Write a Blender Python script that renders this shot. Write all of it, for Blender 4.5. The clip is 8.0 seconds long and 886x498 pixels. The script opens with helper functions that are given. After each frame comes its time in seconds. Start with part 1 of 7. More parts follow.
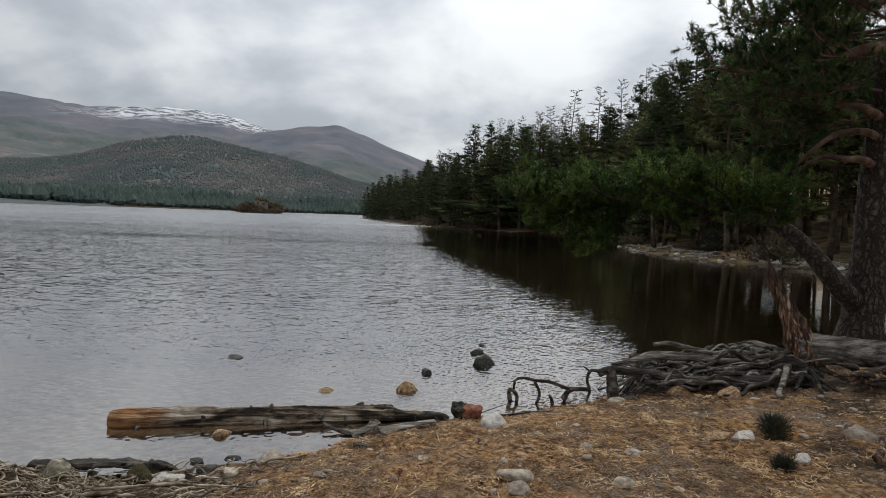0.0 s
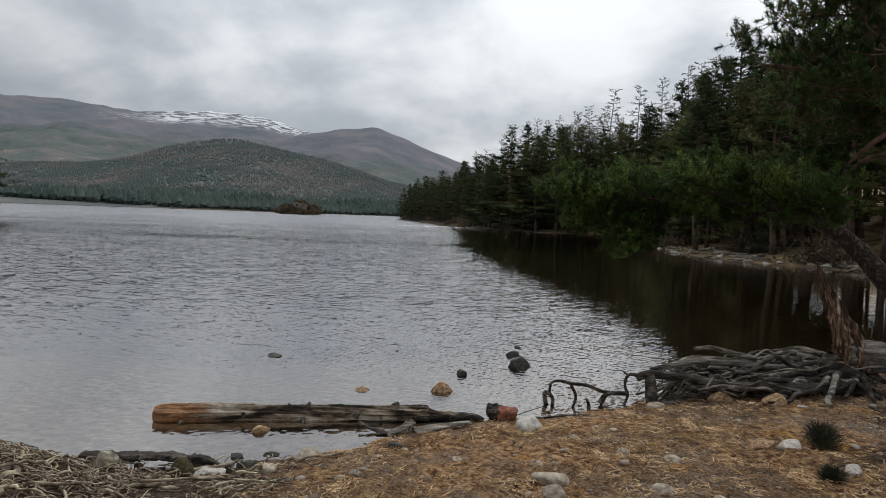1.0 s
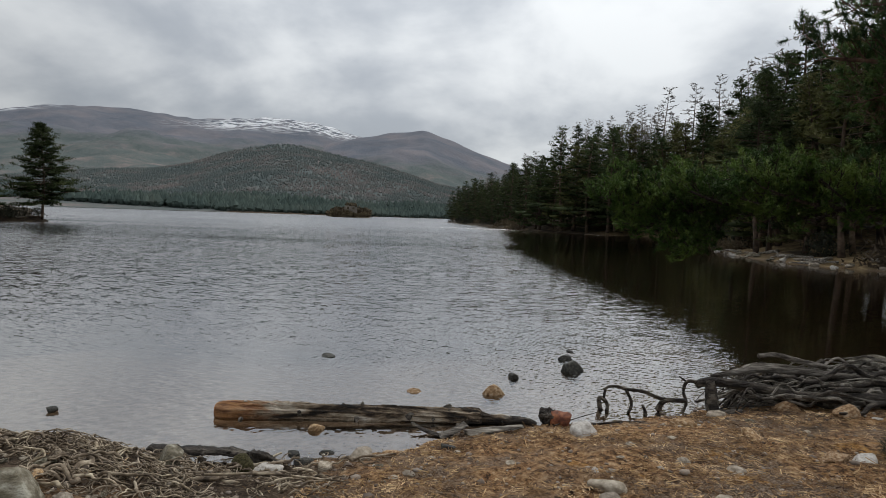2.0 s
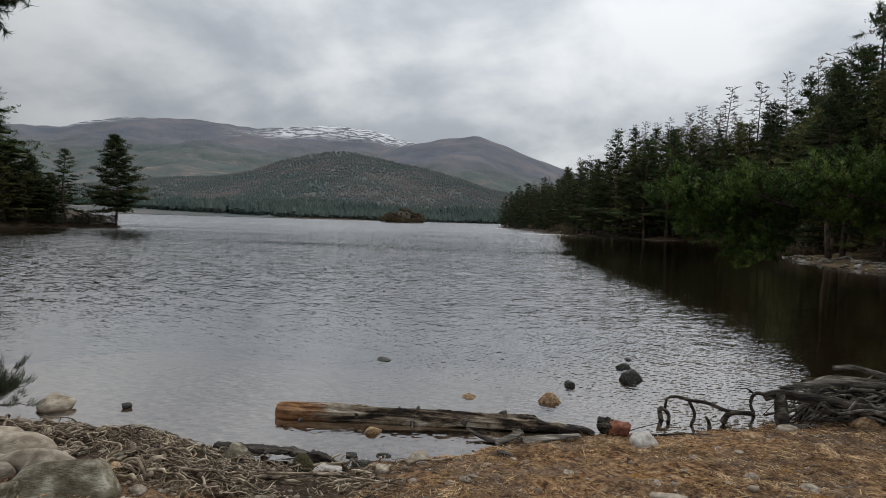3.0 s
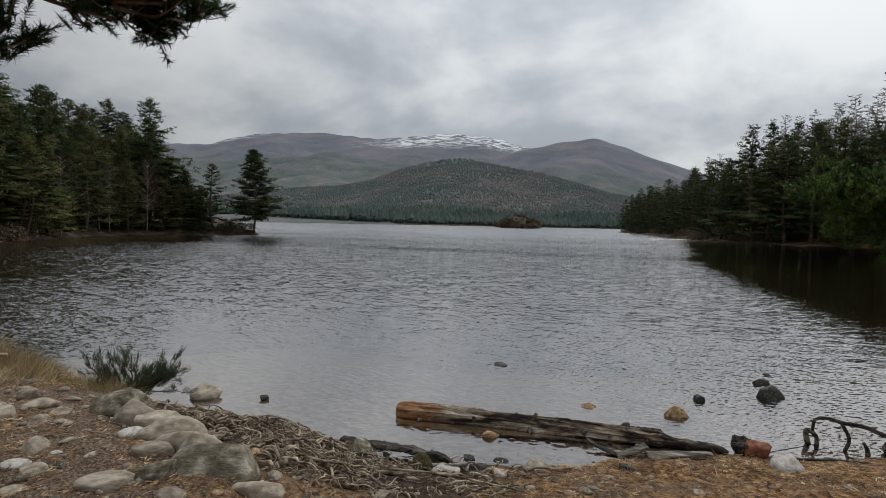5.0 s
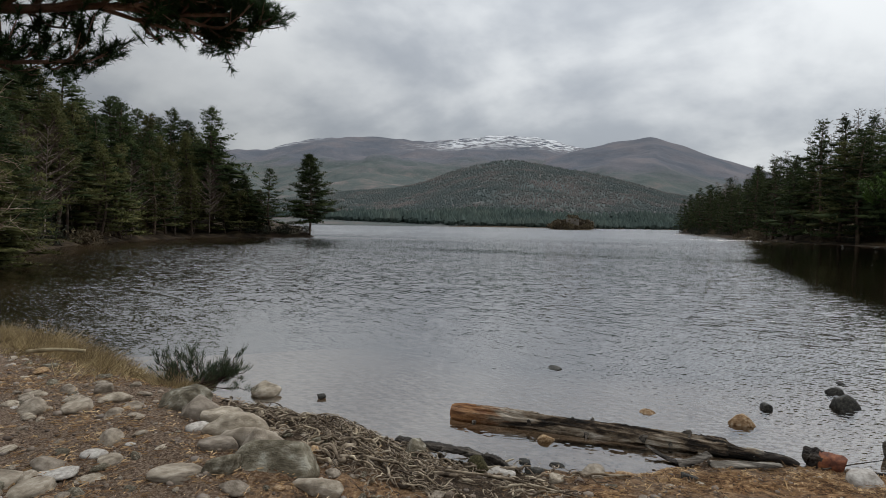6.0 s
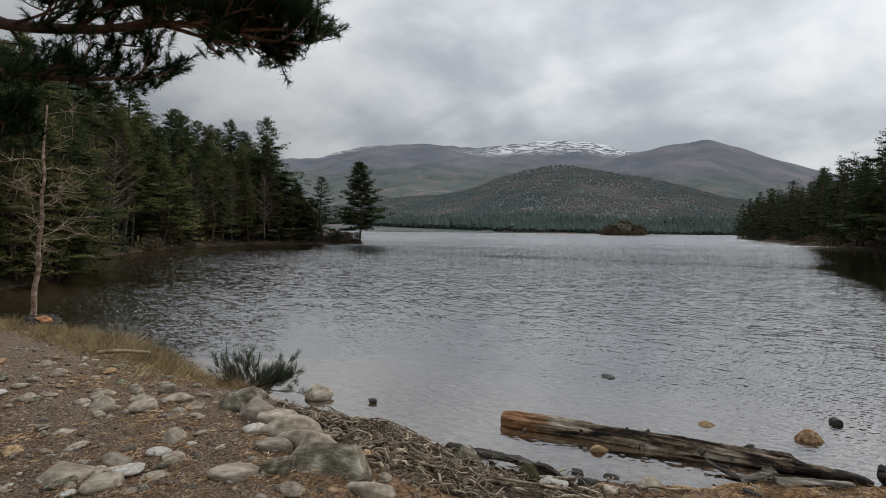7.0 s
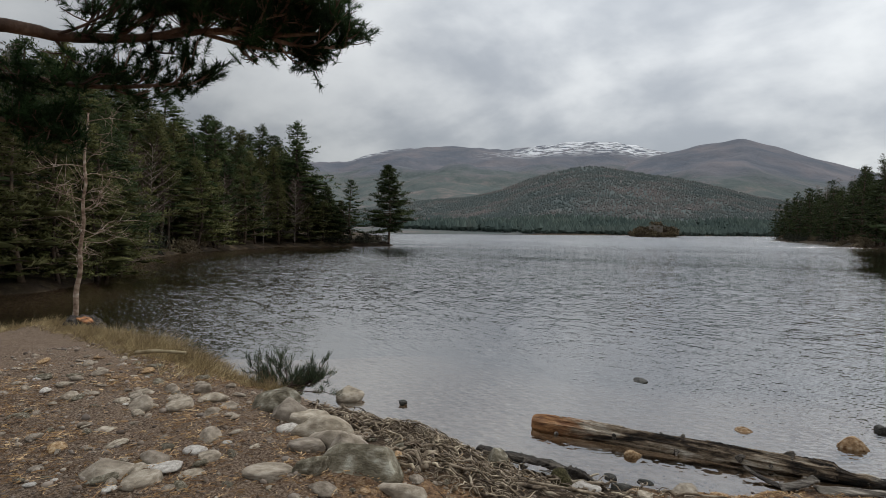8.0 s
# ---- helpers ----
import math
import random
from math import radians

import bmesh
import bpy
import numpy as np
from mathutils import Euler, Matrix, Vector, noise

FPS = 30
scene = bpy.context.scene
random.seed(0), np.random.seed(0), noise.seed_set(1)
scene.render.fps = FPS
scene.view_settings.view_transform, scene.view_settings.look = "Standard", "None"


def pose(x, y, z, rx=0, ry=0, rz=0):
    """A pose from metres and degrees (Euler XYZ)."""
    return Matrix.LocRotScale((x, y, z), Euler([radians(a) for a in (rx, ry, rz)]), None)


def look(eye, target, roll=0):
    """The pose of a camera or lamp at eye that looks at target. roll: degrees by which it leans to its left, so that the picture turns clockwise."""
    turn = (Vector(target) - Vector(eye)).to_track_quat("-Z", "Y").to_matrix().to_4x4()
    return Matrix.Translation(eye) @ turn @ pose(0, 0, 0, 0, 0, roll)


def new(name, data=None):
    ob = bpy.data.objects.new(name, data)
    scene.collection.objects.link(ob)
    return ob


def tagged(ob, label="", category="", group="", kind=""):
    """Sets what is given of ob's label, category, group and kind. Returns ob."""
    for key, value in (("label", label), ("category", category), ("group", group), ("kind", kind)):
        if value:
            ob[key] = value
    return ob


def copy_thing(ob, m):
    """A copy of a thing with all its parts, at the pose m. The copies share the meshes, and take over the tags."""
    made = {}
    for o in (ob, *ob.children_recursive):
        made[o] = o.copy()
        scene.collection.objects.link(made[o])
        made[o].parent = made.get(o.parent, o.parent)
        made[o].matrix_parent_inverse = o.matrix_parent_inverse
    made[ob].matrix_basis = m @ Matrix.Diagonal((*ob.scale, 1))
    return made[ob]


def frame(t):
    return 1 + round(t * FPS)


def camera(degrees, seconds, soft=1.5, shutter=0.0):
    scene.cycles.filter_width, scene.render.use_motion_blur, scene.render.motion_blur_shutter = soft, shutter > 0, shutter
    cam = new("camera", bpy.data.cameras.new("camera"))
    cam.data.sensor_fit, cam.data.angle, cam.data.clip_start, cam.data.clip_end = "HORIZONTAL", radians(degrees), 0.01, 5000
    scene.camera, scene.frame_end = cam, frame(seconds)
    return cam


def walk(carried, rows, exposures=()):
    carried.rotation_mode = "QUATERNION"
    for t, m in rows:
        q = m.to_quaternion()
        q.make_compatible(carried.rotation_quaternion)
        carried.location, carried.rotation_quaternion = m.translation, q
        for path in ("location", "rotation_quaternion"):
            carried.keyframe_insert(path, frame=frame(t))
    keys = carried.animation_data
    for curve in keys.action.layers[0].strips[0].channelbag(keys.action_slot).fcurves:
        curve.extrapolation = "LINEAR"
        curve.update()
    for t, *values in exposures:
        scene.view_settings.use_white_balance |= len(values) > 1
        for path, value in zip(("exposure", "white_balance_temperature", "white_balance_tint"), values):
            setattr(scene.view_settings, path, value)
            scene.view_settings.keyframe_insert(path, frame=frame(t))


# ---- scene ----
cam = camera(75.0, 8.0, soft=0.9)
PATH = [
    (0, (0.000, -0.030, 2.006), (0.080, 1.966, 1.894), 2.0),
    (0.5, (0.008, -0.036, 2.008), (0.030, 1.961, 1.896), 2.0),
    (1, (0.006, -0.036, 2.006), (-0.039, 1.960, 1.894), 2.0),
    (1.5, (-0.008, -0.033, 2.002), (-0.133, 1.960, 1.890), 1.9),
    (3, (-0.058, -0.047, 2.004), (-0.451, 1.912, 1.908), 1.6),
    (3.5, (-0.056, -0.054, 2.004), (-0.533, 1.886, 1.914), 1.5),
    (4, (-0.061, -0.057, 2.002), (-0.618, 1.861, 1.913), 1.4),
    (4.5, (-0.069, -0.057, 1.998), (-0.730, 1.829, 1.910), 1.3),
    (5, (-0.074, -0.060, 1.994), (-0.847, 1.783, 1.908), 1.1),
    (6.5, (-0.108, -0.077, 1.993), (-1.115, 1.649, 1.918), 0.7),
    (7, (-0.113, -0.083, 1.993), (-1.192, 1.600, 1.930), 0.6),
    (7.5, (-0.121, -0.091, 1.993), (-1.232, 1.571, 1.935), 0.5),
    (8, (-0.128, -0.091, 1.991), (-1.288, 1.537, 1.935), 0.4),
]
walk(cam, [(t, look(eye, target, roll)) for t, eye, target, roll in PATH], [(0, 0.19), (1.5, 0.13), (3.5, 0.03), (5, 0.02), (6.5, 0.07), (8, 0.11)])

# ---------------------------------------------------------------- sky and sun
SUN_AZIMUTH, SUN_HEIGHT = 14.0, 60.0


def build_sky():
    world = bpy.data.worlds.new("overcast_sky")
    world.use_nodes = True
    scene.world = world
    nt = world.node_tree
    nt.nodes.clear()
    N, L = nt.nodes.new, nt.links.new
    out = N("ShaderNodeOutputWorld")
    mix = N("ShaderNodeMixShader")
    L(mix.outputs[0], out.inputs[0])
    clear = N("ShaderNodeBackground")
    sky = N("ShaderNodeTexSky")
    sky.sky_type = "NISHITA"
    sky.sun_disc = False
    sky.sun_elevation, sky.sun_rotation = radians(SUN_HEIGHT), radians(SUN_AZIMUTH)
    L(sky.outputs[0], clear.inputs[0])
    clear.inputs[1].default_value = 0.06
    cloud = N("ShaderNodeBackground")
    L(clear.outputs[0], mix.inputs[1])
    L(cloud.outputs[0], mix.inputs[2])
    mix.inputs[0].default_value = 0.92
    # the cloud deck lies on a flat layer: directions are spread out towards the horizon
    co = N("ShaderNodeTexCoord")
    sep = N("ShaderNodeSeparateXYZ")
    L(co.outputs["Generated"], sep.inputs[0])
    up = N("ShaderNodeMath"); up.operation = "MAXIMUM"; up.inputs[1].default_value = 0.0
    L(sep.outputs[2], up.inputs[0])
    add = N("ShaderNodeMath"); add.operation = "ADD"; add.inputs[1].default_value = 0.42
    L(up.outputs[0], add.inputs[0])
    flat = N("ShaderNodeVectorMath"); flat.operation = "DIVIDE"
    three = N("ShaderNodeCombineXYZ")
    for i in range(3):
        L(add.outputs[0], three.inputs[i])
    L(co.outputs["Generated"], flat.inputs[0])
    L(three.outputs[0], flat.inputs[1])
    n1 = N("ShaderNodeTexNoise"); n1.inputs["Scale"].default_value = 1.9; n1.inputs["Detail"].default_value = 6; n1.inputs["Roughness"].default_value = 0.5; n1.inputs["Distortion"].default_value = 0.15
    shift = N("ShaderNodeVectorMath"); shift.operation = "ADD"; shift.inputs[1].default_value = (3.1, 0.35, 0.0)
    L(flat.outputs[0], shift.inputs[0])
    L(shift.outputs[0], n1.inputs["Vector"])
    n2 = N("ShaderNodeTexNoise"); n2.inputs["Scale"].default_value = 4.5; n2.inputs["Detail"].default_value = 5; n2.inputs["Roughness"].default_value = 0.5
    L(shift.outputs[0], n2.inputs["Vector"])
    both = N("ShaderNodeMix"); both.data_type = "FLOAT"; both.inputs[0].default_value = 0.2
    L(n1.outputs[0], both.inputs[2])
    L(n2.outputs[0], both.inputs[3])
    ramp = N("ShaderNodeValToRGB")
    ramp.color_ramp.interpolation = "EASE"
    e = ramp.color_ramp.elements
    e[0].position, e[0].color = 0.36, (0.35, 0.378, 0.415, 1)
    e[1].position, e[1].color = 0.62, (0.665, 0.687, 0.70, 1)
    L(both.outputs[0], ramp.inputs[0])
    # thinner cloud round the hidden sun
    s = Vector((math.sin(radians(SUN_AZIMUTH)) * math.cos(radians(SUN_HEIGHT - 34)), math.cos(radians(SUN_AZIMUTH)) * math.cos(radians(SUN_HEIGHT - 34)), math.sin(radians(SUN_HEIGHT - 34))))
    dot = N("ShaderNodeVectorMath"); dot.operation = "DOT_PRODUCT"; dot.inputs[1].default_value = s
    L(co.outputs["Generated"], dot.inputs[0])
    rng = N("ShaderNodeMapRange"); rng.interpolation_type = "SMOOTHSTEP"
    rng.inputs["From Min"].default_value, rng.inputs["From Max"].default_value = 0.2, 1.0
    rng.inputs["To Min"].default_value, rng.inputs["To Max"].default_value = 0.58, 1.08
    L(dot.outputs["Value"], rng.inputs["Value"])
    L(ramp.outputs[0], cloud.inputs[0])
    # an overcast sky is brightest overhead
    high = N("ShaderNodeMapRange")
    high.inputs["From Min"].default_value, high.inputs["From Max"].default_value = 0.05, 1.0
    high.inputs["To Min"].default_value, high.inputs["To Max"].default_value = 0.90, 2.3
    L(up.outputs[0], high.inputs["Value"])
    total = N("ShaderNodeMath"); total.operation = "MULTIPLY"
    L(rng.outputs[0], total.inputs[0]); L(high.outputs[0], total.inputs[1])
    L(total.outputs[0], cloud.inputs[1])


build_sky()
sun = new("sun", bpy.data.lights.new("sun", "SUN"))
sun.data.energy, sun.data.angle, sun.data.color = 1.0, radians(34), (1.0, 0.95, 0.87)
a, h = radians(SUN_AZIMUTH), radians(SUN_HEIGHT)
sun.matrix_world = look(Vector((math.sin(a) * math.cos(h), math.cos(a) * math.cos(h), math.sin(h))) * 50, (0, 0, 0))

# ---------------------------------------------------------------- materials


def material(name, stops, scale=4.0, detail=6.0, rough=0.85, bump=0.3, bump_scale=None, bump_dist=0.02, stretch=(1, 1, 1), fine=0.0, fine_scale=60.0, spread=0.0, metal=0.0, space="Object", specular=0.35, island=False, distort=0.0, leaf=0.0):
    """A rough natural surface: a noise picks the colour from stops, a finer one shades it, both give relief."""
    m = bpy.data.materials.new(name)
    m.use_nodes = True
    nt = m.node_tree
    N, L = nt.nodes.new, nt.links.new
    bsdf = nt.nodes["Principled BSDF"]
    bsdf.inputs["Roughness"].default_value = rough
    bsdf.inputs["Metallic"].default_value = metal
    bsdf.inputs["Specular IOR Level"].default_value = specular
    co = N("ShaderNodeTexCoord")
    if space == "World":
        co = N("ShaderNodeNewGeometry")
        vec = co.outputs["Position"]
    else:
        vec = co.outputs[space]
    mp = N("ShaderNodeMapping")
    mp.inputs["Scale"].default_value = stretch
    L(vec, mp.inputs[0])
    info = N("ShaderNodeObjectInfo")
    rnd = info.outputs["Random"]
    if island:
        rnd = N("ShaderNodeNewGeometry").outputs["Random Per Island"]
    w = N("ShaderNodeMath"); w.operation = "MULTIPLY"; w.inputs[1].default_value = 37.0
    L(info.outputs["Random"], w.inputs[0])
    n1 = N("ShaderNodeTexNoise"); n1.noise_dimensions = "4D"
    n1.inputs["Scale"].default_value, n1.inputs["Detail"].default_value, n1.inputs["Roughness"].default_value, n1.inputs["Distortion"].default_value = scale, detail, 0.6, distort
    L(mp.outputs[0], n1.inputs["Vector"]); L(w.outputs[0], n1.inputs["W"])
    ramp = N("ShaderNodeValToRGB")
    el = ramp.color_ramp.elements
    while len(el) < len(stops):
        el.new(0.5)
    for k, (p, c) in enumerate(stops):
        el[k].position, el[k].color = 0.5 + (p - 0.5) * 0.6, (*c, 1)
    L(n1.outputs[0], ramp.inputs[0])
    colour = ramp.outputs[0]
    n2 = N("ShaderNodeTexNoise")
    n2.inputs["Scale"].default_value, n2.inputs["Detail"].default_value = fine_scale, 4
    L(mp.outputs[0], n2.inputs["Vector"])
    if fine or spread:
        hsv = N("ShaderNodeHueSaturation")
        L(colour, hsv.inputs["Color"])
        val = N("ShaderNodeMath"); val.operation = "MULTIPLY_ADD"
        val.inputs[1].default_value, val.inputs[2].default_value = 2 * fine, 1 - fine
        L(n2.outputs[0], val.inputs[0])
        tot = N("ShaderNodeMath"); tot.operation = "MULTIPLY"
        one = N("ShaderNodeMath"); one.operation = "MULTIPLY_ADD"
        one.inputs[1].default_value, one.inputs[2].default_value = 2 * spread, 1 - spread
        L(rnd, one.inputs[0]); L(val.outputs[0], tot.inputs[0]); L(one.outputs[0], tot.inputs[1])
        L(tot.outputs[0], hsv.inputs["Value"])
        hue = N("ShaderNodeMath"); hue.operation = "MULTIPLY_ADD"
        hue.inputs[1].default_value, hue.inputs[2].default_value = 0.04 * spread, 0.5 - 0.02 * spread
        L(rnd, hue.inputs[0]); L(hue.outputs[0], hsv.inputs["Hue"])
        colour = hsv.outputs[0]
    L(colour, bsdf.inputs["Base Color"])
    if leaf:
        thin, both = N("ShaderNodeBsdfTranslucent"), N("ShaderNodeMixShader")
        both.inputs[0].default_value = leaf
        L(colour, thin.inputs["Color"]); L(bsdf.outputs[0], both.inputs[1]); L(thin.outputs[0], both.inputs[2])
        L(both.outputs[0], nt.nodes["Material Output"].inputs[0])
    if bump:
        n3 = N("ShaderNodeTexNoise")
        n3.inputs["Scale"].default_value, n3.inputs["Detail"].default_value, n3.inputs["Roughness"].default_value = bump_scale or scale * 2.5, 6, 0.65
        L(mp.outputs[0], n3.inputs["Vector"])
        b = N("ShaderNodeBump")
        b.inputs["Strength"].default_value, b.inputs["Distance"].default_value = bump, bump_dist
        L(n3.outputs[0], b.inputs["Height"]); L(b.outputs[0], bsdf.inputs["Normal"])
    return m


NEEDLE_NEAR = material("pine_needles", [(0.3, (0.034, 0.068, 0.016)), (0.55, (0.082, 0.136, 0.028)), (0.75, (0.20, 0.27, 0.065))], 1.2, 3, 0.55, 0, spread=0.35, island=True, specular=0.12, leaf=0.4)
# the same needles again, with shade put into a darker green
NEEDLE_SHADED = material("shaded_pine_needles", [(0.3, (0.020, 0.040, 0.014)), (0.6, (0.038, 0.074, 0.023)), (0.8, (0.066, 0.105, 0.036))], 1.2, 3, 0.6, 0, spread=0.3, island=True, specular=0.12, leaf=0.4)
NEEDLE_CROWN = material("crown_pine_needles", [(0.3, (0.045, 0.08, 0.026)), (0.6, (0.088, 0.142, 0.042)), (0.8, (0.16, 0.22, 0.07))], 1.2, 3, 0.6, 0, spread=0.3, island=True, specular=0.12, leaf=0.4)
NEEDLE_FAR = material("forest_needles", [(0.3, (0.030, 0.045, 0.019)), (0.55, (0.054, 0.074, 0.028)), (0.8, (0.098, 0.116, 0.046))], 0.5, 3, 0.7, 0, spread=0.3, specular=0.12, leaf=0.4)
NEEDLE_OLIVE = material("olive_forest_needles", [(0.3, (0.066, 0.072, 0.026)), (0.55, (0.115, 0.118, 0.044)), (0.8, (0.175, 0.165, 0.072))], 0.5, 3, 0.7, 0, spread=0.3, specular=0.12, leaf=0.4)


def plated_bark(name):
    """Old pine bark: raised grey-brown plates between dark cracks."""
    m = material(name, [(0.3, (0.04, 0.031, 0.025)), (0.5, (0.08, 0.062, 0.050)), (0.7, (0.135, 0.108, 0.088))], 26, 9, 0.92, 0, fine=0.4, fine_scale=50)
    nt = m.node_tree
    N, L = nt.nodes.new, nt.links.new
    bsdf = nt.nodes["Principled BSDF"]
    co = N("ShaderNodeTexCoord")
    wob = N("ShaderNodeTexNoise"); wob.inputs["Scale"].default_value, wob.inputs["Detail"].default_value = 6, 5
    L(co.outputs["Object"], wob.inputs["Vector"])
    mixv = N("ShaderNodeMix"); mixv.data_type = "VECTOR"; mixv.inputs[0].default_value = 0.17
    L(co.outputs["Object"], mixv.inputs[4]); L(wob.outputs["Color"], mixv.inputs[5])
    mp = N("ShaderNodeMapping"); mp.inputs["Scale"].default_value = (1, 1, 0.33)
    L(mixv.outputs[1], mp.inputs[0])
    vor = N("ShaderNodeTexVoronoi"); vor.feature = "DISTANCE_TO_EDGE"; vor.inputs["Scale"].default_value = 15
    L(mp.outputs[0], vor.inputs["Vector"])
    crack = N("ShaderNodeMapRange"); crack.interpolation_type = "SMOOTHSTEP"
    crack.inputs["From Min"].default_value, crack.inputs["From Max"].default_value = 0.0, 0.26
    L(vor.outputs["Distance"], crack.inputs["Value"])
    old = bsdf.inputs["Base Color"].links[0].from_socket
    deep = N("ShaderNodeMix"); deep.data_type = "RGBA"; deep.inputs[6].default_value = (0.03, 0.022, 0.017, 1)
    L(crack.outputs[0], deep.inputs[0]); L(old, deep.inputs[7]); L(deep.outputs[2], bsdf.inputs["Base Color"])
    hgt = N("ShaderNodeMath"); hgt.operation = "MULTIPLY_ADD"; hgt.inputs[1].default_value = 0.35
    L(wob.outputs[0], hgt.inputs[0]); L(crack.outputs[0], hgt.inputs[2])
    b = N("ShaderNodeBump"); b.inputs["Strength"].default_value, b.inputs["Distance"].default_value = 1.0, 0.03
    L(hgt.outputs[0], b.inputs["Height"]); L(b.outputs[0], bsdf.inputs["Normal"])
    return m


BARK_PINE = plated_bark("pine_bark")
BARK_RED = material("flaking_red_pine_bark", [(0.3, (0.045, 0.026, 0.018)), (0.55, (0.12, 0.072, 0.05)), (0.75, (0.25, 0.165, 0.12))], 5, 8, 0.85, 0.6, 14, 0.03, (1, 1, 0.5), 0.25, 40)
BARK_FAR = material("forest_bark", [(0.3, (0.04, 0.028, 0.02)), (0.6, (0.11, 0.075, 0.052)), (0.8, (0.19, 0.14, 0.10))], 2, 5, 0.9, 0.4, spread=0.4)
BARK_PALE = material("pale_birch_bark", [(0.35, (0.10, 0.075, 0.06)), (0.55, (0.28, 0.22, 0.18)), (0.75, (0.42, 0.36, 0.31))], 6, 5, 0.8, 0.4, stretch=(1, 1, 2.5), spread=0.2)
TWIG_GREY = material("bare_larch_twigs", [(0.3, (0.14, 0.12, 0.10)), (0.7, (0.26, 0.23, 0.20))], 2, 3, 0.9, 0, spread=0.2)
TWIG_RED = material("bare_birch_twigs", [(0.3, (0.045, 0.028, 0.024)), (0.7, (0.11, 0.07, 0.055))], 2, 3, 0.9, 0, spread=0.3)
DRIFT = material("grey_driftwood", [(0.3, (0.045, 0.037, 0.030)), (0.48, (0.18, 0.157, 0.13)), (0.70, (0.44, 0.40, 0.345))], 7, 9, 0.88, 1.0, 22, 0.04, (0.5, 2.5, 2.5), 0.45, 45, spread=0.25)
DRIFT_DARK = material("wet_dark_driftwood", [(0.3, (0.016, 0.012, 0.010)), (0.52, (0.055, 0.044, 0.035)), (0.72, (0.17, 0.145, 0.115))], 7, 9, 0.75, 1.0, 22, 0.04, (0.6, 2.5, 2.5), 0.45, 45, spread=0.25, specular=0.35)
ROOT_PALE = material("weathered_root_bark", [(0.3, (0.06, 0.044, 0.030)), (0.48, (0.22, 0.17, 0.118)), (0.70, (0.54, 0.455, 0.34))], 8, 6, 0.9, 0.6, 30, 0.008, spread=0.35, fine=0.2)
WOOD_BROKEN = material("splintered_heartwood", [(0.34, (0.018, 0.011, 0.008)), (0.50, (0.085, 0.046, 0.028)), (0.62, (0.21, 0.125, 0.075)), (0.76, (0.52, 0.39, 0.27))], 9, 8, 0.85, 0.9, 25, 0.02, (2.5, 2.5, 0.35), 0.3, 60)
WOOD_RED = material("red_brown_cut_wood", [(0.3, (0.06, 0.020, 0.012)), (0.48, (0.19, 0.062, 0.030)), (0.62, (0.31, 0.115, 0.05)), (0.78, (0.42, 0.20, 0.10))], 9, 6, 0.7, 0.5, 40, 0.006, (1, 1, 1), 0.25, 80)
WOOD_ORANGE = material("orange_cut_wood", [(0.3, (0.06, 0.028, 0.016)), (0.45, (0.24, 0.10, 0.04)), (0.6, (0.42, 0.18, 0.065)), (0.78, (0.55, 0.30, 0.14))], 9, 6, 0.8, 0.4, 40, 0.006, (1, 1, 1), 0.2, 80)
STONE = material("grey_granite", [(0.28, (0.19, 0.155, 0.115)), (0.5, (0.32, 0.27, 0.21)), (0.72, (0.47, 0.41, 0.335))], 3.5, 10, 0.9, 0.5, 12, 0.03, fine=0.25, fine_scale=140, spread=0.25)
STONE_MOSSY = material("lichened_granite", [(0.3, (0.085, 0.072, 0.048)), (0.48, (0.165, 0.142, 0.10)), (0.62, (0.26, 0.235, 0.18)), (0.75, (0.42, 0.40, 0.33))], 4.5, 10, 0.92, 0.7, 12, 0.03, fine=0.25, fine_scale=120, spread=0.2)
STONE_WARM = material("ochre_stone", [(0.3, (0.16, 0.085, 0.04)), (0.52, (0.36, 0.23, 0.12)), (0.75, (0.52, 0.41, 0.28))], 7, 7, 0.85, 0.5, 24, 0.01, fine=0.2, fine_scale=120, spread=0.2)
STONE_WET = material("wet_dark_stone", [(0.3, (0.016, 0.015, 0.013)), (0.55, (0.038, 0.036, 0.030)), (0.75, (0.09, 0.085, 0.068))], 8, 7, 0.6, 0.6, 26, 0.012, fine=0.25, fine_scale=120, spread=0.2, specular=0.3)
STONE_PALE = material("pale_quartz_stone", [(0.3, (0.30, 0.27, 0.24)), (0.55, (0.47, 0.44, 0.40)), (0.75, (0.60, 0.57, 0.53))], 6, 6, 0.85, 0.4, 26, 0.008, fine=0.15, fine_scale=120, spread=0.15)
PEBBLE = material("mixed_pebbles", [(0.25, (0.12, 0.09, 0.07)), (0.5, (0.25, 0.20, 0.16)), (0.75, (0.42, 0.37, 0.32))], 3, 4, 0.9, 0.3, 60, 0.005, spread=0.45, island=True)
LITTER = material("dead_needles_and_twigs", [(0.25, (0.10, 0.058, 0.034)), (0.5, (0.30, 0.178, 0.088)), (0.75, (0.64, 0.46, 0.28))], 5, 3, 0.9, 0, spread=0.6, island=True)
GRASS_DRY = material("dry_yellow_grass", [(0.3, (0.20, 0.145, 0.075)), (0.55, (0.38, 0.29, 0.155)), (0.75, (0.54, 0.43, 0.25))], 3, 3, 0.85, 0, spread=0.35, island=True, leaf=0.3)
HEATHER = material("dark_heather", [(0.3, (0.022, 0.024, 0.018)), (0.6, (0.045, 0.05, 0.03)), (0.8, (0.085, 0.075, 0.045))], 4, 3, 0.85, 0, spread=0.35, island=True)
BROOM = material("dull_green_broom_shoots", [(0.3, (0.035, 0.05, 0.028)), (0.6, (0.065, 0.085, 0.045)), (0.8, (0.11, 0.12, 0.07))], 4, 3, 0.8, 0, spread=0.3, island=True, leaf=0.3)
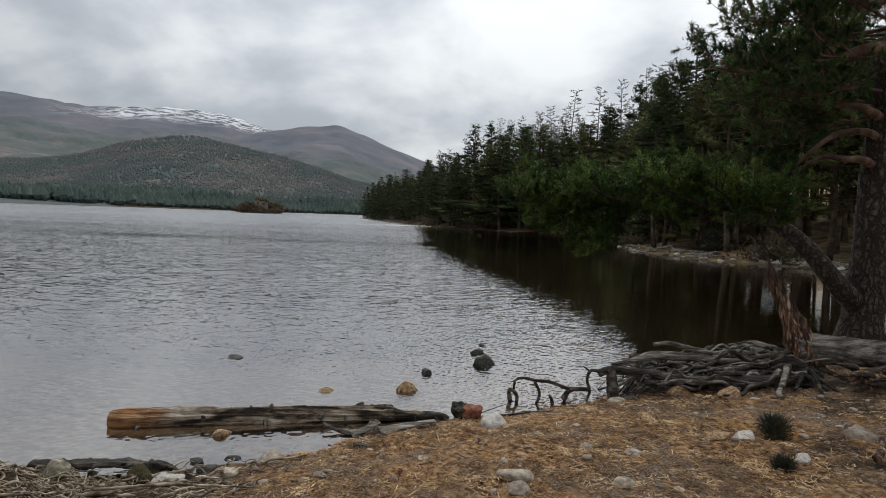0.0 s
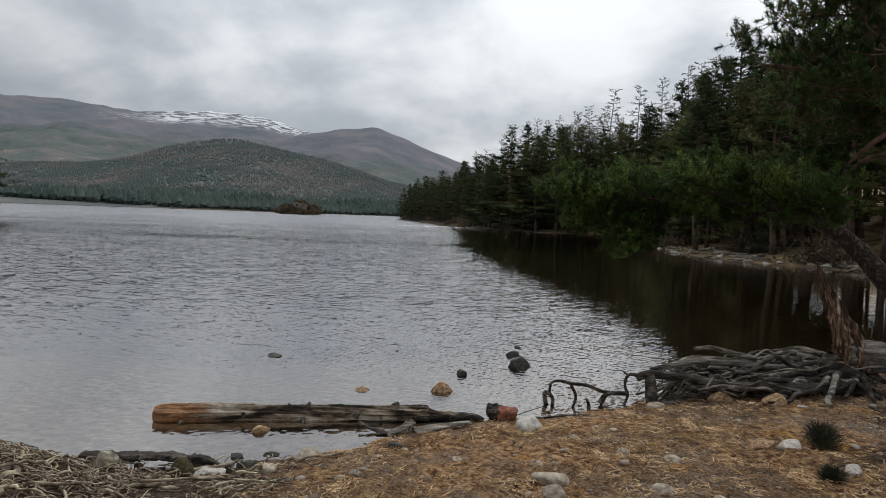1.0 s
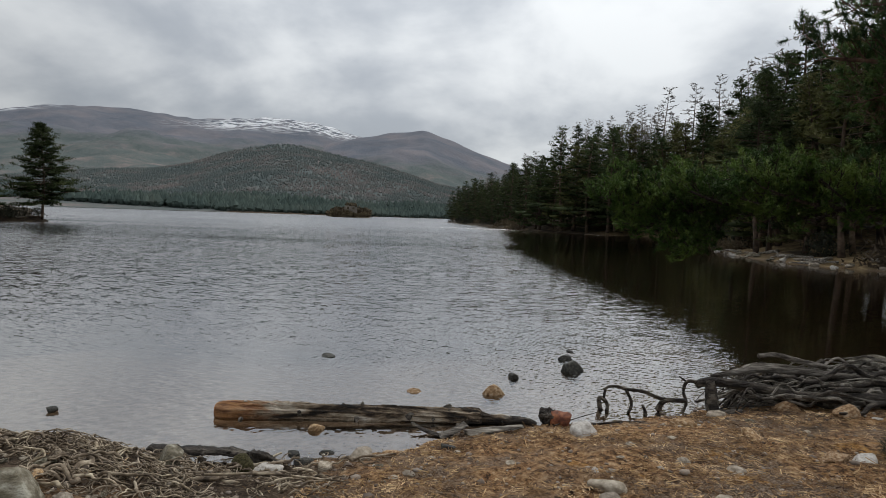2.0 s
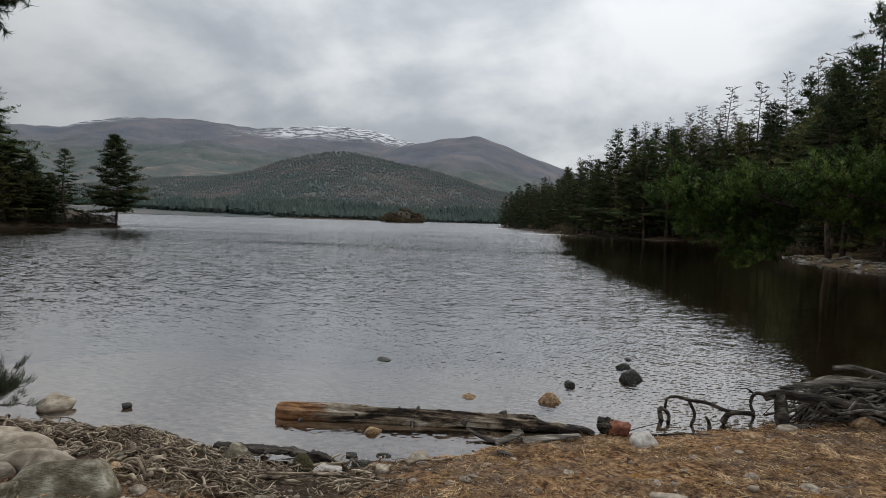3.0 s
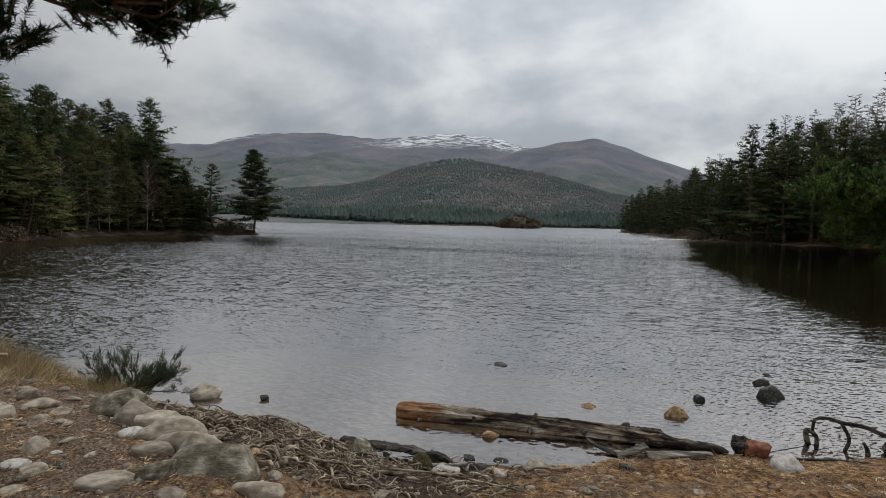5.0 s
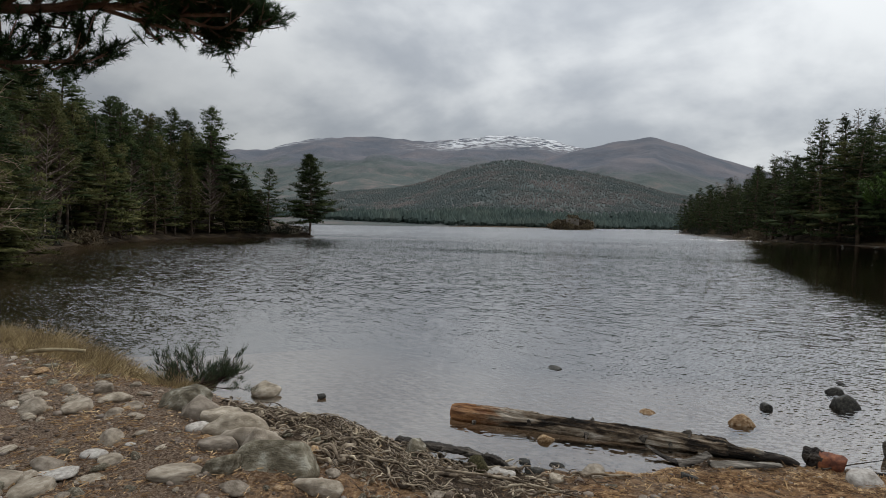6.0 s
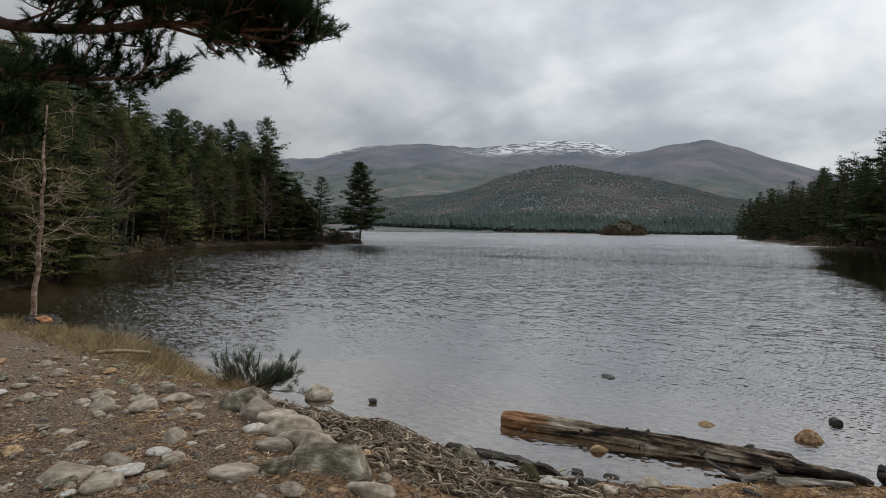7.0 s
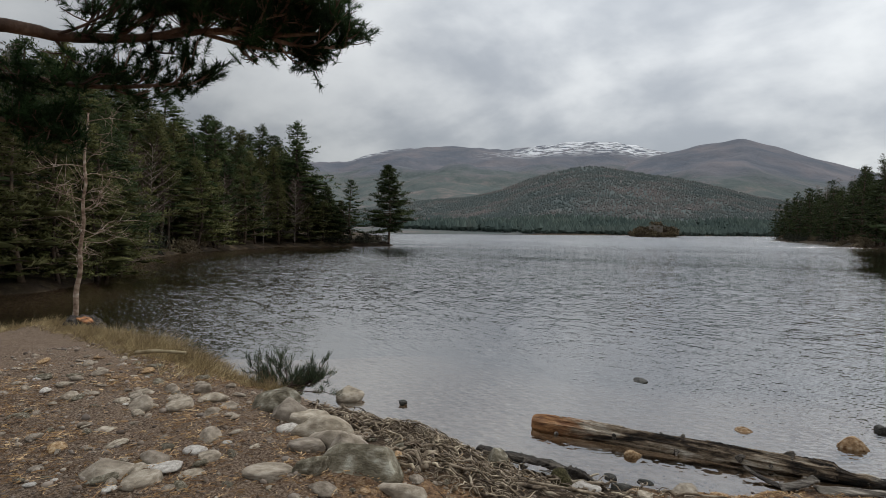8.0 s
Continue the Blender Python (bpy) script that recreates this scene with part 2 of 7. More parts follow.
MOSS = material("brown_green_moss", [(0.3, (0.05, 0.045, 0.018)), (0.6, (0.12, 0.105, 0.045)), (0.8, (0.2, 0.17, 0.08))], 14, 6, 1.0, 1.0, 40, 0.03, fine=0.3)
RUIN = material("ruined_castle_stone", [(0.3, (0.13, 0.115, 0.095)), (0.7, (0.24, 0.21, 0.175))], 0.6, 6, 0.95, 0.5, 2, 0.2)
BUSH_BROWN = material("leafless_island_scrub", [(0.3, (0.075, 0.055, 0.035)), (0.6, (0.15, 0.115, 0.07)), (0.8, (0.2, 0.165, 0.10))], 0.4, 4, 0.95, 0, spread=0.3)


def ground_material():
    """Shore soil with needle litter and sand; pale gravel bed under the shallows, its colour darkened further down for
    the light that peaty water absorbs; forest floor inland.
    """
    m = bpy.data.materials.new("shore_soil")
    m.use_nodes = True
    nt = m.node_tree
    N, L = nt.nodes.new, nt.links.new
    bsdf = nt.nodes["Principled BSDF"]
    bsdf.inputs["Roughness"].default_value = 0.95
    bsdf.inputs["Specular IOR Level"].default_value = 0.2
    geo = N("ShaderNodeNewGeometry")
    pos = geo.outputs["Position"]

    def noise_tex(scale, detail=8, rough=0.65, distortion=0.0):
        n = N("ShaderNodeTexNoise")
        n.inputs["Scale"].default_value, n.inputs["Detail"].default_value, n.inputs["Roughness"].default_value, n.inputs["Distortion"].default_value = scale, detail, rough, distortion
        L(pos, n.inputs["Vector"])
        return n.outputs[0]

    def ramp(src, stops):
        r = N("ShaderNodeValToRGB")
        el = r.color_ramp.elements
        while len(el) < len(stops):
            el.new(0.5)
        for k, (p, c) in enumerate(stops):
            el[k].position, el[k].color = 0.5 + (p - 0.5) * 0.6, (*c, 1)
        L(src, r.inputs[0])
        return r.outputs[0]

    def blend(f, c1, c2):
        x = N("ShaderNodeMix"); x.data_type = "RGBA"
        L(f, x.inputs[0]); L(c1, x.inputs[6]); L(c2, x.inputs[7])
        return x.outputs[2]

    def band(src, lo, hi):
        r = N("ShaderNodeMapRange"); r.interpolation_type = "SMOOTHSTEP"
        r.inputs["From Min"].default_value, r.inputs["From Max"].default_value = lo, hi
        L(src, r.inputs["Value"])
        return r.outputs[0]

    soil = ramp(noise_tex(16, 10, 0.7), [(0.35, (0.050, 0.028, 0.015)), (0.46, (0.235, 0.122, 0.055)), (0.58, (0.40, 0.235, 0.112)), (0.74, (0.62, 0.43, 0.25))])
    grit = ramp(noise_tex(55, 6, 0.7), [(0.33, (0.08, 0.052, 0.035)), (0.52, (0.20, 0.142, 0.10)), (0.7, (0.37, 0.29, 0.22))])
    sep = N("ShaderNodeSeparateXYZ")
    L(pos, sep.inputs[0])
    trod = N("ShaderNodeMath"); trod.operation = "MAXIMUM"
    L(band(noise_tex(0.9, 4), 0.42, 0.62), trod.inputs[0]); L(band(sep.outputs[0], -1.5, -3.5), trod.inputs[1])
    col = blend(trod.outputs[0], soil, grit)
    ochre = ramp(noise_tex(24, 8, 0.7), [(0.35, (0.22, 0.105, 0.03)), (0.6, (0.46, 0.25, 0.08)), (0.75, (0.56, 0.38, 0.18))])
    sandy = N("ShaderNodeMath"); sandy.operation = "MULTIPLY"
    L(band(noise_tex(1.7, 4), 0.575, 0.66), sandy.inputs[0]); L(band(sep.outputs[0], -0.2, 0.8), sandy.inputs[1])
    col = blend(sandy.outputs[0], col, ochre)
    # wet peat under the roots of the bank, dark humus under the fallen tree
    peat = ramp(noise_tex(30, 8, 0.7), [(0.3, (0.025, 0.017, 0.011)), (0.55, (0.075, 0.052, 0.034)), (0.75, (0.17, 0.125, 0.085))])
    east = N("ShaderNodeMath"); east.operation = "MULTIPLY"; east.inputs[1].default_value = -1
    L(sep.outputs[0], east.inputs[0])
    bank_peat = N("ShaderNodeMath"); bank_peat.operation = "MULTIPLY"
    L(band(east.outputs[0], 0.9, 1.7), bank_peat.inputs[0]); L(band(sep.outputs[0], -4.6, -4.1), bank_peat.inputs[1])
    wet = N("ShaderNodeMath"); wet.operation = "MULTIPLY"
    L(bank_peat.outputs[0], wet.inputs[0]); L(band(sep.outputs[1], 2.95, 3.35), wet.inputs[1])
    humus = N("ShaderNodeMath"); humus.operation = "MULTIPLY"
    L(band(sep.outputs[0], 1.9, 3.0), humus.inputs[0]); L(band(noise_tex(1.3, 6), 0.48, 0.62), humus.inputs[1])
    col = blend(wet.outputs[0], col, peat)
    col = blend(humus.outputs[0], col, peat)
    floor = ramp(noise_tex(0.6, 10, 0.72), [(0.3, (0.022, 0.015, 0.010)), (0.5, (0.048, 0.034, 0.021)), (0.64, (0.10, 0.074, 0.044)), (0.8, (0.22, 0.165, 0.095))])
    rim = N("ShaderNodeMath"); rim.operation = "MAXIMUM"
    L(band(sep.outputs[2], 0.03, 0.10), rim.inputs[0]); L(band(sep.outputs[0], 13, 9), rim.inputs[1])
    floor = blend(rim.outputs[0], grit, floor)
    bracken = ramp(noise_tex(1.5, 8, 0.7), [(0.3, (0.12, 0.078, 0.04)), (0.55, (0.25, 0.175, 0.09)), (0.75, (0.42, 0.32, 0.18))])
    slope_side = N("ShaderNodeMath"); slope_side.operation = "MULTIPLY"
    L(band(sep.outputs[0], 13, 19), slope_side.inputs[0]); L(band(noise_tex(0.22, 4), 0.36, 0.5), slope_side.inputs[1])
    floor = blend(slope_side.outputs[0], floor, bracken)
    inland = N("ShaderNodeMath"); inland.operation = "MAXIMUM"
    west = N("ShaderNodeMath"); west.operation = "MULTIPLY"; west.inputs[1].default_value = -1
    L(sep.outputs[0], west.inputs[0])
    L(band(sep.outputs[1], 12, 22), inland.inputs[0]); L(band(west.outputs[0], 14, 20), inland.inputs[1])
    col = blend(inland.outputs[0], col, floor)
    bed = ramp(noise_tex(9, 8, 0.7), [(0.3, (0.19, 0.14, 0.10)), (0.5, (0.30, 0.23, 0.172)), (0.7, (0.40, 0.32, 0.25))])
    # darkens with depth: light lost in the peaty water, put into the bed's colour
    dimmed_bed = ramp(noise_tex(2.5, 6), [(0.3, (0.018, 0.011, 0.005)), (0.7, (0.045, 0.028, 0.012))])
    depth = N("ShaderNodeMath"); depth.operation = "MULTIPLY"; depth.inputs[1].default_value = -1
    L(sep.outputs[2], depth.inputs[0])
    bed = blend(band(depth.outputs[0], 0.08, 0.85), bed, dimmed_bed)
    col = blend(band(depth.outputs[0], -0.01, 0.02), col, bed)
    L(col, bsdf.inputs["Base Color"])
    b = N("ShaderNodeBump")
    b.inputs["Strength"].default_value, b.inputs["Distance"].default_value = 1.0, 0.035
    L(noise_tex(30, 10, 0.75), b.inputs["Height"]); L(b.outputs[0], bsdf.inputs["Normal"])
    return m


def water_material():
    """Peat-stained lake: a mirror by Fresnel over clear brown water, with wind ripples that fade in the lee of the woods and at the beach."""
    m = bpy.data.materials.new("lake_water")
    m.use_nodes = True
    nt = m.node_tree
    nt.nodes.clear()
    N, L = nt.nodes.new, nt.links.new
    out = N("ShaderNodeOutputMaterial")
    mix = N("ShaderNodeMixShader")
    gloss = N("ShaderNodeBsdfGlossy"); gloss.inputs["Roughness"].default_value = 0.02
    clear = N("ShaderNodeBsdfTransparent"); clear.inputs["Color"].default_value = (0.88, 0.81, 0.72, 1)
    fres = N("ShaderNodeFresnel"); fres.inputs["IOR"].default_value = 1.34
    shine = N("ShaderNodeMath"); shine.operation = "POWER"; shine.inputs[1].default_value = 0.38
    L(fres.outputs[0], shine.inputs[0])
    L(shine.outputs[0], mix.inputs[0]); L(clear.outputs[0], mix.inputs[1]); L(gloss.outputs[0], mix.inputs[2]); L(mix.outputs[0], out.inputs[0])
    geo = N("ShaderNodeNewGeometry")
    pos = geo.outputs["Position"]

    def waves(scale, stretch, turn, across, along, detail=1.0, distortion=0.7):
        """Slopes of a wave train: small across the wind, large along it."""
        mp = N("ShaderNodeMapping"); mp.inputs["Scale"].default_value = stretch; mp.inputs["Rotation"].default_value = (0, 0, radians(turn))
        L(pos, mp.inputs[0])
        n = N("ShaderNodeTexNoise")
        n.inputs["Scale"].default_value, n.inputs["Detail"].default_value, n.inputs["Distortion"].default_value = scale, detail, distortion
        L(mp.outputs[0], n.inputs["Vector"])
        mid = N("ShaderNodeVectorMath"); mid.operation = "SUBTRACT"; mid.inputs[1].default_value = (0.5, 0.5, 0.5)
        L(n.outputs["Color"], mid.inputs[0])
        k = N("ShaderNodeVectorMath"); k.operation = "MULTIPLY"; k.inputs[1].default_value = (across, along, 0)
        L(mid.outputs[0], k.inputs[0])
        return k.outputs[0]

    def trains(scale, turn, across, along, bend=3.0):
        """Slopes of long-crested wavelets that run before the wind."""
        mp = N("ShaderNodeMapping"); mp.inputs["Rotation"].default_value = (0, 0, radians(turn))
        L(pos, mp.inputs[0])
        n = N("ShaderNodeTexWave"); n.wave_type, n.bands_direction, n.wave_profile = "BANDS", "Y", "SIN"
        for key, v in (("Scale", scale), ("Distortion", bend), ("Detail", 2.0), ("Detail Scale", 1.6), ("Detail Roughness", 0.6)):
            n.inputs[key].default_value = v
        L(mp.outputs[0], n.inputs["Vector"])
        mid = N("ShaderNodeVectorMath"); mid.operation = "SUBTRACT"; mid.inputs[1].default_value = (0.5, 0.5, 0.5)
        L(n.outputs["Color"], mid.inputs[0])
        k = N("ShaderNodeVectorMath"); k.operation = "MULTIPLY"; k.inputs[1].default_value = (across, along, 0)
        L(mid.outputs[0], k.inputs[0])
        return k.outputs[0]

    def plus(p, q, op="ADD"):
        k = N("ShaderNodeMath"); k.operation = op
        for i, v in enumerate((p, q)):
            if isinstance(v, (int, float)):
                k.inputs[i].default_value = v
            else:
                L(v, k.inputs[i])
        return k.outputs[0]

    def band(src, lo, hi, t0=0.0, t1=1.0):
        r = N("ShaderNodeMapRange"); r.interpolation_type = "SMOOTHSTEP"
        for k, v in (("From Min", lo), ("From Max", hi), ("To Min", t0), ("To Max", t1)):
            r.inputs[k].default_value = v
        L(src, r.inputs["Value"])
        return r.outputs[0]

    def vsum(p, q):
        k = N("ShaderNodeVectorMath"); k.operation = "ADD"
        L(p, k.inputs[0]); L(q, k.inputs[1])
        return k.outputs[0]

    # two crossing trains of short wavelets, ruffled by finer ones, on longer low waves
    ripple = vsum(waves(10.0, (0.55, 1, 1), -20, 0.12, 0.17, 2.0), waves(28.0, (0.55, 1, 1), 16, 0.12, 0.20))
    ripple = vsum(ripple, vsum(trains(2.6, 21, 0.08, 0.14, 8.0), trains(4.0, -29, 0.09, 0.15, 8.0)))
    swell = vsum(vsum(trains(1.15, 19, 0.06, 0.12, 7.0), trains(0.68, -22, 0.06, 0.09, 8.0)), vsum(waves(7.0, (0.75, 1, 1), 14, 0.24, 0.46, 2.0), waves(2.6, (0.65, 1, 1), -10, 0.20, 0.32, 3.0)))
    # wind patches, streaked across the lake
    mp = N("ShaderNodeMapping"); mp.inputs["Scale"].default_value = (0.35, 1, 1)
    L(pos, mp.inputs[0])
    gust = N("ShaderNodeTexNoise"); gust.inputs["Scale"].default_value, gust.inputs["Detail"].default_value = 0.11, 4
    L(mp.outputs[0], gust.inputs["Vector"])
    mp = N("ShaderNodeMapping"); mp.inputs["Scale"].default_value = (0.10, 1, 1); mp.inputs["Rotation"].default_value = (0, 0, radians(6))
    L(pos, mp.inputs[0])
    squall = N("ShaderNodeTexNoise"); squall.inputs["Scale"].default_value, squall.inputs["Detail"].default_value = 0.06, 3
    L(mp.outputs[0], squall.inputs["Vector"])
    sep = N("ShaderNodeSeparateXYZ"); L(pos, sep.inputs[0])
    X, Y = sep.outputs[0], sep.outputs[1]
    beach = plus(band(Y, 4.6, 8.5, 0.5, 1.0), band(X, -7.0, -11.0, 0.0, 1.0), "MAXIMUM")
    # the calm water under the wood spreads further from its shore the further out one looks
    calm_side = plus(X, band(Y, 8.0, 40.0, 0.0, 2.7))
    lee = band(plus(calm_side, plus(plus(gust.outputs[0], -0.5), 4.0, "MULTIPLY")), 0.6, 4.6, 1.0, 0.08)
    near_lee = band(Y, 70, 110, 0.0, 1.0)
    lee = plus(lee, near_lee, "MAXIMUM")
    power = plus(plus(beach, lee, "MULTIPLY"), band(gust.outputs[0], 0.35, 0.65, 0.7, 1.15), "MULTIPLY")
    power = plus(power, plus(1.0, plus(band(squall.outputs[0], 0.52, 0.62), band(Y, 25.0, 40.0), "MULTIPLY"), "ADD"), "MULTIPLY")
    # a calmer slick lies across the open water
    drift = plus(Y, plus(plus(gust.outputs[0], -0.5), 9.0, "MULTIPLY"))
    slick = plus(plus(band(drift, 36.5, 39.0), band(drift, 47.0, 42.0), "MULTIPLY"), plus(band(X, -30.0, -18.0), band(X, 8.0, 2.0), "MULTIPLY"), "MULTIPLY")
    power = plus(power, plus(1.0, plus(slick, 0.5, "MULTIPLY"), "SUBTRACT"), "MULTIPLY")
    # steeper chop in the bay under the wood; longer, lower waves out on the open lake, whose near faces show
    bay = plus(band(X, -7.0, -13.0), band(Y, 48.0, 24.0), "MULTIPLY")
    power = plus(power, plus(plus(bay, 1.1, "MULTIPLY"), 1.0), "MULTIPLY")
    power = plus(power, plus(band(X, -25.0, -19.0, 0.25, 1.0), band(Y, 9.0, 14.0), "MAXIMUM"), "MULTIPLY")
    open_lake = band(Y, 18.0, 130.0)
    steep = N("ShaderNodeVectorMath"); steep.operation = "SCALE"
    far = N("ShaderNodeVectorMath"); far.operation = "SCALE"
    L(swell, far.inputs[0]); L(band(Y, 6.0, 15.0, 0.12, 1.0), far.inputs["Scale"])
    L(vsum(ripple, far.outputs[0]), steep.inputs[0]); L(plus(1.0, plus(open_lake, 0.35, "MULTIPLY"), "SUBTRACT"), steep.inputs["Scale"])
    faces = N("ShaderNodeCombineXYZ")
    L(plus(plus(open_lake, 0.03, "MULTIPLY"), plus(bay, 0.01, "MULTIPLY")), faces.inputs[0])
    L(plus(plus(-0.05, plus(bay, 0.015, "MULTIPLY")), plus(open_lake, 0.075, "MULTIPLY"), "SUBTRACT"), faces.inputs[1])
    slope = N("ShaderNodeVectorMath"); slope.operation = "SCALE"
    L(vsum(steep.outputs[0], faces.outputs[0]), slope.inputs[0]); L(power, slope.inputs["Scale"])
    stand = N("ShaderNodeVectorMath"); stand.operation = "ADD"; stand.inputs[1].default_value = (0, 0, 1)
    L(slope.outputs[0], stand.inputs[0])
    nrm = N("ShaderNodeVectorMath"); nrm.operation = "NORMALIZE"
    L(stand.outputs[0], nrm.inputs[0])
    L(nrm.outputs[0], gloss.inputs["Normal"]); L(nrm.outputs[0], fres.inputs["Normal"])
    return m


def mountain_material(name, tree_line, snow=None):
    """Heather moorland and grass above a ragged tree line of birch and pine woods, both paled and blued in colour for
    haze; old snow in the hollows near the top.
    """
    m = bpy.data.materials.new(name)
    m.use_nodes = True
    nt = m.node_tree
    N, L = nt.nodes.new, nt.links.new
    bsdf = nt.nodes["Principled BSDF"]
    bsdf.inputs["Roughness"].default_value, bsdf.inputs["Specular IOR Level"].default_value = 1.0, 0.0
    geo = N("ShaderNodeNewGeometry")
    pos = geo.outputs["Position"]
    sep = N("ShaderNodeSeparateXYZ"); L(pos, sep.inputs[0])

    def noise_tex(scale, stretch=(1, 1, 1), detail=8, rough=0.62):
        mp = N("ShaderNodeMapping"); mp.inputs["Scale"].default_value = stretch
        L(pos, mp.inputs[0])
        n = N("ShaderNodeTexNoise")
        n.inputs["Scale"].default_value, n.inputs["Detail"].default_value, n.inputs["Roughness"].default_value = scale, detail, rough
        L(mp.outputs[0], n.inputs["Vector"])
        return n.outputs[0]

    def ramp(src, stops):
        r = N("ShaderNodeValToRGB")
        el = r.color_ramp.elements
        while len(el) < len(stops):
            el.new(0.5)
        for k, (p, c) in enumerate(stops):
            el[k].position, el[k].color = 0.5 + (p - 0.5) * 0.6, (*c, 1)
        L(src, r.inputs[0])
        return r.outputs[0]

    def blend(f, c1, c2):
        x = N("ShaderNodeMix"); x.data_type = "RGBA"
        L(f, x.inputs[0]); L(c1, x.inputs[6]); L(c2, x.inputs[7])
        return x.outputs[2]

    def band(src, lo, hi):
        r = N("ShaderNodeMapRange"); r.interpolation_type = "SMOOTHSTEP"
        r.inputs["From Min"].default_value, r.inputs["From Max"].default_value = lo, hi
        L(src, r.inputs["Value"])
        return r.outputs[0]

    def math_node(op, p, q):
        k = N("ShaderNodeMath"); k.operation = op
        for i, v in enumerate((p, q)):
            if isinstance(v, (int, float)):
                k.inputs[i].default_value = v
            else:
                L(v, k.inputs[i])
        return k.outputs[0]

    # no air is modelled, so distance haze is put into both base colours
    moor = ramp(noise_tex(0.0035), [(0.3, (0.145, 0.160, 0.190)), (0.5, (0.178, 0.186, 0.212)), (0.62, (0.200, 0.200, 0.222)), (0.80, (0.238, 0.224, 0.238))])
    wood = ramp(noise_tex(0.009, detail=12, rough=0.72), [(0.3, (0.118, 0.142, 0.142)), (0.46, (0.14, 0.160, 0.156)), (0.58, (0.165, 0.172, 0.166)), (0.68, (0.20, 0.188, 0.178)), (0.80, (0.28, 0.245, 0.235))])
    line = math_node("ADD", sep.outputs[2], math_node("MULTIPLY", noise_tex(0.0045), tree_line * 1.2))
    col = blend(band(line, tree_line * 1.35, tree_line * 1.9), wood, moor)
    if snow:
        streak = noise_tex(0.016, (0.8, 1.0, 5.0), 8, 0.62)
    for x0, x1, low in snow or ():
        up = band(sep.outputs[2], low, low + 90)
        side = math_node("MULTIPLY", band(sep.outputs[0], x0 - 150, x0 + 150), math_node("SUBTRACT", 1.0, band(sep.outputs[0], x1 - 150, x1 + 200)))
        f = math_node("MULTIPLY", math_node("MULTIPLY", up, side), band(streak, 0.45, 0.56))
        white = N("ShaderNodeRGB"); white.outputs[0].default_value = (0.75, 0.77, 0.80, 1)
        col = blend(f, col, white.outputs[0])
    L(col, bsdf.inputs["Base Color"])
    b = N("ShaderNodeBump"); b.inputs["Strength"].default_value, b.inputs["Distance"].default_value = 0.7, 16.0
    L(noise_tex(0.02, detail=8, rough=0.7), b.inputs["Height"]); L(b.outputs[0], bsdf.inputs["Normal"])
    return m

# ---------------------------------------------------------------- mesh helpers


MADE = {}


class Builder:
    """Gathers vertices and triangles, and turns them into one mesh."""

    def __init__(self):
        self.v, self.f, self.n, self.soft = [], [], 0, []

    def add(self, verts, tris, normals=None):
        verts, tris = np.asarray(verts, float).reshape(-1, 3), np.asarray(tris, int).reshape(-1, 3)
        self.v.append(verts)
        self.f.append(tris + self.n)
        self.n += len(verts)
        if normals is not None:
            self.soft.append(normals)

    def mesh(self, name, mat, smooth=True):
        me = bpy.data.meshes.new(name)
        v, f = np.concatenate(self.v), np.concatenate(self.f)
        me.vertices.add(len(v))
        me.vertices.foreach_set("co", v.astype(np.float32).ravel())
        me.loops.add(3 * len(f))
        me.loops.foreach_set("vertex_index", f.astype(np.int32).ravel())
        me.polygons.add(len(f))
        me.polygons.foreach_set("loop_start", np.arange(0, 3 * len(f), 3, dtype=np.int32))
        me.polygons.foreach_set("use_smooth", np.full(len(f), smooth, dtype=bool))
        me.update(calc_edges=True)
        if self.soft:
            me.polygons.foreach_set("use_smooth", np.full(len(f), True, dtype=bool))
            me.normals_split_custom_set_from_vertices(np.concatenate(self.soft).tolist())
        else:
            me.validate()
        me.materials.append(mat)
        MADE[me.name] = (v, f, np.concatenate(self.soft) if self.soft else None)
        return me


def grid_tris(rows, cols, closed=False):
    """Triangles of a grid of rows x cols vertices; closed: the columns go round."""
    i, j = np.meshgrid(np.arange(rows - 1), np.arange(cols if closed else cols - 1), indexing="ij")
    a, b = i * cols + j, i * cols + (j + 1) % cols
    c, d = a + cols, b + cols
    return np.concatenate([np.stack([a, b, d], -1).reshape(-1, 3), np.stack([a, d, c], -1).reshape(-1, 3)])


def tube(b, pts, radii, sides=8, caps=True, rough=0.0, rng=None, flat=1.0):
    """A round branch along pts with the given radii; rough: unevenness of its skin; flat: its height against its width."""
    pts, radii = np.asarray(pts, float), np.asarray(radii, float)
    d = np.gradient(pts, axis=0)
    d /= np.maximum(np.linalg.norm(d, axis=1, keepdims=True), 1e-9)
    ref = np.array([0.0, 0.0, 1.0]) if abs(d[:, 2]).mean() < 0.8 else np.array([1.0, 0.0, 0.0])
    u = np.cross(d, ref)
    u /= np.maximum(np.linalg.norm(u, axis=1, keepdims=True), 1e-9)
    w = np.cross(u, d)
    a = np.linspace(0, 2 * np.pi, sides, endpoint=False)
    r = radii[:, None] * np.ones(sides)
    if rough:
        along = rng.normal(0, 1, sides)[None, :] * 0.6 + rng.normal(0, 1, (len(pts), sides)) * 0.6
        r = r * (1 + rough * along)
    v = pts[:, None, :] + r[..., None] * (np.cos(a)[None, :, None] * u[:, None, :] + flat * np.sin(a)[None, :, None] * w[:, None, :])
    v, f = v.reshape(-1, 3), grid_tris(len(pts), sides, True)
    if caps:
        n = len(v)
        v = np.concatenate([v, pts[:1], pts[-1:]])
        k = np.arange(sides)
        last = (len(pts) - 1) * sides
        f = np.concatenate([f, np.stack([(k + 1) % sides, k, np.full(sides, n)], -1), np.stack([last + k, last + (k + 1) % sides, np.full(sides, n + 1)], -1)])
    b.add(v, f)


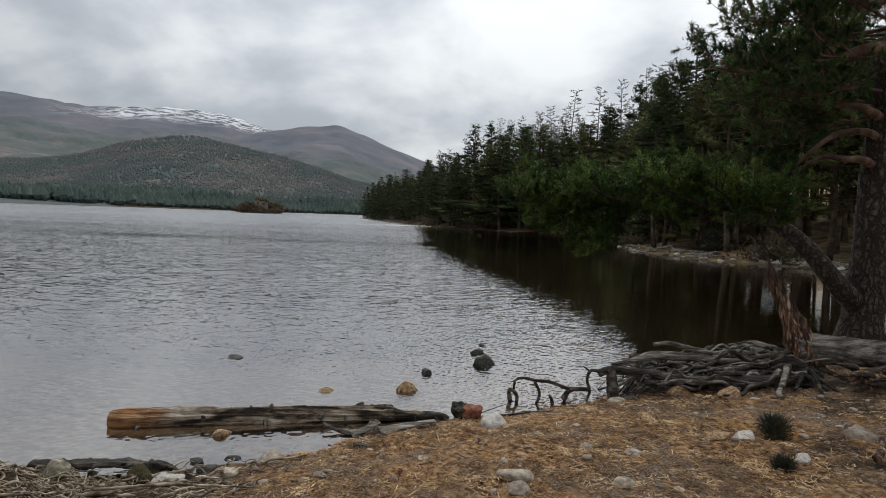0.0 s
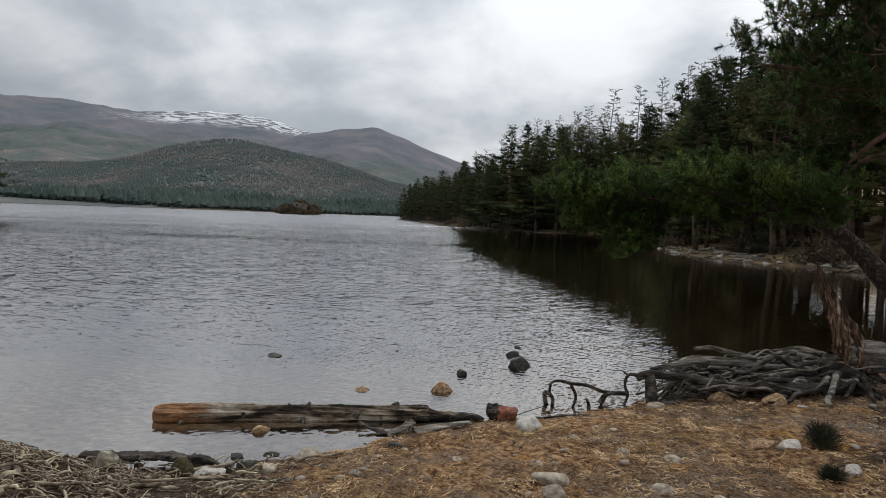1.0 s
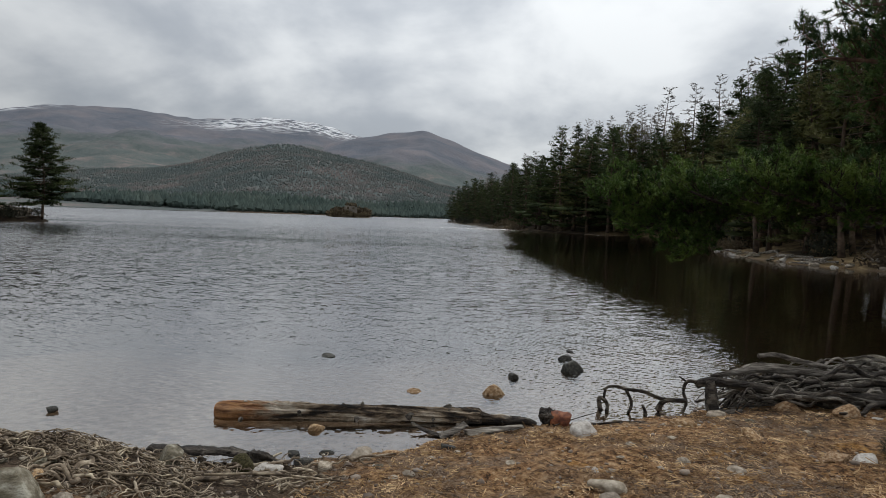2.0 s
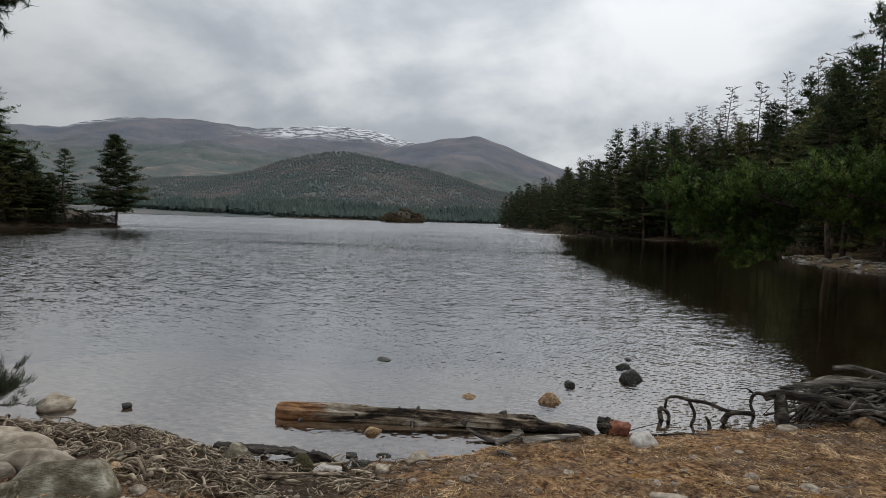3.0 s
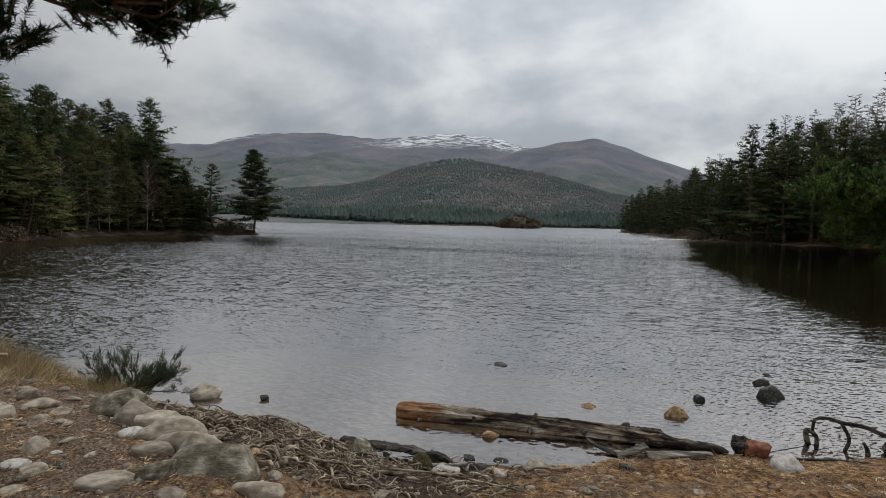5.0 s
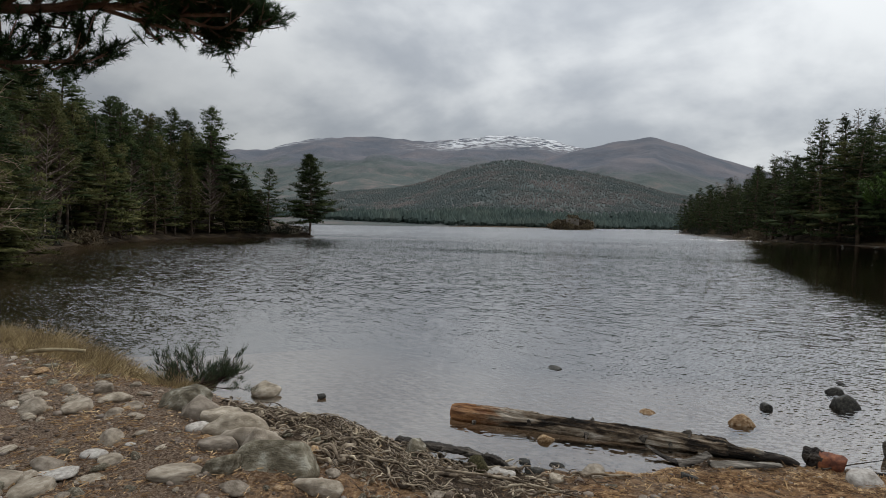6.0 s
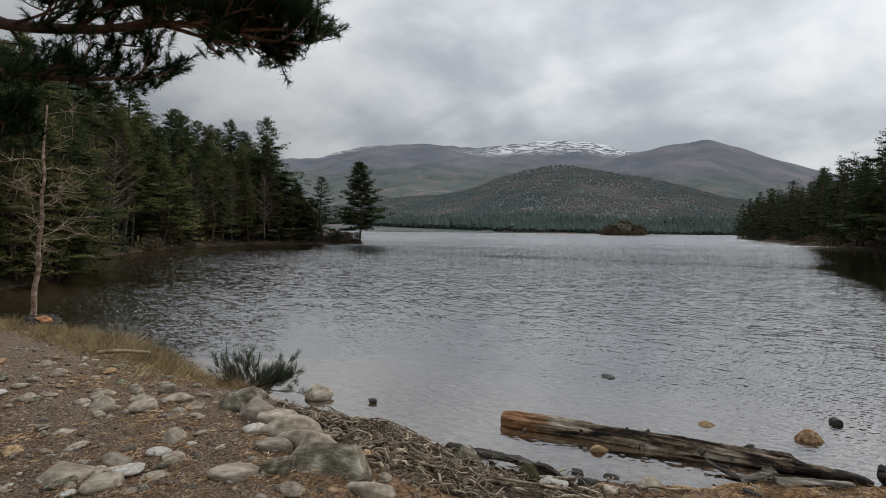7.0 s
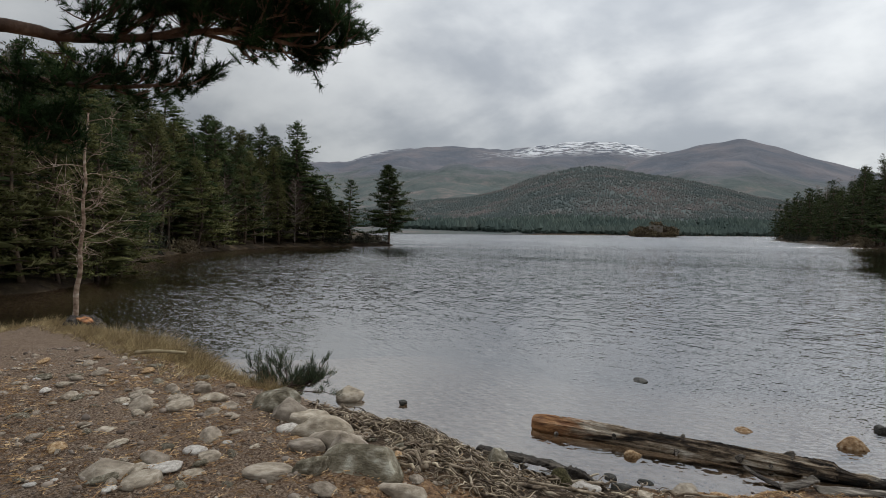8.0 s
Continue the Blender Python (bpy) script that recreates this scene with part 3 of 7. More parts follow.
def curve(points, n):
    """n points on a smooth line through the given ones."""
    p = np.asarray(points, float)
    q = np.concatenate([[2 * p[0] - p[1]], p, [2 * p[-1] - p[-2]]])
    t = np.linspace(0, len(p) - 1 - 1e-6, n)
    i, s = t.astype(int), (t - t.astype(int))[:, None]
    a, b, c, d = q[i], q[i + 1], q[i + 2], q[i + 3]
    return 0.5 * (2 * b + (c - a) * s + (2 * a - 5 * b + 4 * c - d) * s**2 + (3 * b - a - 3 * c + d) * s**3)


def unit(v):
    return v / np.maximum(np.linalg.norm(v, axis=-1, keepdims=True), 1e-9)


def blades(b, p, d, length, width, rng, soft=None):
    """Flat pointed blades: one triangle each, from p along d. soft: the way that each one's surface faces, so that a spray of them is lit as one cushion."""
    n = len(p)
    side = unit(np.cross(d, rng.normal(0, 1, (n, 3)))) * (np.broadcast_to(width, (n,))[:, None] / 2)
    tip = p + d * np.broadcast_to(length, (n,))[:, None]
    first, second = p - side, p + side
    if soft is not None:
        away = np.einsum("ij,ij->i", np.cross(second - first, tip - first), soft) < 0
        first, second = np.where(away[:, None], second, first), np.where(away[:, None], first, second)
    v = np.stack([first, second, tip], 1).reshape(-1, 3)
    b.add(v, np.arange(3 * n).reshape(-1, 3), None if soft is None else np.repeat(unit(soft), 3, 0))


def part(name, mesh, parent=None, label=""):
    ob = new(name, mesh)
    if parent:
        ob.parent = parent
    return tagged(ob, label) if label else ob


def holder(name, at, label, category, group="", kind=""):
    ob = new(name)
    ob.location = at
    ob.empty_display_size = 0.2
    return tagged(ob, label, category, group, kind)


def wobble(x, y, s, seed=0.0):
    """Cheap smooth noise in about -1 to 1, for arrays."""
    return (np.sin(x * s + 1.7 * np.sin(y * s * 0.83 + seed) + seed) * np.cos(y * s * 1.13 - 1.3 * np.sin(x * s * 0.71 + 2 * seed) + 0.5 * seed))


# ---------------------------------------------------------------- the lie of the land
NEAR_SHORE = [(-20, -6.0), (-14.5, -2.0), (-12.7, 1.0), (-12.2, 3.2), (-12.5, 4.4), (-11.6, 5.0), (-10.5, 4.8), (-8.2, 4.75), (-6.6, 4.45), (-5.2, 4.35), (-4.6, 4.3), (-3.6, 4.3), (-3.0, 4.28), (-2.2, 4.1), (-1.72, 4.3), (-1.37, 4.5),
              (-0.9, 4.66), (-0.66, 4.9), (-0.39, 5.2), (0.14, 5.4), (0.36, 5.55), (0.97, 5.7), (1.88, 6.15), (2.83, 6.8), (4.0, 7.5), (5.4, 8.3), (6.2, 9.4), (7.3, 9.8), (9, 9.6), (12, 10.5), (18, 14), (24, 20)]
FAR_SHORE = [(24, 24), (20.8, 26.9), (19.4, 29.4), (16.8, 33.3), (15.5, 40), (17.4, 49.6), (24, 62), (27, 78), (21.2, 92), (14, 92.6), (5.4, 104), (-2, 130), (-7.7, 166), (-28, 270), (-10, 330), (60, 520), (60, 800),
             (-100, 830), (-400, 800), (-800, 760), (-900, 620), (-400, 380), (-200, 226), (-100, 112), (-76, 86), (-63, 73), (-56.2, 66), (-55.2, 63.9), (-61, 58.8), (-63, 50), (-56.5, 39.2), (-49.1, 28.3), (-33.9, 14.9), (-24.2, 10.2), (-21.6, 7.6), (-21.8, 4.0), (-24, -2.0)]
LAKE = np.array(NEAR_SHORE + FAR_SHORE)


def shore(x, y):
    """Metres to the water's edge: plus on land, minus on the lake."""
    x, y = np.asarray(x, float), np.asarray(y, float)
    best, inside = np.full(x.shape, 1e9), np.zeros(x.shape, bool)
    for (ax, ay), (bx, by) in zip(LAKE, np.roll(LAKE, -1, 0)):
        dx, dy = bx - ax, by - ay
        t = np.clip(((x - ax) * dx + (y - ay) * dy) / (dx * dx + dy * dy), 0, 1)
        best = np.minimum(best, (x - ax - t * dx) ** 2 + (y - ay - t * dy) ** 2)
        if ay != by:
            inside ^= ((ay > y) != (by > y)) & (x < dx * (y - ay) / dy + ax)
    return np.where(inside, -1, 1) * np.sqrt(best)


def smooth(x, lo, hi):
    t = np.clip((x - lo) / (hi - lo), 0, 1)
    return t * t * (3 - 2 * t)


def land(x, y):
    """Height of the ground."""
    x, y = np.asarray(x, float), np.asarray(y, float)
    d = shore(x, y) + 0.07 * wobble(x, y, 3.1, 1.0) + 0.05 * wobble(x, y, 7.3, 2.0)
    beach = 0.50 * (1 - np.exp(-np.maximum(d, 0) / 2.0))
    bank = 0.42 * (1 - np.exp(-np.maximum(d, 0) / 0.55))
    left = smooth(-x, 1.6, 3.0)
    up = beach * (1 - left) + bank * left
    hill = smooth(y, 20, 60) * smooth(x, -60, -10)
    up = up + hill * np.clip(d - 4, 0, 70) * 0.20 + smooth(-x, 18, 30) * np.clip(d - 2, 0, 30) * 0.13
    bumps = 0.022 * wobble(x, y, 4.7, 3.0) + 0.013 * wobble(x, y, 11.0, 4.0) + 0.008 * wobble(x, y, 23.0, 5.0) + 0.4 * smooth(np.abs(x) + y, 40, 80) * wobble(x, y, 0.5, 6.0)
    down = -(0.11 + 0.3 * smooth(-x, 7, 12) + 0.25 * smooth(x, 3, 6)) * np.clip(-d, 0, 1e9) - 0.05 * np.clip(-d - 4, 0, 1e9)
    return np.where(d > 0, up + bumps * np.clip(d / 0.6, 0, 1), np.maximum(down, -2.6))


def z_at(x, y):
    return float(land(np.array([x]), np.array([y]))[0])


def build_ground():
    az = np.concatenate([np.arange(-88, 62, 0.36), np.arange(62, 272, 4.0)])
    r = np.concatenate([np.linspace(0.05, 2, 10)[:-1], np.geomspace(2, 14, 165)[:-1], np.geomspace(14, 330, 90)[:-1], np.geomspace(330, 4700, 22)])
    A, R = np.meshgrid(np.radians(az), r)
    x, y = R * np.sin(A), R * np.cos(A)
    b = Builder()
    b.add(np.stack([x, y, land(x, y)], -1).reshape(-1, 3), grid_tris(len(r), len(az), True))
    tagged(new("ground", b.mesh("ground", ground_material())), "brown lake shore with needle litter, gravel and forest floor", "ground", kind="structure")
    w = Builder()
    a = np.linspace(0, 2 * np.pi, 96, endpoint=False)
    rings = [0.0001, 20, 120, 600, 2500]
    w.add(np.concatenate([np.stack([q * np.sin(a), q * np.cos(a), 0 * a], -1) for q in rings]), grid_tris(len(rings), 96, True))
    tagged(new("water", w.mesh("water", water_material())), "grey rippled lake water, peat brown in the lee", "lake", kind="structure")


build_ground()

# ---------------------------------------------------------------- mountains and far woods


class Range:
    """A mountain as seen over the lake: the skyline by azimuth and elevation in degrees, its foot and its ridge in metres away."""

    def __init__(self, skyline, foot, ridge, power, rough, seed):
        self.az, self.el = np.array([p[0] for p in skyline], float), np.array([p[1] for p in skyline], float)
        self.foot, self.ridge, self.power, self.rough, self.seed = foot, ridge, power, rough, seed

    def height(self, az, r):
        # smooth the skyline a little between its points
        top = sum(np.interp(az + o, self.az, self.el) for o in (-0.5, -0.25, 0, 0.25, 0.5)) / 5
        crest = self.ridge * np.tan(np.radians(top))
        s = np.clip((r - self.foot) / (self.ridge - self.foot), 0, 1)
        x, y = r * np.sin(np.radians(az)), r * np.cos(np.radians(az))
        k = self.rough * (wobble(x, y, 0.0042, self.seed) + 0.5 * wobble(x, y, 0.011, self.seed + 1) + 0.25 * wobble(x, y, 0.027, self.seed + 2))
        h = crest * s**self.power * (1 + k * (1 - s) * 1.4) + crest * 0.012 * wobble(x, y, 0.02, self.seed + 3) * s
        back = np.clip((r - self.ridge) / (0.12 * self.ridge), 0, 1)
        return h * (1 - back) + 0.4

    def build(self, name, mat, label, na=220, nr=64):
        az = np.linspace(self.az[0], self.az[-1], na)
        r = np.concatenate([np.linspace(self.foot, self.ridge, nr), self.ridge * np.array([1.02, 1.06, 1.13])])
        A, R = np.meshgrid(az, r)
        b = Builder()
        x, y = R * np.sin(np.radians(A)), R * np.cos(np.radians(A))
        b.add(np.stack([x, y, self.height(A, R)], -1).reshape(-1, 3), grid_tris(len(r), na))
        tagged(new(name, b.mesh(name, mat)), label, "mountain", kind="structure")


MAIN = Range([(-90, 5.4), (-75, 6.0), (-60, 6.5), (-49.7, 6.7), (-44.8, 6.9), (-43.5, 7.45), (-40.2, 8.2), (-34.7, 8.6), (-29.1, 8.15), (-27.5, 8.3), (-25.8, 8.6), (-21, 8.85), (-17.9, 8.4), (-14.4, 7.5), (-12, 7.2), (-8, 6.2), (-3, 4.8), (5, 2.5)], 960, 4100, 1.45, 0.22, 1.0)
PEAK = Range([(-30, 2.2), (-24, 4.0), (-20, 5.6), (-17.4, 6.8), (-14.4, 7.45), (-12, 7.95), (-10, 8.2), (-8.4, 8.4), (-7.5, 8.2), (-4.5, 7.1), (-1.7, 6.0), (3, 4.4), (9, 2.6), (16, 1.0)], 1100, 3300, 1.35, 0.2, 4.0)
HILL = Range([(-52, 1.2), (-44, 2.2), (-36.8, 3.3), (-32.9, 3.6), (-30.1, 4.2), (-27.1, 5.35), (-24.4, 6.05), (-22.6, 6.4), (-20.4, 6.45), (-18.4, 6.1), (-16.8, 5.75), (-13.4, 5.2), (-9.6, 4.2), (-7, 3.3), (-3, 2.6), (4, 1.6)], 880, 1750, 1.15, 0.26, 7.0)
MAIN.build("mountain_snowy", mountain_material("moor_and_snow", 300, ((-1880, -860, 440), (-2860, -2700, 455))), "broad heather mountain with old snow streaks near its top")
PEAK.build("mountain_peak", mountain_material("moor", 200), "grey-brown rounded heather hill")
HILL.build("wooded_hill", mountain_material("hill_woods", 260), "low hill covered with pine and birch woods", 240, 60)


def far_trees(name, spots, mat, label, seed):
    """Many small spired trees in one mesh; spots: x, y, z and height."""
    rng = np.random.default_rng(seed)
    x, y, z, h = spots
    n, k = len(x), 5
    a = np.linspace(0, 2 * np.pi, k, endpoint=False)[None, :] + rng.uniform(0, 6, (n, 1))
    wid = h * rng.uniform(0.26, 0.46, n)
    rad = wid[:, None] * rng.uniform(0.6, 1.25, (n, k))
    ring = np.stack([x[:, None] + rad * np.cos(a), y[:, None] + rad * np.sin(a), (z + h * rng.uniform(0.3, 0.5, n))[:, None] + h[:, None] * rng.uniform(-0.08, 0.08, (n, k))], -1)
    low = np.stack([x, y, z - 1], -1)[:, None, :]
    top = np.stack([x + rng.normal(0, 0.4, n), y, z + h], -1)[:, None, :]
    v = np.concatenate([ring, low, top], 1)
    j = np.arange(k)
    t = np.concatenate([np.stack([j, (j + 1) % k, np.full(k, k + 1)], -1), np.stack([(j + 1) % k, j, np.full(k, k)], -1)])
    f = (t[None] + (np.arange(n) * (k + 2))[:, None, None]).reshape(-1, 3)
    b = Builder()
    b.add(v.reshape(-1, 3), f)
    tagged(new(name, b.mesh(name, mat, False)), label, "forest", kind="stuff")


def far_woods():
    rng = np.random.default_rng(5)
    # pale bluish tree tones: the haze of the distance is put into them
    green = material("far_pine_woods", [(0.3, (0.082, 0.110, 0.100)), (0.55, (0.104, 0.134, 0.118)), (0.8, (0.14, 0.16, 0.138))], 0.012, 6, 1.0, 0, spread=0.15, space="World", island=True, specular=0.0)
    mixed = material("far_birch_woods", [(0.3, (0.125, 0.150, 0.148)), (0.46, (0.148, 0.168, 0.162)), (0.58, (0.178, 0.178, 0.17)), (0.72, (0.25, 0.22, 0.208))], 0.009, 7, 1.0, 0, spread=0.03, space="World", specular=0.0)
    # the belt on the far shore
    n = 15000
    az = rng.uniform(-72, 4, n)
    r = 805 + 420 * rng.uniform(0, 1, n) ** 1.3
    x, y = r * np.sin(np.radians(az)), r * np.cos(np.radians(az))
    z = np.maximum(HILL.height(az, r), MAIN.height(az, r))
    keep = (shore(x, y) > 0.5) & (z < 20)
    h = rng.uniform(9, 15, n) * (1 + 0.35 * wobble(x, y, 0.012, 2.0))
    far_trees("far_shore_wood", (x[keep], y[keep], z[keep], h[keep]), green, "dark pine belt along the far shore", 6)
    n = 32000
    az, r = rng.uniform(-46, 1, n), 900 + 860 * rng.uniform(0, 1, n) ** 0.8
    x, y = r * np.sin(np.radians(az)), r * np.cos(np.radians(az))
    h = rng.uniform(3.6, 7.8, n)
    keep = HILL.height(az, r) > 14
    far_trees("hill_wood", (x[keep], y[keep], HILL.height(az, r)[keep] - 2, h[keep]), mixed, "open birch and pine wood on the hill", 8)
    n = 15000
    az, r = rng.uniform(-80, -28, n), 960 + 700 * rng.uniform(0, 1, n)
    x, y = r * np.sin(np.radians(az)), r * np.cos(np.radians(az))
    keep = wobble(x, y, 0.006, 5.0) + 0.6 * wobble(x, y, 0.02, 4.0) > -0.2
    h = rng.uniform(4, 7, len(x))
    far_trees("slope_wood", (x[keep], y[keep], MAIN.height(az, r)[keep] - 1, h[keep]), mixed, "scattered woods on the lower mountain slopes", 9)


far_woods()


def box(b, x0, x1, y0, y1, z0, z1):
    v = [(x, y, z) for x in (x0, x1) for y in (y0, y1) for z in (z0, z1)]
    f = [(0, 1, 3), (0, 3, 2), (4, 6, 7), (4, 7, 5), (0, 4, 5), (0, 5, 1), (2, 3, 7), (2, 7, 6), (0, 2, 6), (0, 6, 4), (1, 5, 7), (1, 7, 3)]
    b.add(v, f)


def build_island():
    """The small castle island in the lake."""
    rng = np.random.default_rng(11)
    cx, cy = -114.0, 415.0
    isle = holder("island", (cx, cy, 0), "small scrub-covered island with a ruined stone castle wall", "island")
    b = Builder()
    a, r = np.meshgrid(np.linspace(0, 2 * np.pi, 40, endpoint=False), np.linspace(0, 1, 8))
    rx, ry = 16.5 * (1 + 0.1 * np.sin(3 * a)), 11.0
    b.add(np.stack([r * rx * np.cos(a), r * ry * np.sin(a), 1.2 * (1 - r**2) - 0.3 * (r > 0.95)], -1).reshape(-1, 3), grid_tris(8, 40, True)[:, ::-1])
    part("shore_bank", b.mesh("island_bank", BUSH_BROWN), isle)
    w = Builder()
    x = -2.5
    for wide, low, high in ((1.6, 0, 4.6), (1.7, 0, 3.4), (1.7, 4.3, 5.0), (2.4, 0, 4.7), (1.7, 0, 3.4), (1.7, 4.2, 4.9), (1.8, 0, 4.4)):
        if low > 0:
            x -= wide
        box(w, x, x + wide, -6.2, -5.2, 1.6 * low + 0.4, 1.6 * high + 0.6)
        x += wide
    part("castle_wall", w.mesh("castle_wall", RUIN, False), isle, "broken grey castle wall with two window holes")
    for k in range(44):
        bx, by = rng.uniform(-15, 15), rng.uniform(-9.5, 7)
        hh = rng.uniform(4.5, 8.5) * (1 - (bx / 19) ** 2) * (1.35 if by > -4 else (0.6 if -4 < bx < 8 else 0.95))
        s = Builder()
        n = 150
        p = np.stack([bx + rng.normal(0, 1.1, n), by + rng.normal(0, 1.1, n), 0.6 + hh * rng.uniform(0, 0.85, n) ** 0.8], -1)
        blades(s, p, unit(rng.normal(0, 1, (n, 3)) + [0, 0, 0.9]), rng.uniform(0.9, 1.8, n), rng.uniform(0.8, 1.4, n), rng)
        tube(s, [(bx, by, 0.2), (bx, by, hh * 0.8)], [0.12, 0.03], 4)
        part("shrub", s.mesh("shrub", BUSH_BROWN, False), isle)


build_island()

# ---------------------------------------------------------------- forest trees


bm = bmesh.new()
bmesh.ops.create_icosphere(bm, subdivisions=1, radius=1.0)
BALL, BALL_FACES = np.array([q.co[:] for q in bm.verts]), np.array([[q.index for q in p.verts] for p in bm.faces])
bm.free()


def pine(seed, height, bare, spread, branches, clumps, leaf, size, needles, droop=0.0, cone=(1.15, 0.85)):
    """A Scots pine of the given height: its trunk is bare up to that share; clumps on each branch, leaf blades of that size in each clump."""
    rng = np.random.default_rng(seed)
    top = np.array([rng.normal(0, 0.3), rng.normal(0, 0.3), height])
    mid = np.array([rng.normal(0, 0.25), rng.normal(0, 0.25), height * 0.5])
    trunk = curve([(0, 0, -0.4), mid * [1, 1, 0.5], mid, (mid + top) / 2 + rng.normal(0, 0.1, 3), top], 10)
    wood, crown = Builder(), Builder()
    r0 = 0.0125 * height + 0.03
    tube(wood, trunk, np.linspace(r0, 0.03, 10) * np.r_[1.25, np.ones(9)], 5)
    for k in range(branches):
        t = bare + (1 - bare) * ((k + rng.uniform(0, 1)) / branches) ** 0.9
        s = (t - bare) / (1 - bare)
        length = spread * ((1 - s ** cone[0]) ** cone[1] * (0.65 + 0.35 * min(1, s * 4)) + 0.06) * rng.uniform(0.45, 1.25)
        az = k * 2.4 + rng.normal(0, 0.6)
        rise = rng.uniform(-0.12, 0.22) + 0.55 * s**2 - droop
        start = np.array([np.interp(t * height, trunk[:, 2], trunk[:, i]) for i in range(3)])
        out, side = np.array([math.cos(az), math.sin(az), 0]), np.array([-math.sin(az), math.cos(az), 0])
        path = np.array([start, start + out * length * 0.5 + [0, 0, length * 0.5 * rise * 0.6], start + out * length + [0, 0, length * rise]])
        tube(wood, path, np.array([0.05, 0.035, 0.012]) * (0.5 + length / 4), 3, False)
        # the dense heart of the bough
        heart = BALL * [0.25 * length + 0.06, 0.17 * length + 0.06, 0.045 * length + 0.05] * rng.uniform(0.55, 1.35, (12, 1))
        heart = heart[:, :1] * out + heart[:, 1:2] * side + heart[:, 2:] * [0, 0, 1.0]
        crown.add(start + (path[2] - start) * 0.58 + heart, BALL_FACES, unit(unit(heart) + [0, 0, 0.2] + rng.normal(0, 0.55, (12, 3))))
        # a bough is a flat spray, widest past its middle
        q = rng.uniform(0.25, 1.05, clumps)
        lat = rng.normal(0, 0.24, clumps) * length * np.sin(np.pi * np.clip(q * 0.85, 0.1, 0.9))
        c = start + (path[2] - start) * q[:, None] + side * lat[:, None] + [0, 0, 1] * rng.normal(0.05, 0.10, (clumps, 1))
        fine = size * (1.1 - 0.45 * s) * rng.uniform(0.75, 1.25)
        p = np.repeat(c, leaf, 0) + rng.normal(0, 1, (clumps * leaf, 3)) * [0.52 * fine, 0.52 * fine, 0.15 * fine]
        d = unit(rng.normal(0, 0.7, p.shape) + out * 0.45 + [0, 0, 0.45])
        blades(crown, p, d, rng.uniform(0.4, 0.85, len(p)) * fine, rng.uniform(0.18, 0.34, len(p)) * fine, rng, unit(unit(p - np.repeat(c, leaf, 0)) * 0.7 + out * 0.45 + [0, 0, 0.45] + d * 0.3))
    return wood.mesh("pine_trunk", BARK_FAR), crown.mesh("pine_crown", needles, False)


def bare_tree(seed, height, spread, branches, twigs, bark, twig, thick=0.011, narrow=False, fringe=0.028):
    """A leafless larch or birch: trunk, branches and a haze of twigs."""
    rng = np.random.default_rng(seed)
    trunk = curve([(0, 0, -0.3), (rng.normal(0, 0.15), rng.normal(0, 0.15), height * 0.5), (rng.normal(0, 0.3), rng.normal(0, 0.3), height)], 9)
    wood, fine = Builder(), Builder()
    tube(wood, trunk, np.linspace(thick * height, 0.012, 9), 6)
    for k in range(branches):
        t = 0.25 + 0.75 * (k + rng.uniform(0, 1)) / branches
        length = spread * (1.05 - t) ** 0.7 * rng.uniform(0.6, 1.2) + 0.25
        az = k * 2.4 + rng.normal(0, 0.5)
        start = np.array([np.interp(t * height, trunk[:, 2], trunk[:, i]) for i in range(3)])
        rise = rng.uniform(0.0, 0.4) if narrow else rng.uniform(0.5, 1.1)
        end = start + np.array([math.cos(az), math.sin(az), rise]) * length
        tube(wood, [start, (start + end) / 2 + rng.normal(0, 0.06, 3) * length, end], np.array([0.04, 0.025, 0.008]) * (0.35 + length / 3), 4, False)
        q = rng.uniform(0.25, 1.0, twigs)
        p = start + (end - start) * q[:, None]
        d = unit(rng.normal(0, 0.7, (twigs, 3)) + (end - start) / length + [0, 0, 0.35])
        blades(fine, p, d, rng.uniform(0.3, 0.95, twigs) * (0.3 + length * 0.3), fringe, rng)
    return wood.mesh("bare_trunk", bark), fine.mesh("bare_twigs", twig, False)


def shrub(seed, height, spread, count, mat):
    rng = np.random.default_rng(seed)
    b = Builder()
    c = rng.normal(0, 0.4, (count // 8, 3)) * [spread, spread, 0] + [0, 0, 1] * (rng.uniform(0, 0.85, (count // 8, 1)) * height)
    p = np.repeat(c, 8, 0) + rng.normal(0, 0.22, (len(c) * 8, 3)) * [spread, spread, height * 0.4]
    p[:, 2] = np.maximum(p[:, 2], 0)
    blades(b, p, unit(rng.normal(0, 0.8, p.shape) + [0, 0, 0.7]), rng.uniform(0.2, 0.5, len(p)), rng.uniform(0.07, 0.16, len(p)), rng)
    for k in range(6):
        tube(b, [(0, 0, -0.2), tuple(rng.normal(0, 0.35, 3) * [spread, spread, 0] + [0, 0, height * 0.7])], [0.04, 0.01], 4, False)
    return b.mesh("shrub_twigs", mat, False)


def tree_kind(name, meshes, label, names=("trunk", "crown")):
    """The first of a kind: an Empty with a trunk and a crown; copies share the meshes."""
    ob = holder(name, (0, 0, 0), label, "tree")
    for n, me in zip(names, meshes):
        part(n, me, ob)
    return ob


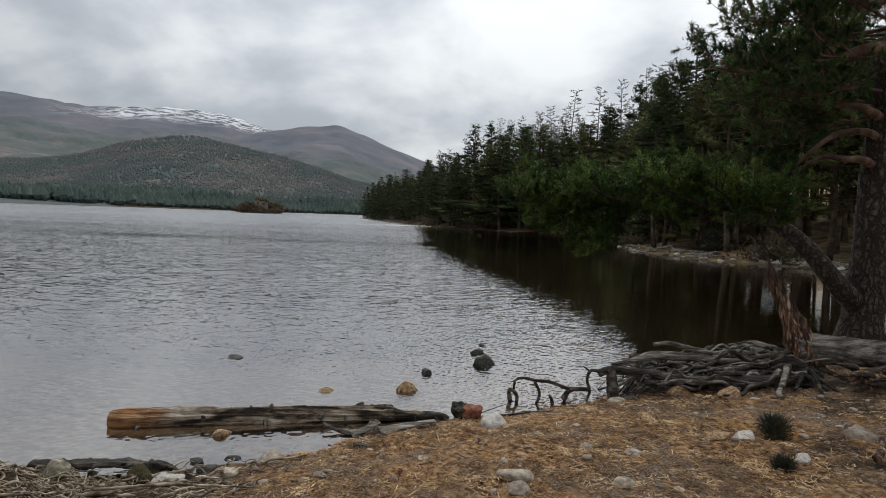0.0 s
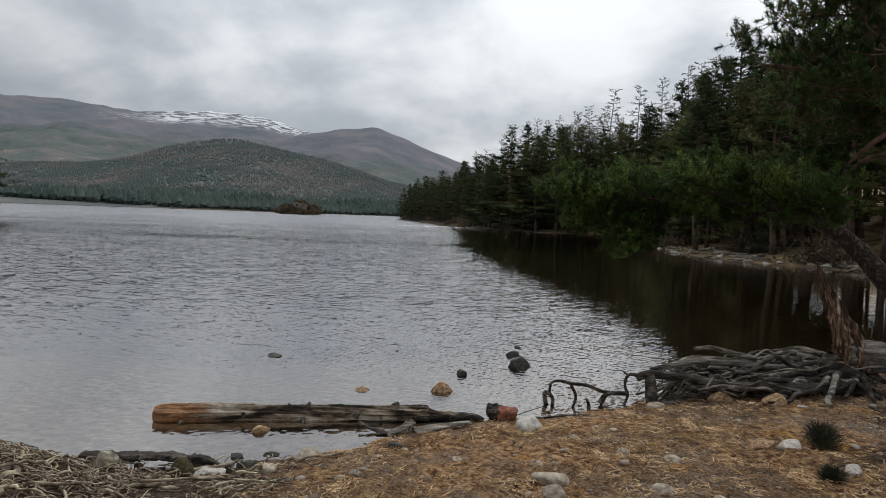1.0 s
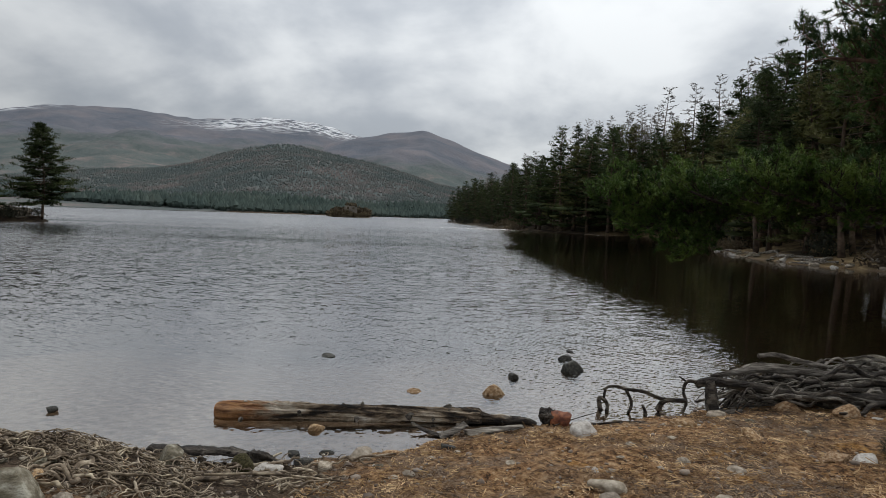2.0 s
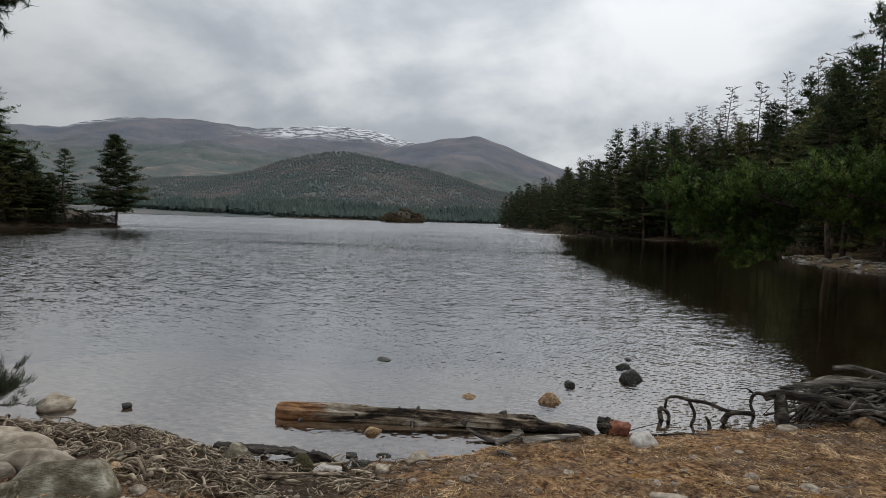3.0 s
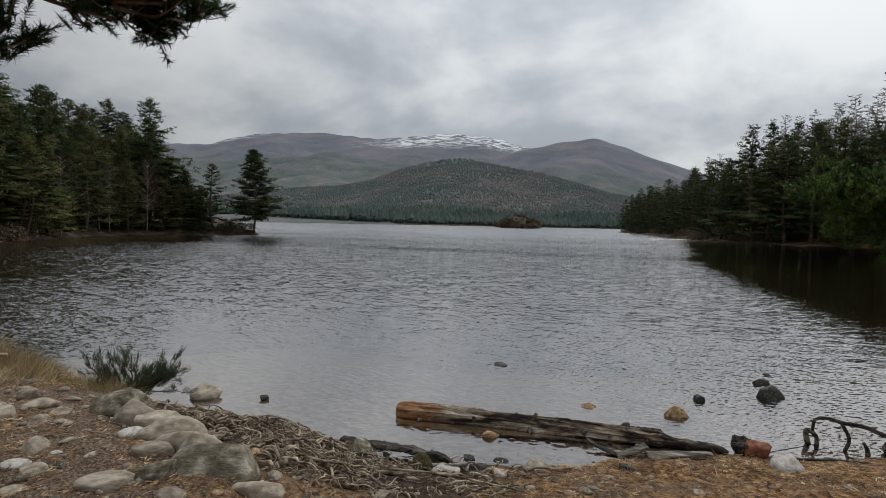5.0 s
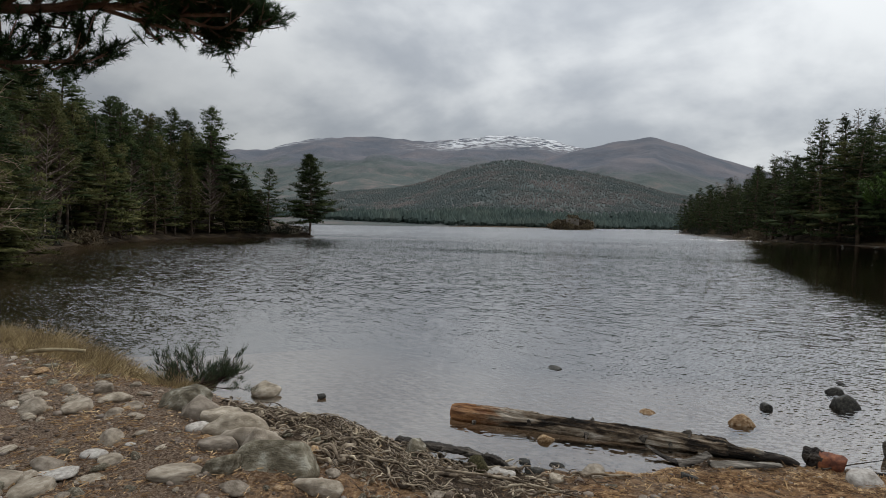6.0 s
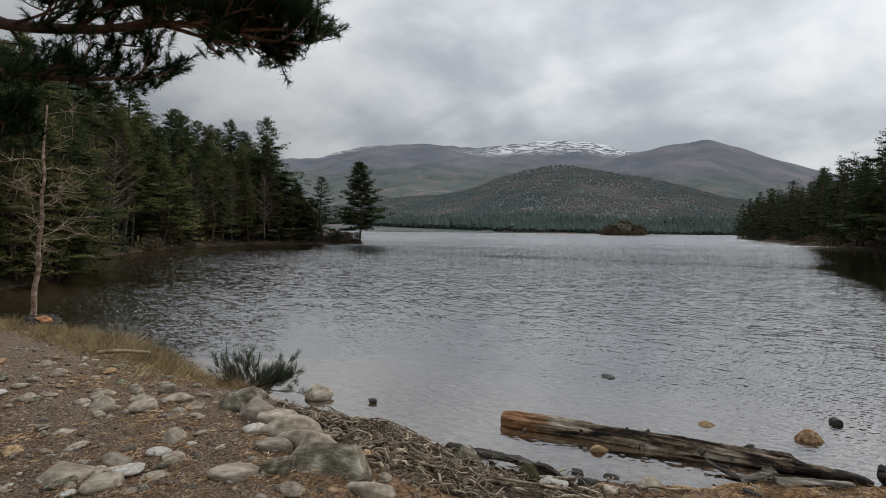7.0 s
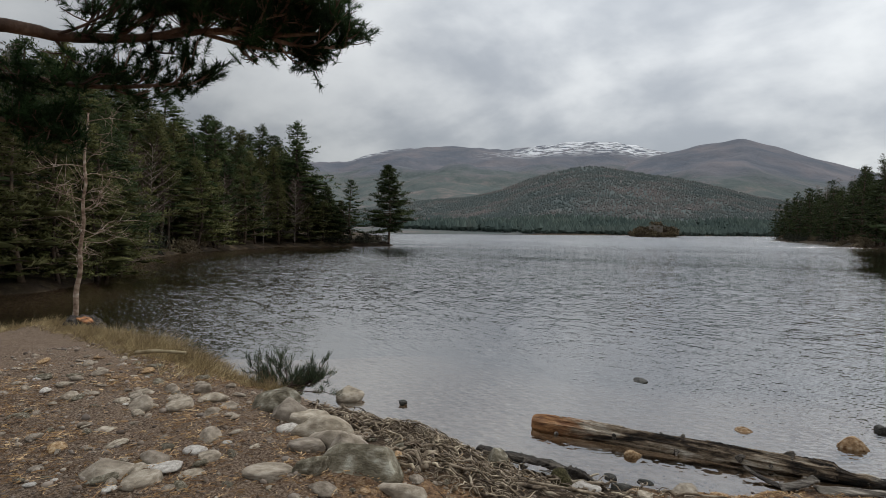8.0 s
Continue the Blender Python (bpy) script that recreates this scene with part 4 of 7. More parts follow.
class Wood:
    """Stands trees of several kinds, never nearer to one another than their spacing."""

    def __init__(self, seed):
        self.rng, self.taken, self.used = np.random.default_rng(seed), [], set()

    def free(self, x, y, gap):
        return all((x - a) ** 2 + (y - b) ** 2 > gap * gap for a, b in self.taken)

    def stand(self, kind, x, y, scale, group, wide=1.0):
        self.taken.append((x, y))
        m = pose(x, y, z_at(x, y), self.rng.normal(0, 1.5), self.rng.normal(0, 1.5), self.rng.uniform(0, 360))
        if kind.name in self.used:
            kind = copy_thing(kind, m)
        else:
            self.used.add(kind.name)
            kind.matrix_basis = m
        kind.scale = (scale * wide * self.rng.uniform(0.9, 1.1),) * 2 + (scale,)
        tagged(kind, group=group)


def build_forest():
    near_kinds = [tree_kind("pine_tree", pine(21 + k, H, bare, W * 1.2, 60, 7, 9, 0.45, mat, cone=(1.05, 0.95)), lab) for k, (H, bare, W, mat, lab) in enumerate([
        (13, 0.12, 3.5, NEEDLE_FAR, "dark green scots pine with a full rounded crown"), (14, 0.30, 3.2, NEEDLE_FAR, "tall dark scots pine with a bare lower trunk"),
        (12, 0.06, 3.6, NEEDLE_OLIVE, "olive green scots pine branched low down"), (13, 0.22, 3.0, NEEDLE_OLIVE, "slender scots pine with an open crown")])]
    far_kinds = [tree_kind("pine_tree", pine(31 + k, H, bare, W * 1.3, 56, 7, 9, 0.46, mat, cone=(1.05, 0.95)), lab) for k, (H, bare, W, mat, lab) in enumerate([
        (13, 0.06, 3.6, NEEDLE_FAR, "dense dark pine on the wooded slope"), (14, 0.15, 3.3, NEEDLE_FAR, "tall dark pine on the wooded slope"), (12, 0.06, 3.6, NEEDLE_OLIVE, "olive green pine near the water")])]
    larch = [tree_kind("larch_tree", bare_tree(41 + k, 15, 2.0, 76, 10, TWIG_GREY, TWIG_GREY, 0.011, True, 0.075), "pale leafless larch standing above the pines", ("trunk", "crown")) for k in range(2)]
    birch = [tree_kind("birch_tree", bare_tree(45 + k, 8, 2.4, 44, 26, BARK_PALE, TWIG_RED, 0.008), "leafless birch with a pale thin trunk and brown twigs", ("trunk", "crown")) for k in range(2)]
    bush = [tagged(new("shore_bush", shrub(51, 1.6, 1.3, 420, HEATHER)), "low dark scrub under the pines", "bush"), tagged(new("shore_bush", shrub(52, 1.3, 1.5, 420, BUSH_BROWN)), "low brown scrub at the water's edge", "bush")]
    w = Wood(7)
    rng = w.rng

    # the wooded shore across the bay and along the lake
    far_pines = []
    xs, ys = rng.uniform(-60, 60, 9000), 24 + 290 * rng.uniform(0, 1, 9000) ** 1.5
    ds = shore(xs, ys)
    for x, y, d in zip(xs, ys, ds):
        r = math.hypot(x, y)
        az = math.degrees(math.atan2(x, y))
        deep = 25
        if not (1.0 < d < deep) or az > 47 or az < -9 or x < -35:
            continue
        gap = 2.5 if d < 8 and r < 110 else 3.0 if r < 120 else 4.2
        if az > 29 and d > 3 and rng.uniform() < 0.6:
            continue
        if not w.free(x, y, gap):
            continue
        # the canopy keeps one level; the rows at the water are lower
        canopy = float(np.interp(r, [40, 55, 75, 100, 106, 114, 145, 175, 280], [16.5, 19.2, 21.4, 22.0, 20.2, 18.0, 16.4, 17.0, 17.2])) - z_at(x, y)
        if az > 29:
            kind = near_kinds[int(rng.choice([1, 1, 3]))]
        elif r < 62:
            kind = near_kinds[int(rng.integers(0, 4))]
        else:
            kind = far_kinds[int(rng.integers(0, 3))]
        if d > 9 and rng.uniform() < 0.3:
            w.stand(larch[int(rng.integers(0, 2))], x, y, (canopy + rng.uniform(1.5, 5.0)) / 15, "trees of the wooded shore")
        else:
            row = rng.uniform(0.55, 0.72) if d < 2.2 else rng.uniform(0.62, 0.92) if d < 8 else rng.uniform(0.82, 1.04)
            if r > 118:
                w.taken.append((x, y))
                far_pines.append((x, y, canopy * row / 13, rng.uniform(0, 6.3), int(rng.integers(0, 3))))
            else:
                w.stand(kind, x, y, canopy * row / 13, "trees of the wooded shore", (1.25 if d < 2.2 else 1.05))
    # larches that stand above the pines along the skyline
    n = 0
    for k in range(900):
        x, y = rng.uniform(6, 42), rng.uniform(58, 124)
        d = float(shore(np.array([x]), np.array([y]))[0])
        if n >= 34 or not 11 < d < 27 or not w.free(x, y, 1.5) or math.degrees(math.atan2(x, y)) > 26:
            continue
        r = math.hypot(x, y)
        canopy = float(np.interp(r, [40, 55, 75, 100, 106, 114, 145], [16.5, 19.2, 21.4, 22.0, 20.2, 18.0, 16.4])) - z_at(x, y)
        w.stand(larch[n % 2], x, y, (canopy + rng.uniform(2.0, 5.0)) / 15, "trees of the wooded shore", 1.1)
        n += 1
    wood, green = Builder(), Builder()
    low = [pine(36 + k, 13, 0.06, 4.7, 42, 6, 7, 0.56, NEEDLE_FAR, cone=(1.05, 0.95)) for k in range(3)]
    for x, y, size, turn, k in far_pines:
        for me, b in zip(low[k], (wood, green)):
            v, f, n = MADE[me.name]
            spin = np.array([[math.cos(turn), math.sin(turn), 0], [-math.sin(turn), math.cos(turn), 0], [0, 0, 1]])
            b.add(v @ spin * size + [x, y, z_at(x, y)], f, None if n is None else n @ spin)
    tagged(new("far_pine_trunks", wood.mesh("far_pine_trunks", BARK_FAR)), "trunks of the pine wood further along the lake", "forest", kind="stuff")
    tagged(new("far_pine_crowns", green.mesh("far_pine_crowns", NEEDLE_FAR, False)), "dark crowns of the pine wood further along the lake", "forest", kind="stuff")

    # the wood on the other side, down to the point with the lone pine
    xs, ys = rng.uniform(-110, -22, 9000), rng.uniform(6, 95, 9000)
    ds = shore(xs, ys)
    for x, y, d in zip(xs, ys, ds):
        r = math.hypot(x, y)
        az = math.degrees(math.atan2(x, y))
        if not (0.8 < d < 20) or az > -45.8 or az < -80 or (r < 40 and az > -66) or (y > 62.5 and x > -70):
            continue
        point = az > -49.6
        low = float(np.interp(r, [22, 30, 48], [0.45, 0.6, 1.0]))
        if not w.free(x, y, 2.1 if d < 6 else 2.7):
            continue
        if point:
            if r > 95 or d < 1.2:
                continue
            w.stand(near_kinds[int(rng.choice([0, 2]))], x, y, rng.uniform(0.44, 0.62), "trees of the far wood", 1.6)
        elif d < 5 and rng.uniform() < 0.34:
            w.stand(birch[int(rng.integers(0, 2))], x, y, rng.uniform(0.8, 1.15) * low, "trees of the far wood")
        elif rng.uniform() < 0.05:
            w.stand(larch[int(rng.integers(0, 2))], x, y, rng.uniform(0.7, 0.85), "trees of the far wood")
        else:
            w.stand(near_kinds[int(rng.choice([2, 2, 3, 3, 0, 0, 1]))], x, y, rng.uniform(0.80, 1.18) * low * (0.78 if d < 4 else 1.06), "trees of the far wood", 1.2)
    for x, y, size in ((-60.4, 61.4, 0.68), (-62.6, 61.6, 0.5), (-63.8, 60.4, 0.60), (-65.2, 60.6, 0.66), (-66.4, 62.2, 0.58), (-64.6, 62.6, 0.5), (-67.6, 60.2, 0.74), (-61.9, 60.0, 0.36)):
        w.stand(near_kinds[0 if size > 0.55 else 2], x, y, size, "trees of the far wood", 1.35)
    for x, y, size in ((-57.6, 63.8, 0.7), (-58.6, 62.6, 0.8), (-59.4, 63.2, 0.9), (-57.0, 65.0, 0.6), (-60.2, 60.4, 0.8), (-62.0, 58.8, 0.8), (-59.0, 61.4, 0.6)):
        w.stand(bush[0], x, y, size, "scrub along the shores")
    # low pines round the head of the small bay
    for x, y, s in ((-22.3, 5.4, 0.40), (-22.4, 7.3, 0.45), (-22.2, 6.3, 0.28), (-22.2, 4.2, 0.34), (-22.9, 8.6, 0.32), (-23.0, 2.2, 0.4), (-24.6, 10.6, 0.34), (-26.6, 11.9, 0.36), (-29.8, 13.8, 0.4), (-23.6, 9.0, 0.48), (-23.6, 3.2, 0.5), (-24.6, 6.4, 0.56), (-26.0, 11.0, 0.52), (-28.6, 12.3, 0.55), (-27.2, 9.3, 0.62), (-31.4, 14.2, 0.6), (-30.5, 11.2, 0.7), (-34.5, 15.6, 0.66), (-26.5, 4.4, 0.62), (-34.0, 12.6, 0.8), (-37.5, 15.5, 0.85), (-24.9, 8.0, 0.5), (-25.6, 1.4, 0.6)):
        w.stand(near_kinds[2 if s < 0.53 else 0], x, y, s, "trees of the far wood", 1.5 if s < 0.45 else 1.15)
    # scrub along both waterlines
    for k in range(60):
        t = rng.uniform(0, 1)
        x, y = (-24.0 - 14 * t + rng.normal(0, 0.8), 10.6 + 8.0 * t + rng.uniform(-0.2, 1.6)) if k % 4 else (-26.0 + rng.normal(0, 0.6), rng.uniform(2.5, 9.0))
        if float(shore(np.array([x]), np.array([y]))[0]) > 0.15:
            w.stand(bush[k % 2], x, y, rng.uniform(0.6, 1.1), "scrub along the shores")
    n = 0
    for k in range(3000):
        x, y = (rng.uniform(-65, -24), rng.uniform(9, 60)) if k % 2 else (rng.uniform(-30, 30), rng.uniform(24, 250))
        d = float(shore(np.array([x]), np.array([y]))[0])
        if not 0.3 < d < 3.5 or not w.free(x, y, 1.6) or n > 320:
            continue
        w.stand(bush[k % 3 == 0], x, y, rng.uniform(0.6, 1.5), "scrub along the shores")
        n += 1


build_forest()


def lone_pine():
    """The pine that stands by itself at the tip of the point, and its neighbour's boulders."""
    wood, crown = pine(77, 11.2, 0.15, 5.2, 100, 12, 13, 0.44, NEEDLE_FAR, cone=(0.8, 0.85))
    ob = tree_kind("lone_pine", (wood, crown), "slim scots pine standing alone at the tip of a point")
    ob.location = (-56.0, 64.4, 0.3)


lone_pine()

# ---------------------------------------------------------------- the two pines on this shore


def grow(path, r0, r1, rng, sides, reach, up=0.25, first=0.2, needles=80, length=0.11, width=0.0085, twigs=4, sub=1, centre=None):
    """A limb with side branches, twigs and needle tufts: returns its wood and its needles."""
    wood, green = Builder(), Builder()
    p = curve(path, 18)
    tube(wood, p, np.linspace(r0, r1, 18), 9, True, 0.06, rng)
    tan = unit(np.gradient(p, axis=0))
    pos, way = [], []
    for k in range(sides):
        q = first + (1 - first) * (k + rng.uniform(0, 1)) / sides
        i = min(17, int(q * 17.99))
        s = unit(np.cross(tan[i], [0, 0, 1])) * rng.choice([-1, 1])
        d = unit(tan[i] * rng.uniform(0.4, 1.0) + s * rng.uniform(0.3, 1.0) + np.array([0, 0, rng.normal(up, 0.4)]))
        ln = reach * rng.uniform(0.5, 1.15) * (1.1 - 0.45 * q)
        mid = p[i] + d * ln * 0.55 + rng.normal(0, 0.05, 3) * ln
        end = p[i] + d * ln + np.array([0, 0, 0.14 * ln]) + rng.normal(0, 0.06, 3) * ln
        sp = curve([p[i], mid, end], 7)
        tube(wood, sp, np.linspace(max(0.35 * np.interp(q, [0, 1], [r0, r1]), 0.008), 0.005, 7), 5, False)
        for j in range(twigs):
            t = rng.uniform(0.3, 1.0)
            base = sp[min(6, int(t * 6.99))]
            td = unit(d * 0.7 + rng.normal(0, 0.65, 3) + [0, 0, 0.35])
            tl = rng.uniform(0.12, 0.38) * min(1.0, reach + 0.2)
            tip = base + td * tl + [0, 0, 0.05]
            tube(wood, [base, (base + tip) / 2 + [0, 0, -0.01], tip], [0.006, 0.005, 0.003], 3, False)
            for m in range(sub):
                f = 1 - m * 0.5
                pos.append(base + (tip - base) * f + rng.normal(0, 0.03, 3))
                way.append(unit(td * 0.7 + rng.normal(0, 0.4, 3) + [0, 0, 0.5]))
    pos, way = np.array(pos), np.array(way)
    n = len(pos)
    a = np.repeat(pos, needles, 0) + np.repeat(way, needles, 0) * rng.uniform(-0.07, 0.05, (n * needles, 1))
    d = unit(np.repeat(way, needles, 0) * 0.75 + rng.normal(0, 0.6, (n * needles, 3)))
    blades(green, a, d, rng.uniform(0.75, 1.2, n * needles) * length, width, rng, unit(d * 0.75 + np.repeat(way, needles, 0) * 0.35 + [0, 0, 0.3]))
    return wood, green


def limb(tree, bark, needle, *args, **kw):
    wood, green = grow(*args, **kw)
    ob = part("limb", wood.mesh("limb", bark), tree)
    part("foliage", green.mesh("needles", needle, False), ob)


def shore_pine():
    """The leaning old pine at the water's edge, with a long low limb over the lake."""
    rng = np.random.default_rng(101)
    tree = holder("scots_pine", (0, 0, 0), "old scots pine leaning over the water, low limb spread wide", "tree")
    t = Builder()
    path = curve([(7.08, 8.9, 0.0), (7.09, 8.87, 0.5), (7.11, 8.84, 1.2), (7.13, 8.82, 1.93), (7.12, 8.80, 2.73), (7.16, 8.78, 3.43), (7.24, 8.75, 4.0), (7.20, 8.76, 4.6), (7.35, 8.7, 5.4), (7.5, 8.8, 7.0), (7.4, 9.0, 9.2)], 60)
    rad = np.interp(path[:, 2], [0, 0.25, 0.6, 1.2, 2.5, 3.6, 4.1, 4.7, 6, 9.2], [0.46, 0.36, 0.29, 0.265, 0.25, 0.25, 0.29, 0.24, 0.18, 0.05])
    tube(t, path, rad, 28, True, 0.035, rng)
    part("trunk", t.mesh("trunk", BARK_PINE), tree, "thick grey-brown trunk with plated bark")
    # the low limb, and the boughs that it carries
    low = [(6.95, 8.85, 0.85), (6.43, 8.6, 1.19), (6.12, 8.76, 1.64), (5.78, 8.99, 2.02), (5.36, 9.24, 2.27), (4.99, 9.45, 2.38), (4.37, 9.75, 2.39), (3.51, 10.05, 2.30), (2.7, 10.3, 2.45), (2.0, 10.5, 2.75)]
    limb(tree, BARK_PINE, NEEDLE_NEAR, low, 0.17, 0.02, rng, 30, 0.65, 0.12, 0.42, 60, 0.062, 0.010, 6, 2)
    lowc = curve(low, 40)
    for f, dx, dy, dz, ln in ((0.38, -0.35, -0.5, 0.40, 1.4), (0.40, -0.2, 0.6, 0.35, 1.4), (0.42, -0.5, -0.3, 0.38, 1.5), (0.46, -0.5, 0.3, 0.30, 1.7), (0.47, -0.7, 0.2, -0.08, 1.6), (0.50, -0.2, -0.8, 0.1, 1.4), (0.52, -0.9, -0.5, 0.20, 1.9),
                              (0.55, -0.4, 0.2, 0.38, 1.3), (0.58, -0.5, -0.3, 0.36, 1.5), (0.60, -0.8, 0.3, 0.25, 1.8), (0.62, -0.8, -0.6, -0.05, 1.6), (0.66, -0.6, -0.2, 0.38, 1.2), (0.68, -0.7, 0.2, 0.12, 1.6), (0.70, -0.9, 0.1, -0.10, 1.7), (0.74, -0.8, -0.5, 0.22, 1.6),
                              (0.76, -0.5, 0.0, -0.55, 1.1), (0.78, -0.8, 0.4, 0.18, 1.5), (0.80, -0.4, -0.4, -0.6, 1.1), (0.84, -0.8, -0.1, -0.4, 1.1), (0.86, -0.9, 0.2, 0.25, 1.1), (0.90, -0.8, -0.3, -0.1, 1.0)):
        s = lowc[int(f * 39)]
        d = unit(np.array([dx, dy, dz * (0.45 if dz > 0 else 0.8)]))
        limb(tree, BARK_PINE, NEEDLE_NEAR, [s, s + d * ln * 0.5 + [0, 0, -0.06], s + d * ln + [0, 0, 0.04]], 0.04, 0.01, rng, 17, 0.52, 0.14, 0.2, 42, 0.064, 0.012, 6, 2)
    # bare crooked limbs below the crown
    limb(tree, BARK_RED, NEEDLE_SHADED, [(7.1, 8.8, 3.45), (6.68, 8.5, 3.50), (6.44, 8.66, 3.51), (6.27, 8.78, 3.42), (6.09, 8.9, 3.22), (5.85, 9.06, 2.95), (5.4, 9.3, 2.85)], 0.062, 0.016, rng, 10, 0.5, 0.2, 0.7)
    limb(tree, BARK_RED, NEEDLE_SHADED, [(7.1, 8.82, 3.0), (6.65, 8.5, 3.08), (6.46, 8.64, 3.1), (6.22, 8.81, 3.14), (5.98, 8.98, 2.95), (5.7, 9.3, 2.7)], 0.066, 0.02, rng, 8, 0.5, 0.2, 0.75)
    limb(tree, BARK_RED, NEEDLE_SHADED, [(7.15, 8.8, 3.75), (6.7, 8.5, 3.8), (6.53, 8.6, 3.9), (6.25, 8.8, 3.93)], 0.075, 0.035, rng, 3, 0.3, 0.3, 0.8)
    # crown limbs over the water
    limb(tree, BARK_RED, NEEDLE_SHADED, [(7.2, 8.76, 4.6), (6.56, 8.2, 4.64), (6.31, 8.38, 4.62), (6.09, 8.54, 4.53), (5.74, 8.78, 4.45), (5.29, 9.06, 4.45), (4.72, 9.37, 4.58)], 0.12, 0.02, rng, 24, 0.75, 0.25, 0.35)
    for z, az, ln, rise in ((4.2, 255, 2.3, -0.10), (4.4, 290, 2.6, 0.02), (4.9, 275, 2.9, 0.12), (5.2, 250, 2.4, 0.2), (5.2, 310, 2.8, 0.15), (5.6, 285, 2.9, 0.2), (6.0, 262, 2.6, 0.25), (6.1, 300, 2.7, 0.28), (6.5, 280, 2.6, 0.3), (6.9, 240, 2.2, 0.3),
                            (7.0, 320, 2.3, 0.35), (7.4, 275, 2.1, 0.4), (7.9, 300, 1.8, 0.5), (8.3, 250, 1.5, 0.6), (8.8, 290, 1.3, 0.9), (5.0, 340, 2.4, 0.1), (5.8, 20, 2.4, 0.2), (6.6, 90, 2.2, 0.3), (7.6, 140, 1.9, 0.4), (5.5, 190, 2.3, 0.15), (3.9, 300, 2.2, -0.12), (4.0, 278, 2.5, -0.02), (3.6, 310, 2.0, -0.1)):
        i = int(np.argmin(abs(path[:, 2] - z)))
        s, d = path[i], np.array([math.sin(radians(az)), math.cos(radians(az)), 0])
        ln *= 0.82
        limb(tree, BARK_RED, NEEDLE_CROWN, [s, s + d * ln * 0.3 + [0, 0, ln * rise * 0.2] + rng.normal(0, 0.07, 3), s + d * ln * 0.5 + [0, 0, ln * rise * 0.4] + rng.normal(0, 0.12, 3), s + d * ln * 0.75 + [0, 0, ln * rise * 0.6] + rng.normal(0, 0.12, 3), s + d * ln + [0, 0, ln * rise]], 0.012 + 0.009 * ln, 0.008, rng, 27, 0.72, 0.3, 0.26, 52, 0.080, 0.014, 5)


def overhead_pine():
    """The pine beside the path, whose limbs reach out over the beach."""
    rng = np.random.default_rng(102)
    tree = holder("scots_pine", (0, 0, 0), "scots pine beside the path with dark drooping boughs", "tree")
    t = Builder()
    path = curve([(-5.5, -1.6, 0.1), (-5.45, -1.55, 1.5), (-5.4, -1.5, 3.0), (-5.35, -1.5, 5.0), (-5.4, -1.4, 8.5)], 30)
    tube(t, path, np.interp(path[:, 2], [0, 0.4, 3, 8.5], [0.34, 0.24, 0.19, 0.05]), 20, True, 0.035, rng)
    part("trunk", t.mesh("trunk", BARK_PINE), tree)
    kw = dict(needles=76, length=0.062, width=0.0055, twigs=5, sub=2)
    main = [(-5.4, -1.5, 2.9), (-5.0, 0.0, 3.15), (-4.44, 1.23, 3.25), (-4.33, 1.53, 3.24), (-4.16, 1.91, 3.30), (-3.93, 2.32, 3.42), (-3.7, 2.62, 3.43), (-3.4, 2.95, 3.48)]
    limb(tree, BARK_RED, NEEDLE_SHADED, main, 0.055, 0.012, rng, 34, 0.42, 0.5, 0.42, **kw)
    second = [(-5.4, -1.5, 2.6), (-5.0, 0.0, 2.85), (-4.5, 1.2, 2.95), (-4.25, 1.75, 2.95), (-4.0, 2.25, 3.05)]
    limb(tree, BARK_RED, NEEDLE_SHADED, second, 0.032, 0.01, rng, 15, 0.34, 0.05, 0.5, **kw)
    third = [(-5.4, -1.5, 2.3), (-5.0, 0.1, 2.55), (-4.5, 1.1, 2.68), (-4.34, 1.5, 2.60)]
    limb(tree, BARK_RED, NEEDLE_SHADED, third, 0.035, 0.01, rng, 12, 0.22, -0.1, 0.72, **kw)
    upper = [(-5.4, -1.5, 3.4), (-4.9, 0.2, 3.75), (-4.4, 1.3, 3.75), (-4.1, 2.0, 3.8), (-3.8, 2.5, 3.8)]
    limb(tree, BARK_RED, NEEDLE_SHADED, upper, 0.06, 0.012, rng, 30, 0.45, 0.1, 0.4, **kw)
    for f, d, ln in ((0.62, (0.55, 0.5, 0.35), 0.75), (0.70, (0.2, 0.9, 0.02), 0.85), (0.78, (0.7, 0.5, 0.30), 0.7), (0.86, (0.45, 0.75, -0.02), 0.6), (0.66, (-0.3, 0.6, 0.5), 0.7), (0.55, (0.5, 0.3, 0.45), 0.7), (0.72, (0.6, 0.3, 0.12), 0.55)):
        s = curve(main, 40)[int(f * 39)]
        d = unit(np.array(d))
        limb(tree, BARK_RED, NEEDLE_SHADED, [s, s + d * ln * 0.5 + [0, 0, -0.03], s + d * ln], 0.018, 0.006, rng, 12, 0.3, 0.2, 0.25, **kw)
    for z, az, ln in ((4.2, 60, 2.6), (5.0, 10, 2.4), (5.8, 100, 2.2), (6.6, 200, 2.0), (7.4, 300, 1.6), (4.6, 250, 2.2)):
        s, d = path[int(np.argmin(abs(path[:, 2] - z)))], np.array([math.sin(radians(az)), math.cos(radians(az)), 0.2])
        limb(tree, BARK_RED, NEEDLE_SHADED, [s, s + d * ln * 0.5, s + d * ln], 0.05, 0.015, rng, 14, 0.6, 0.25, 0.3)


shore_pine()
overhead_pine()

# ---------------------------------------------------------------- stones


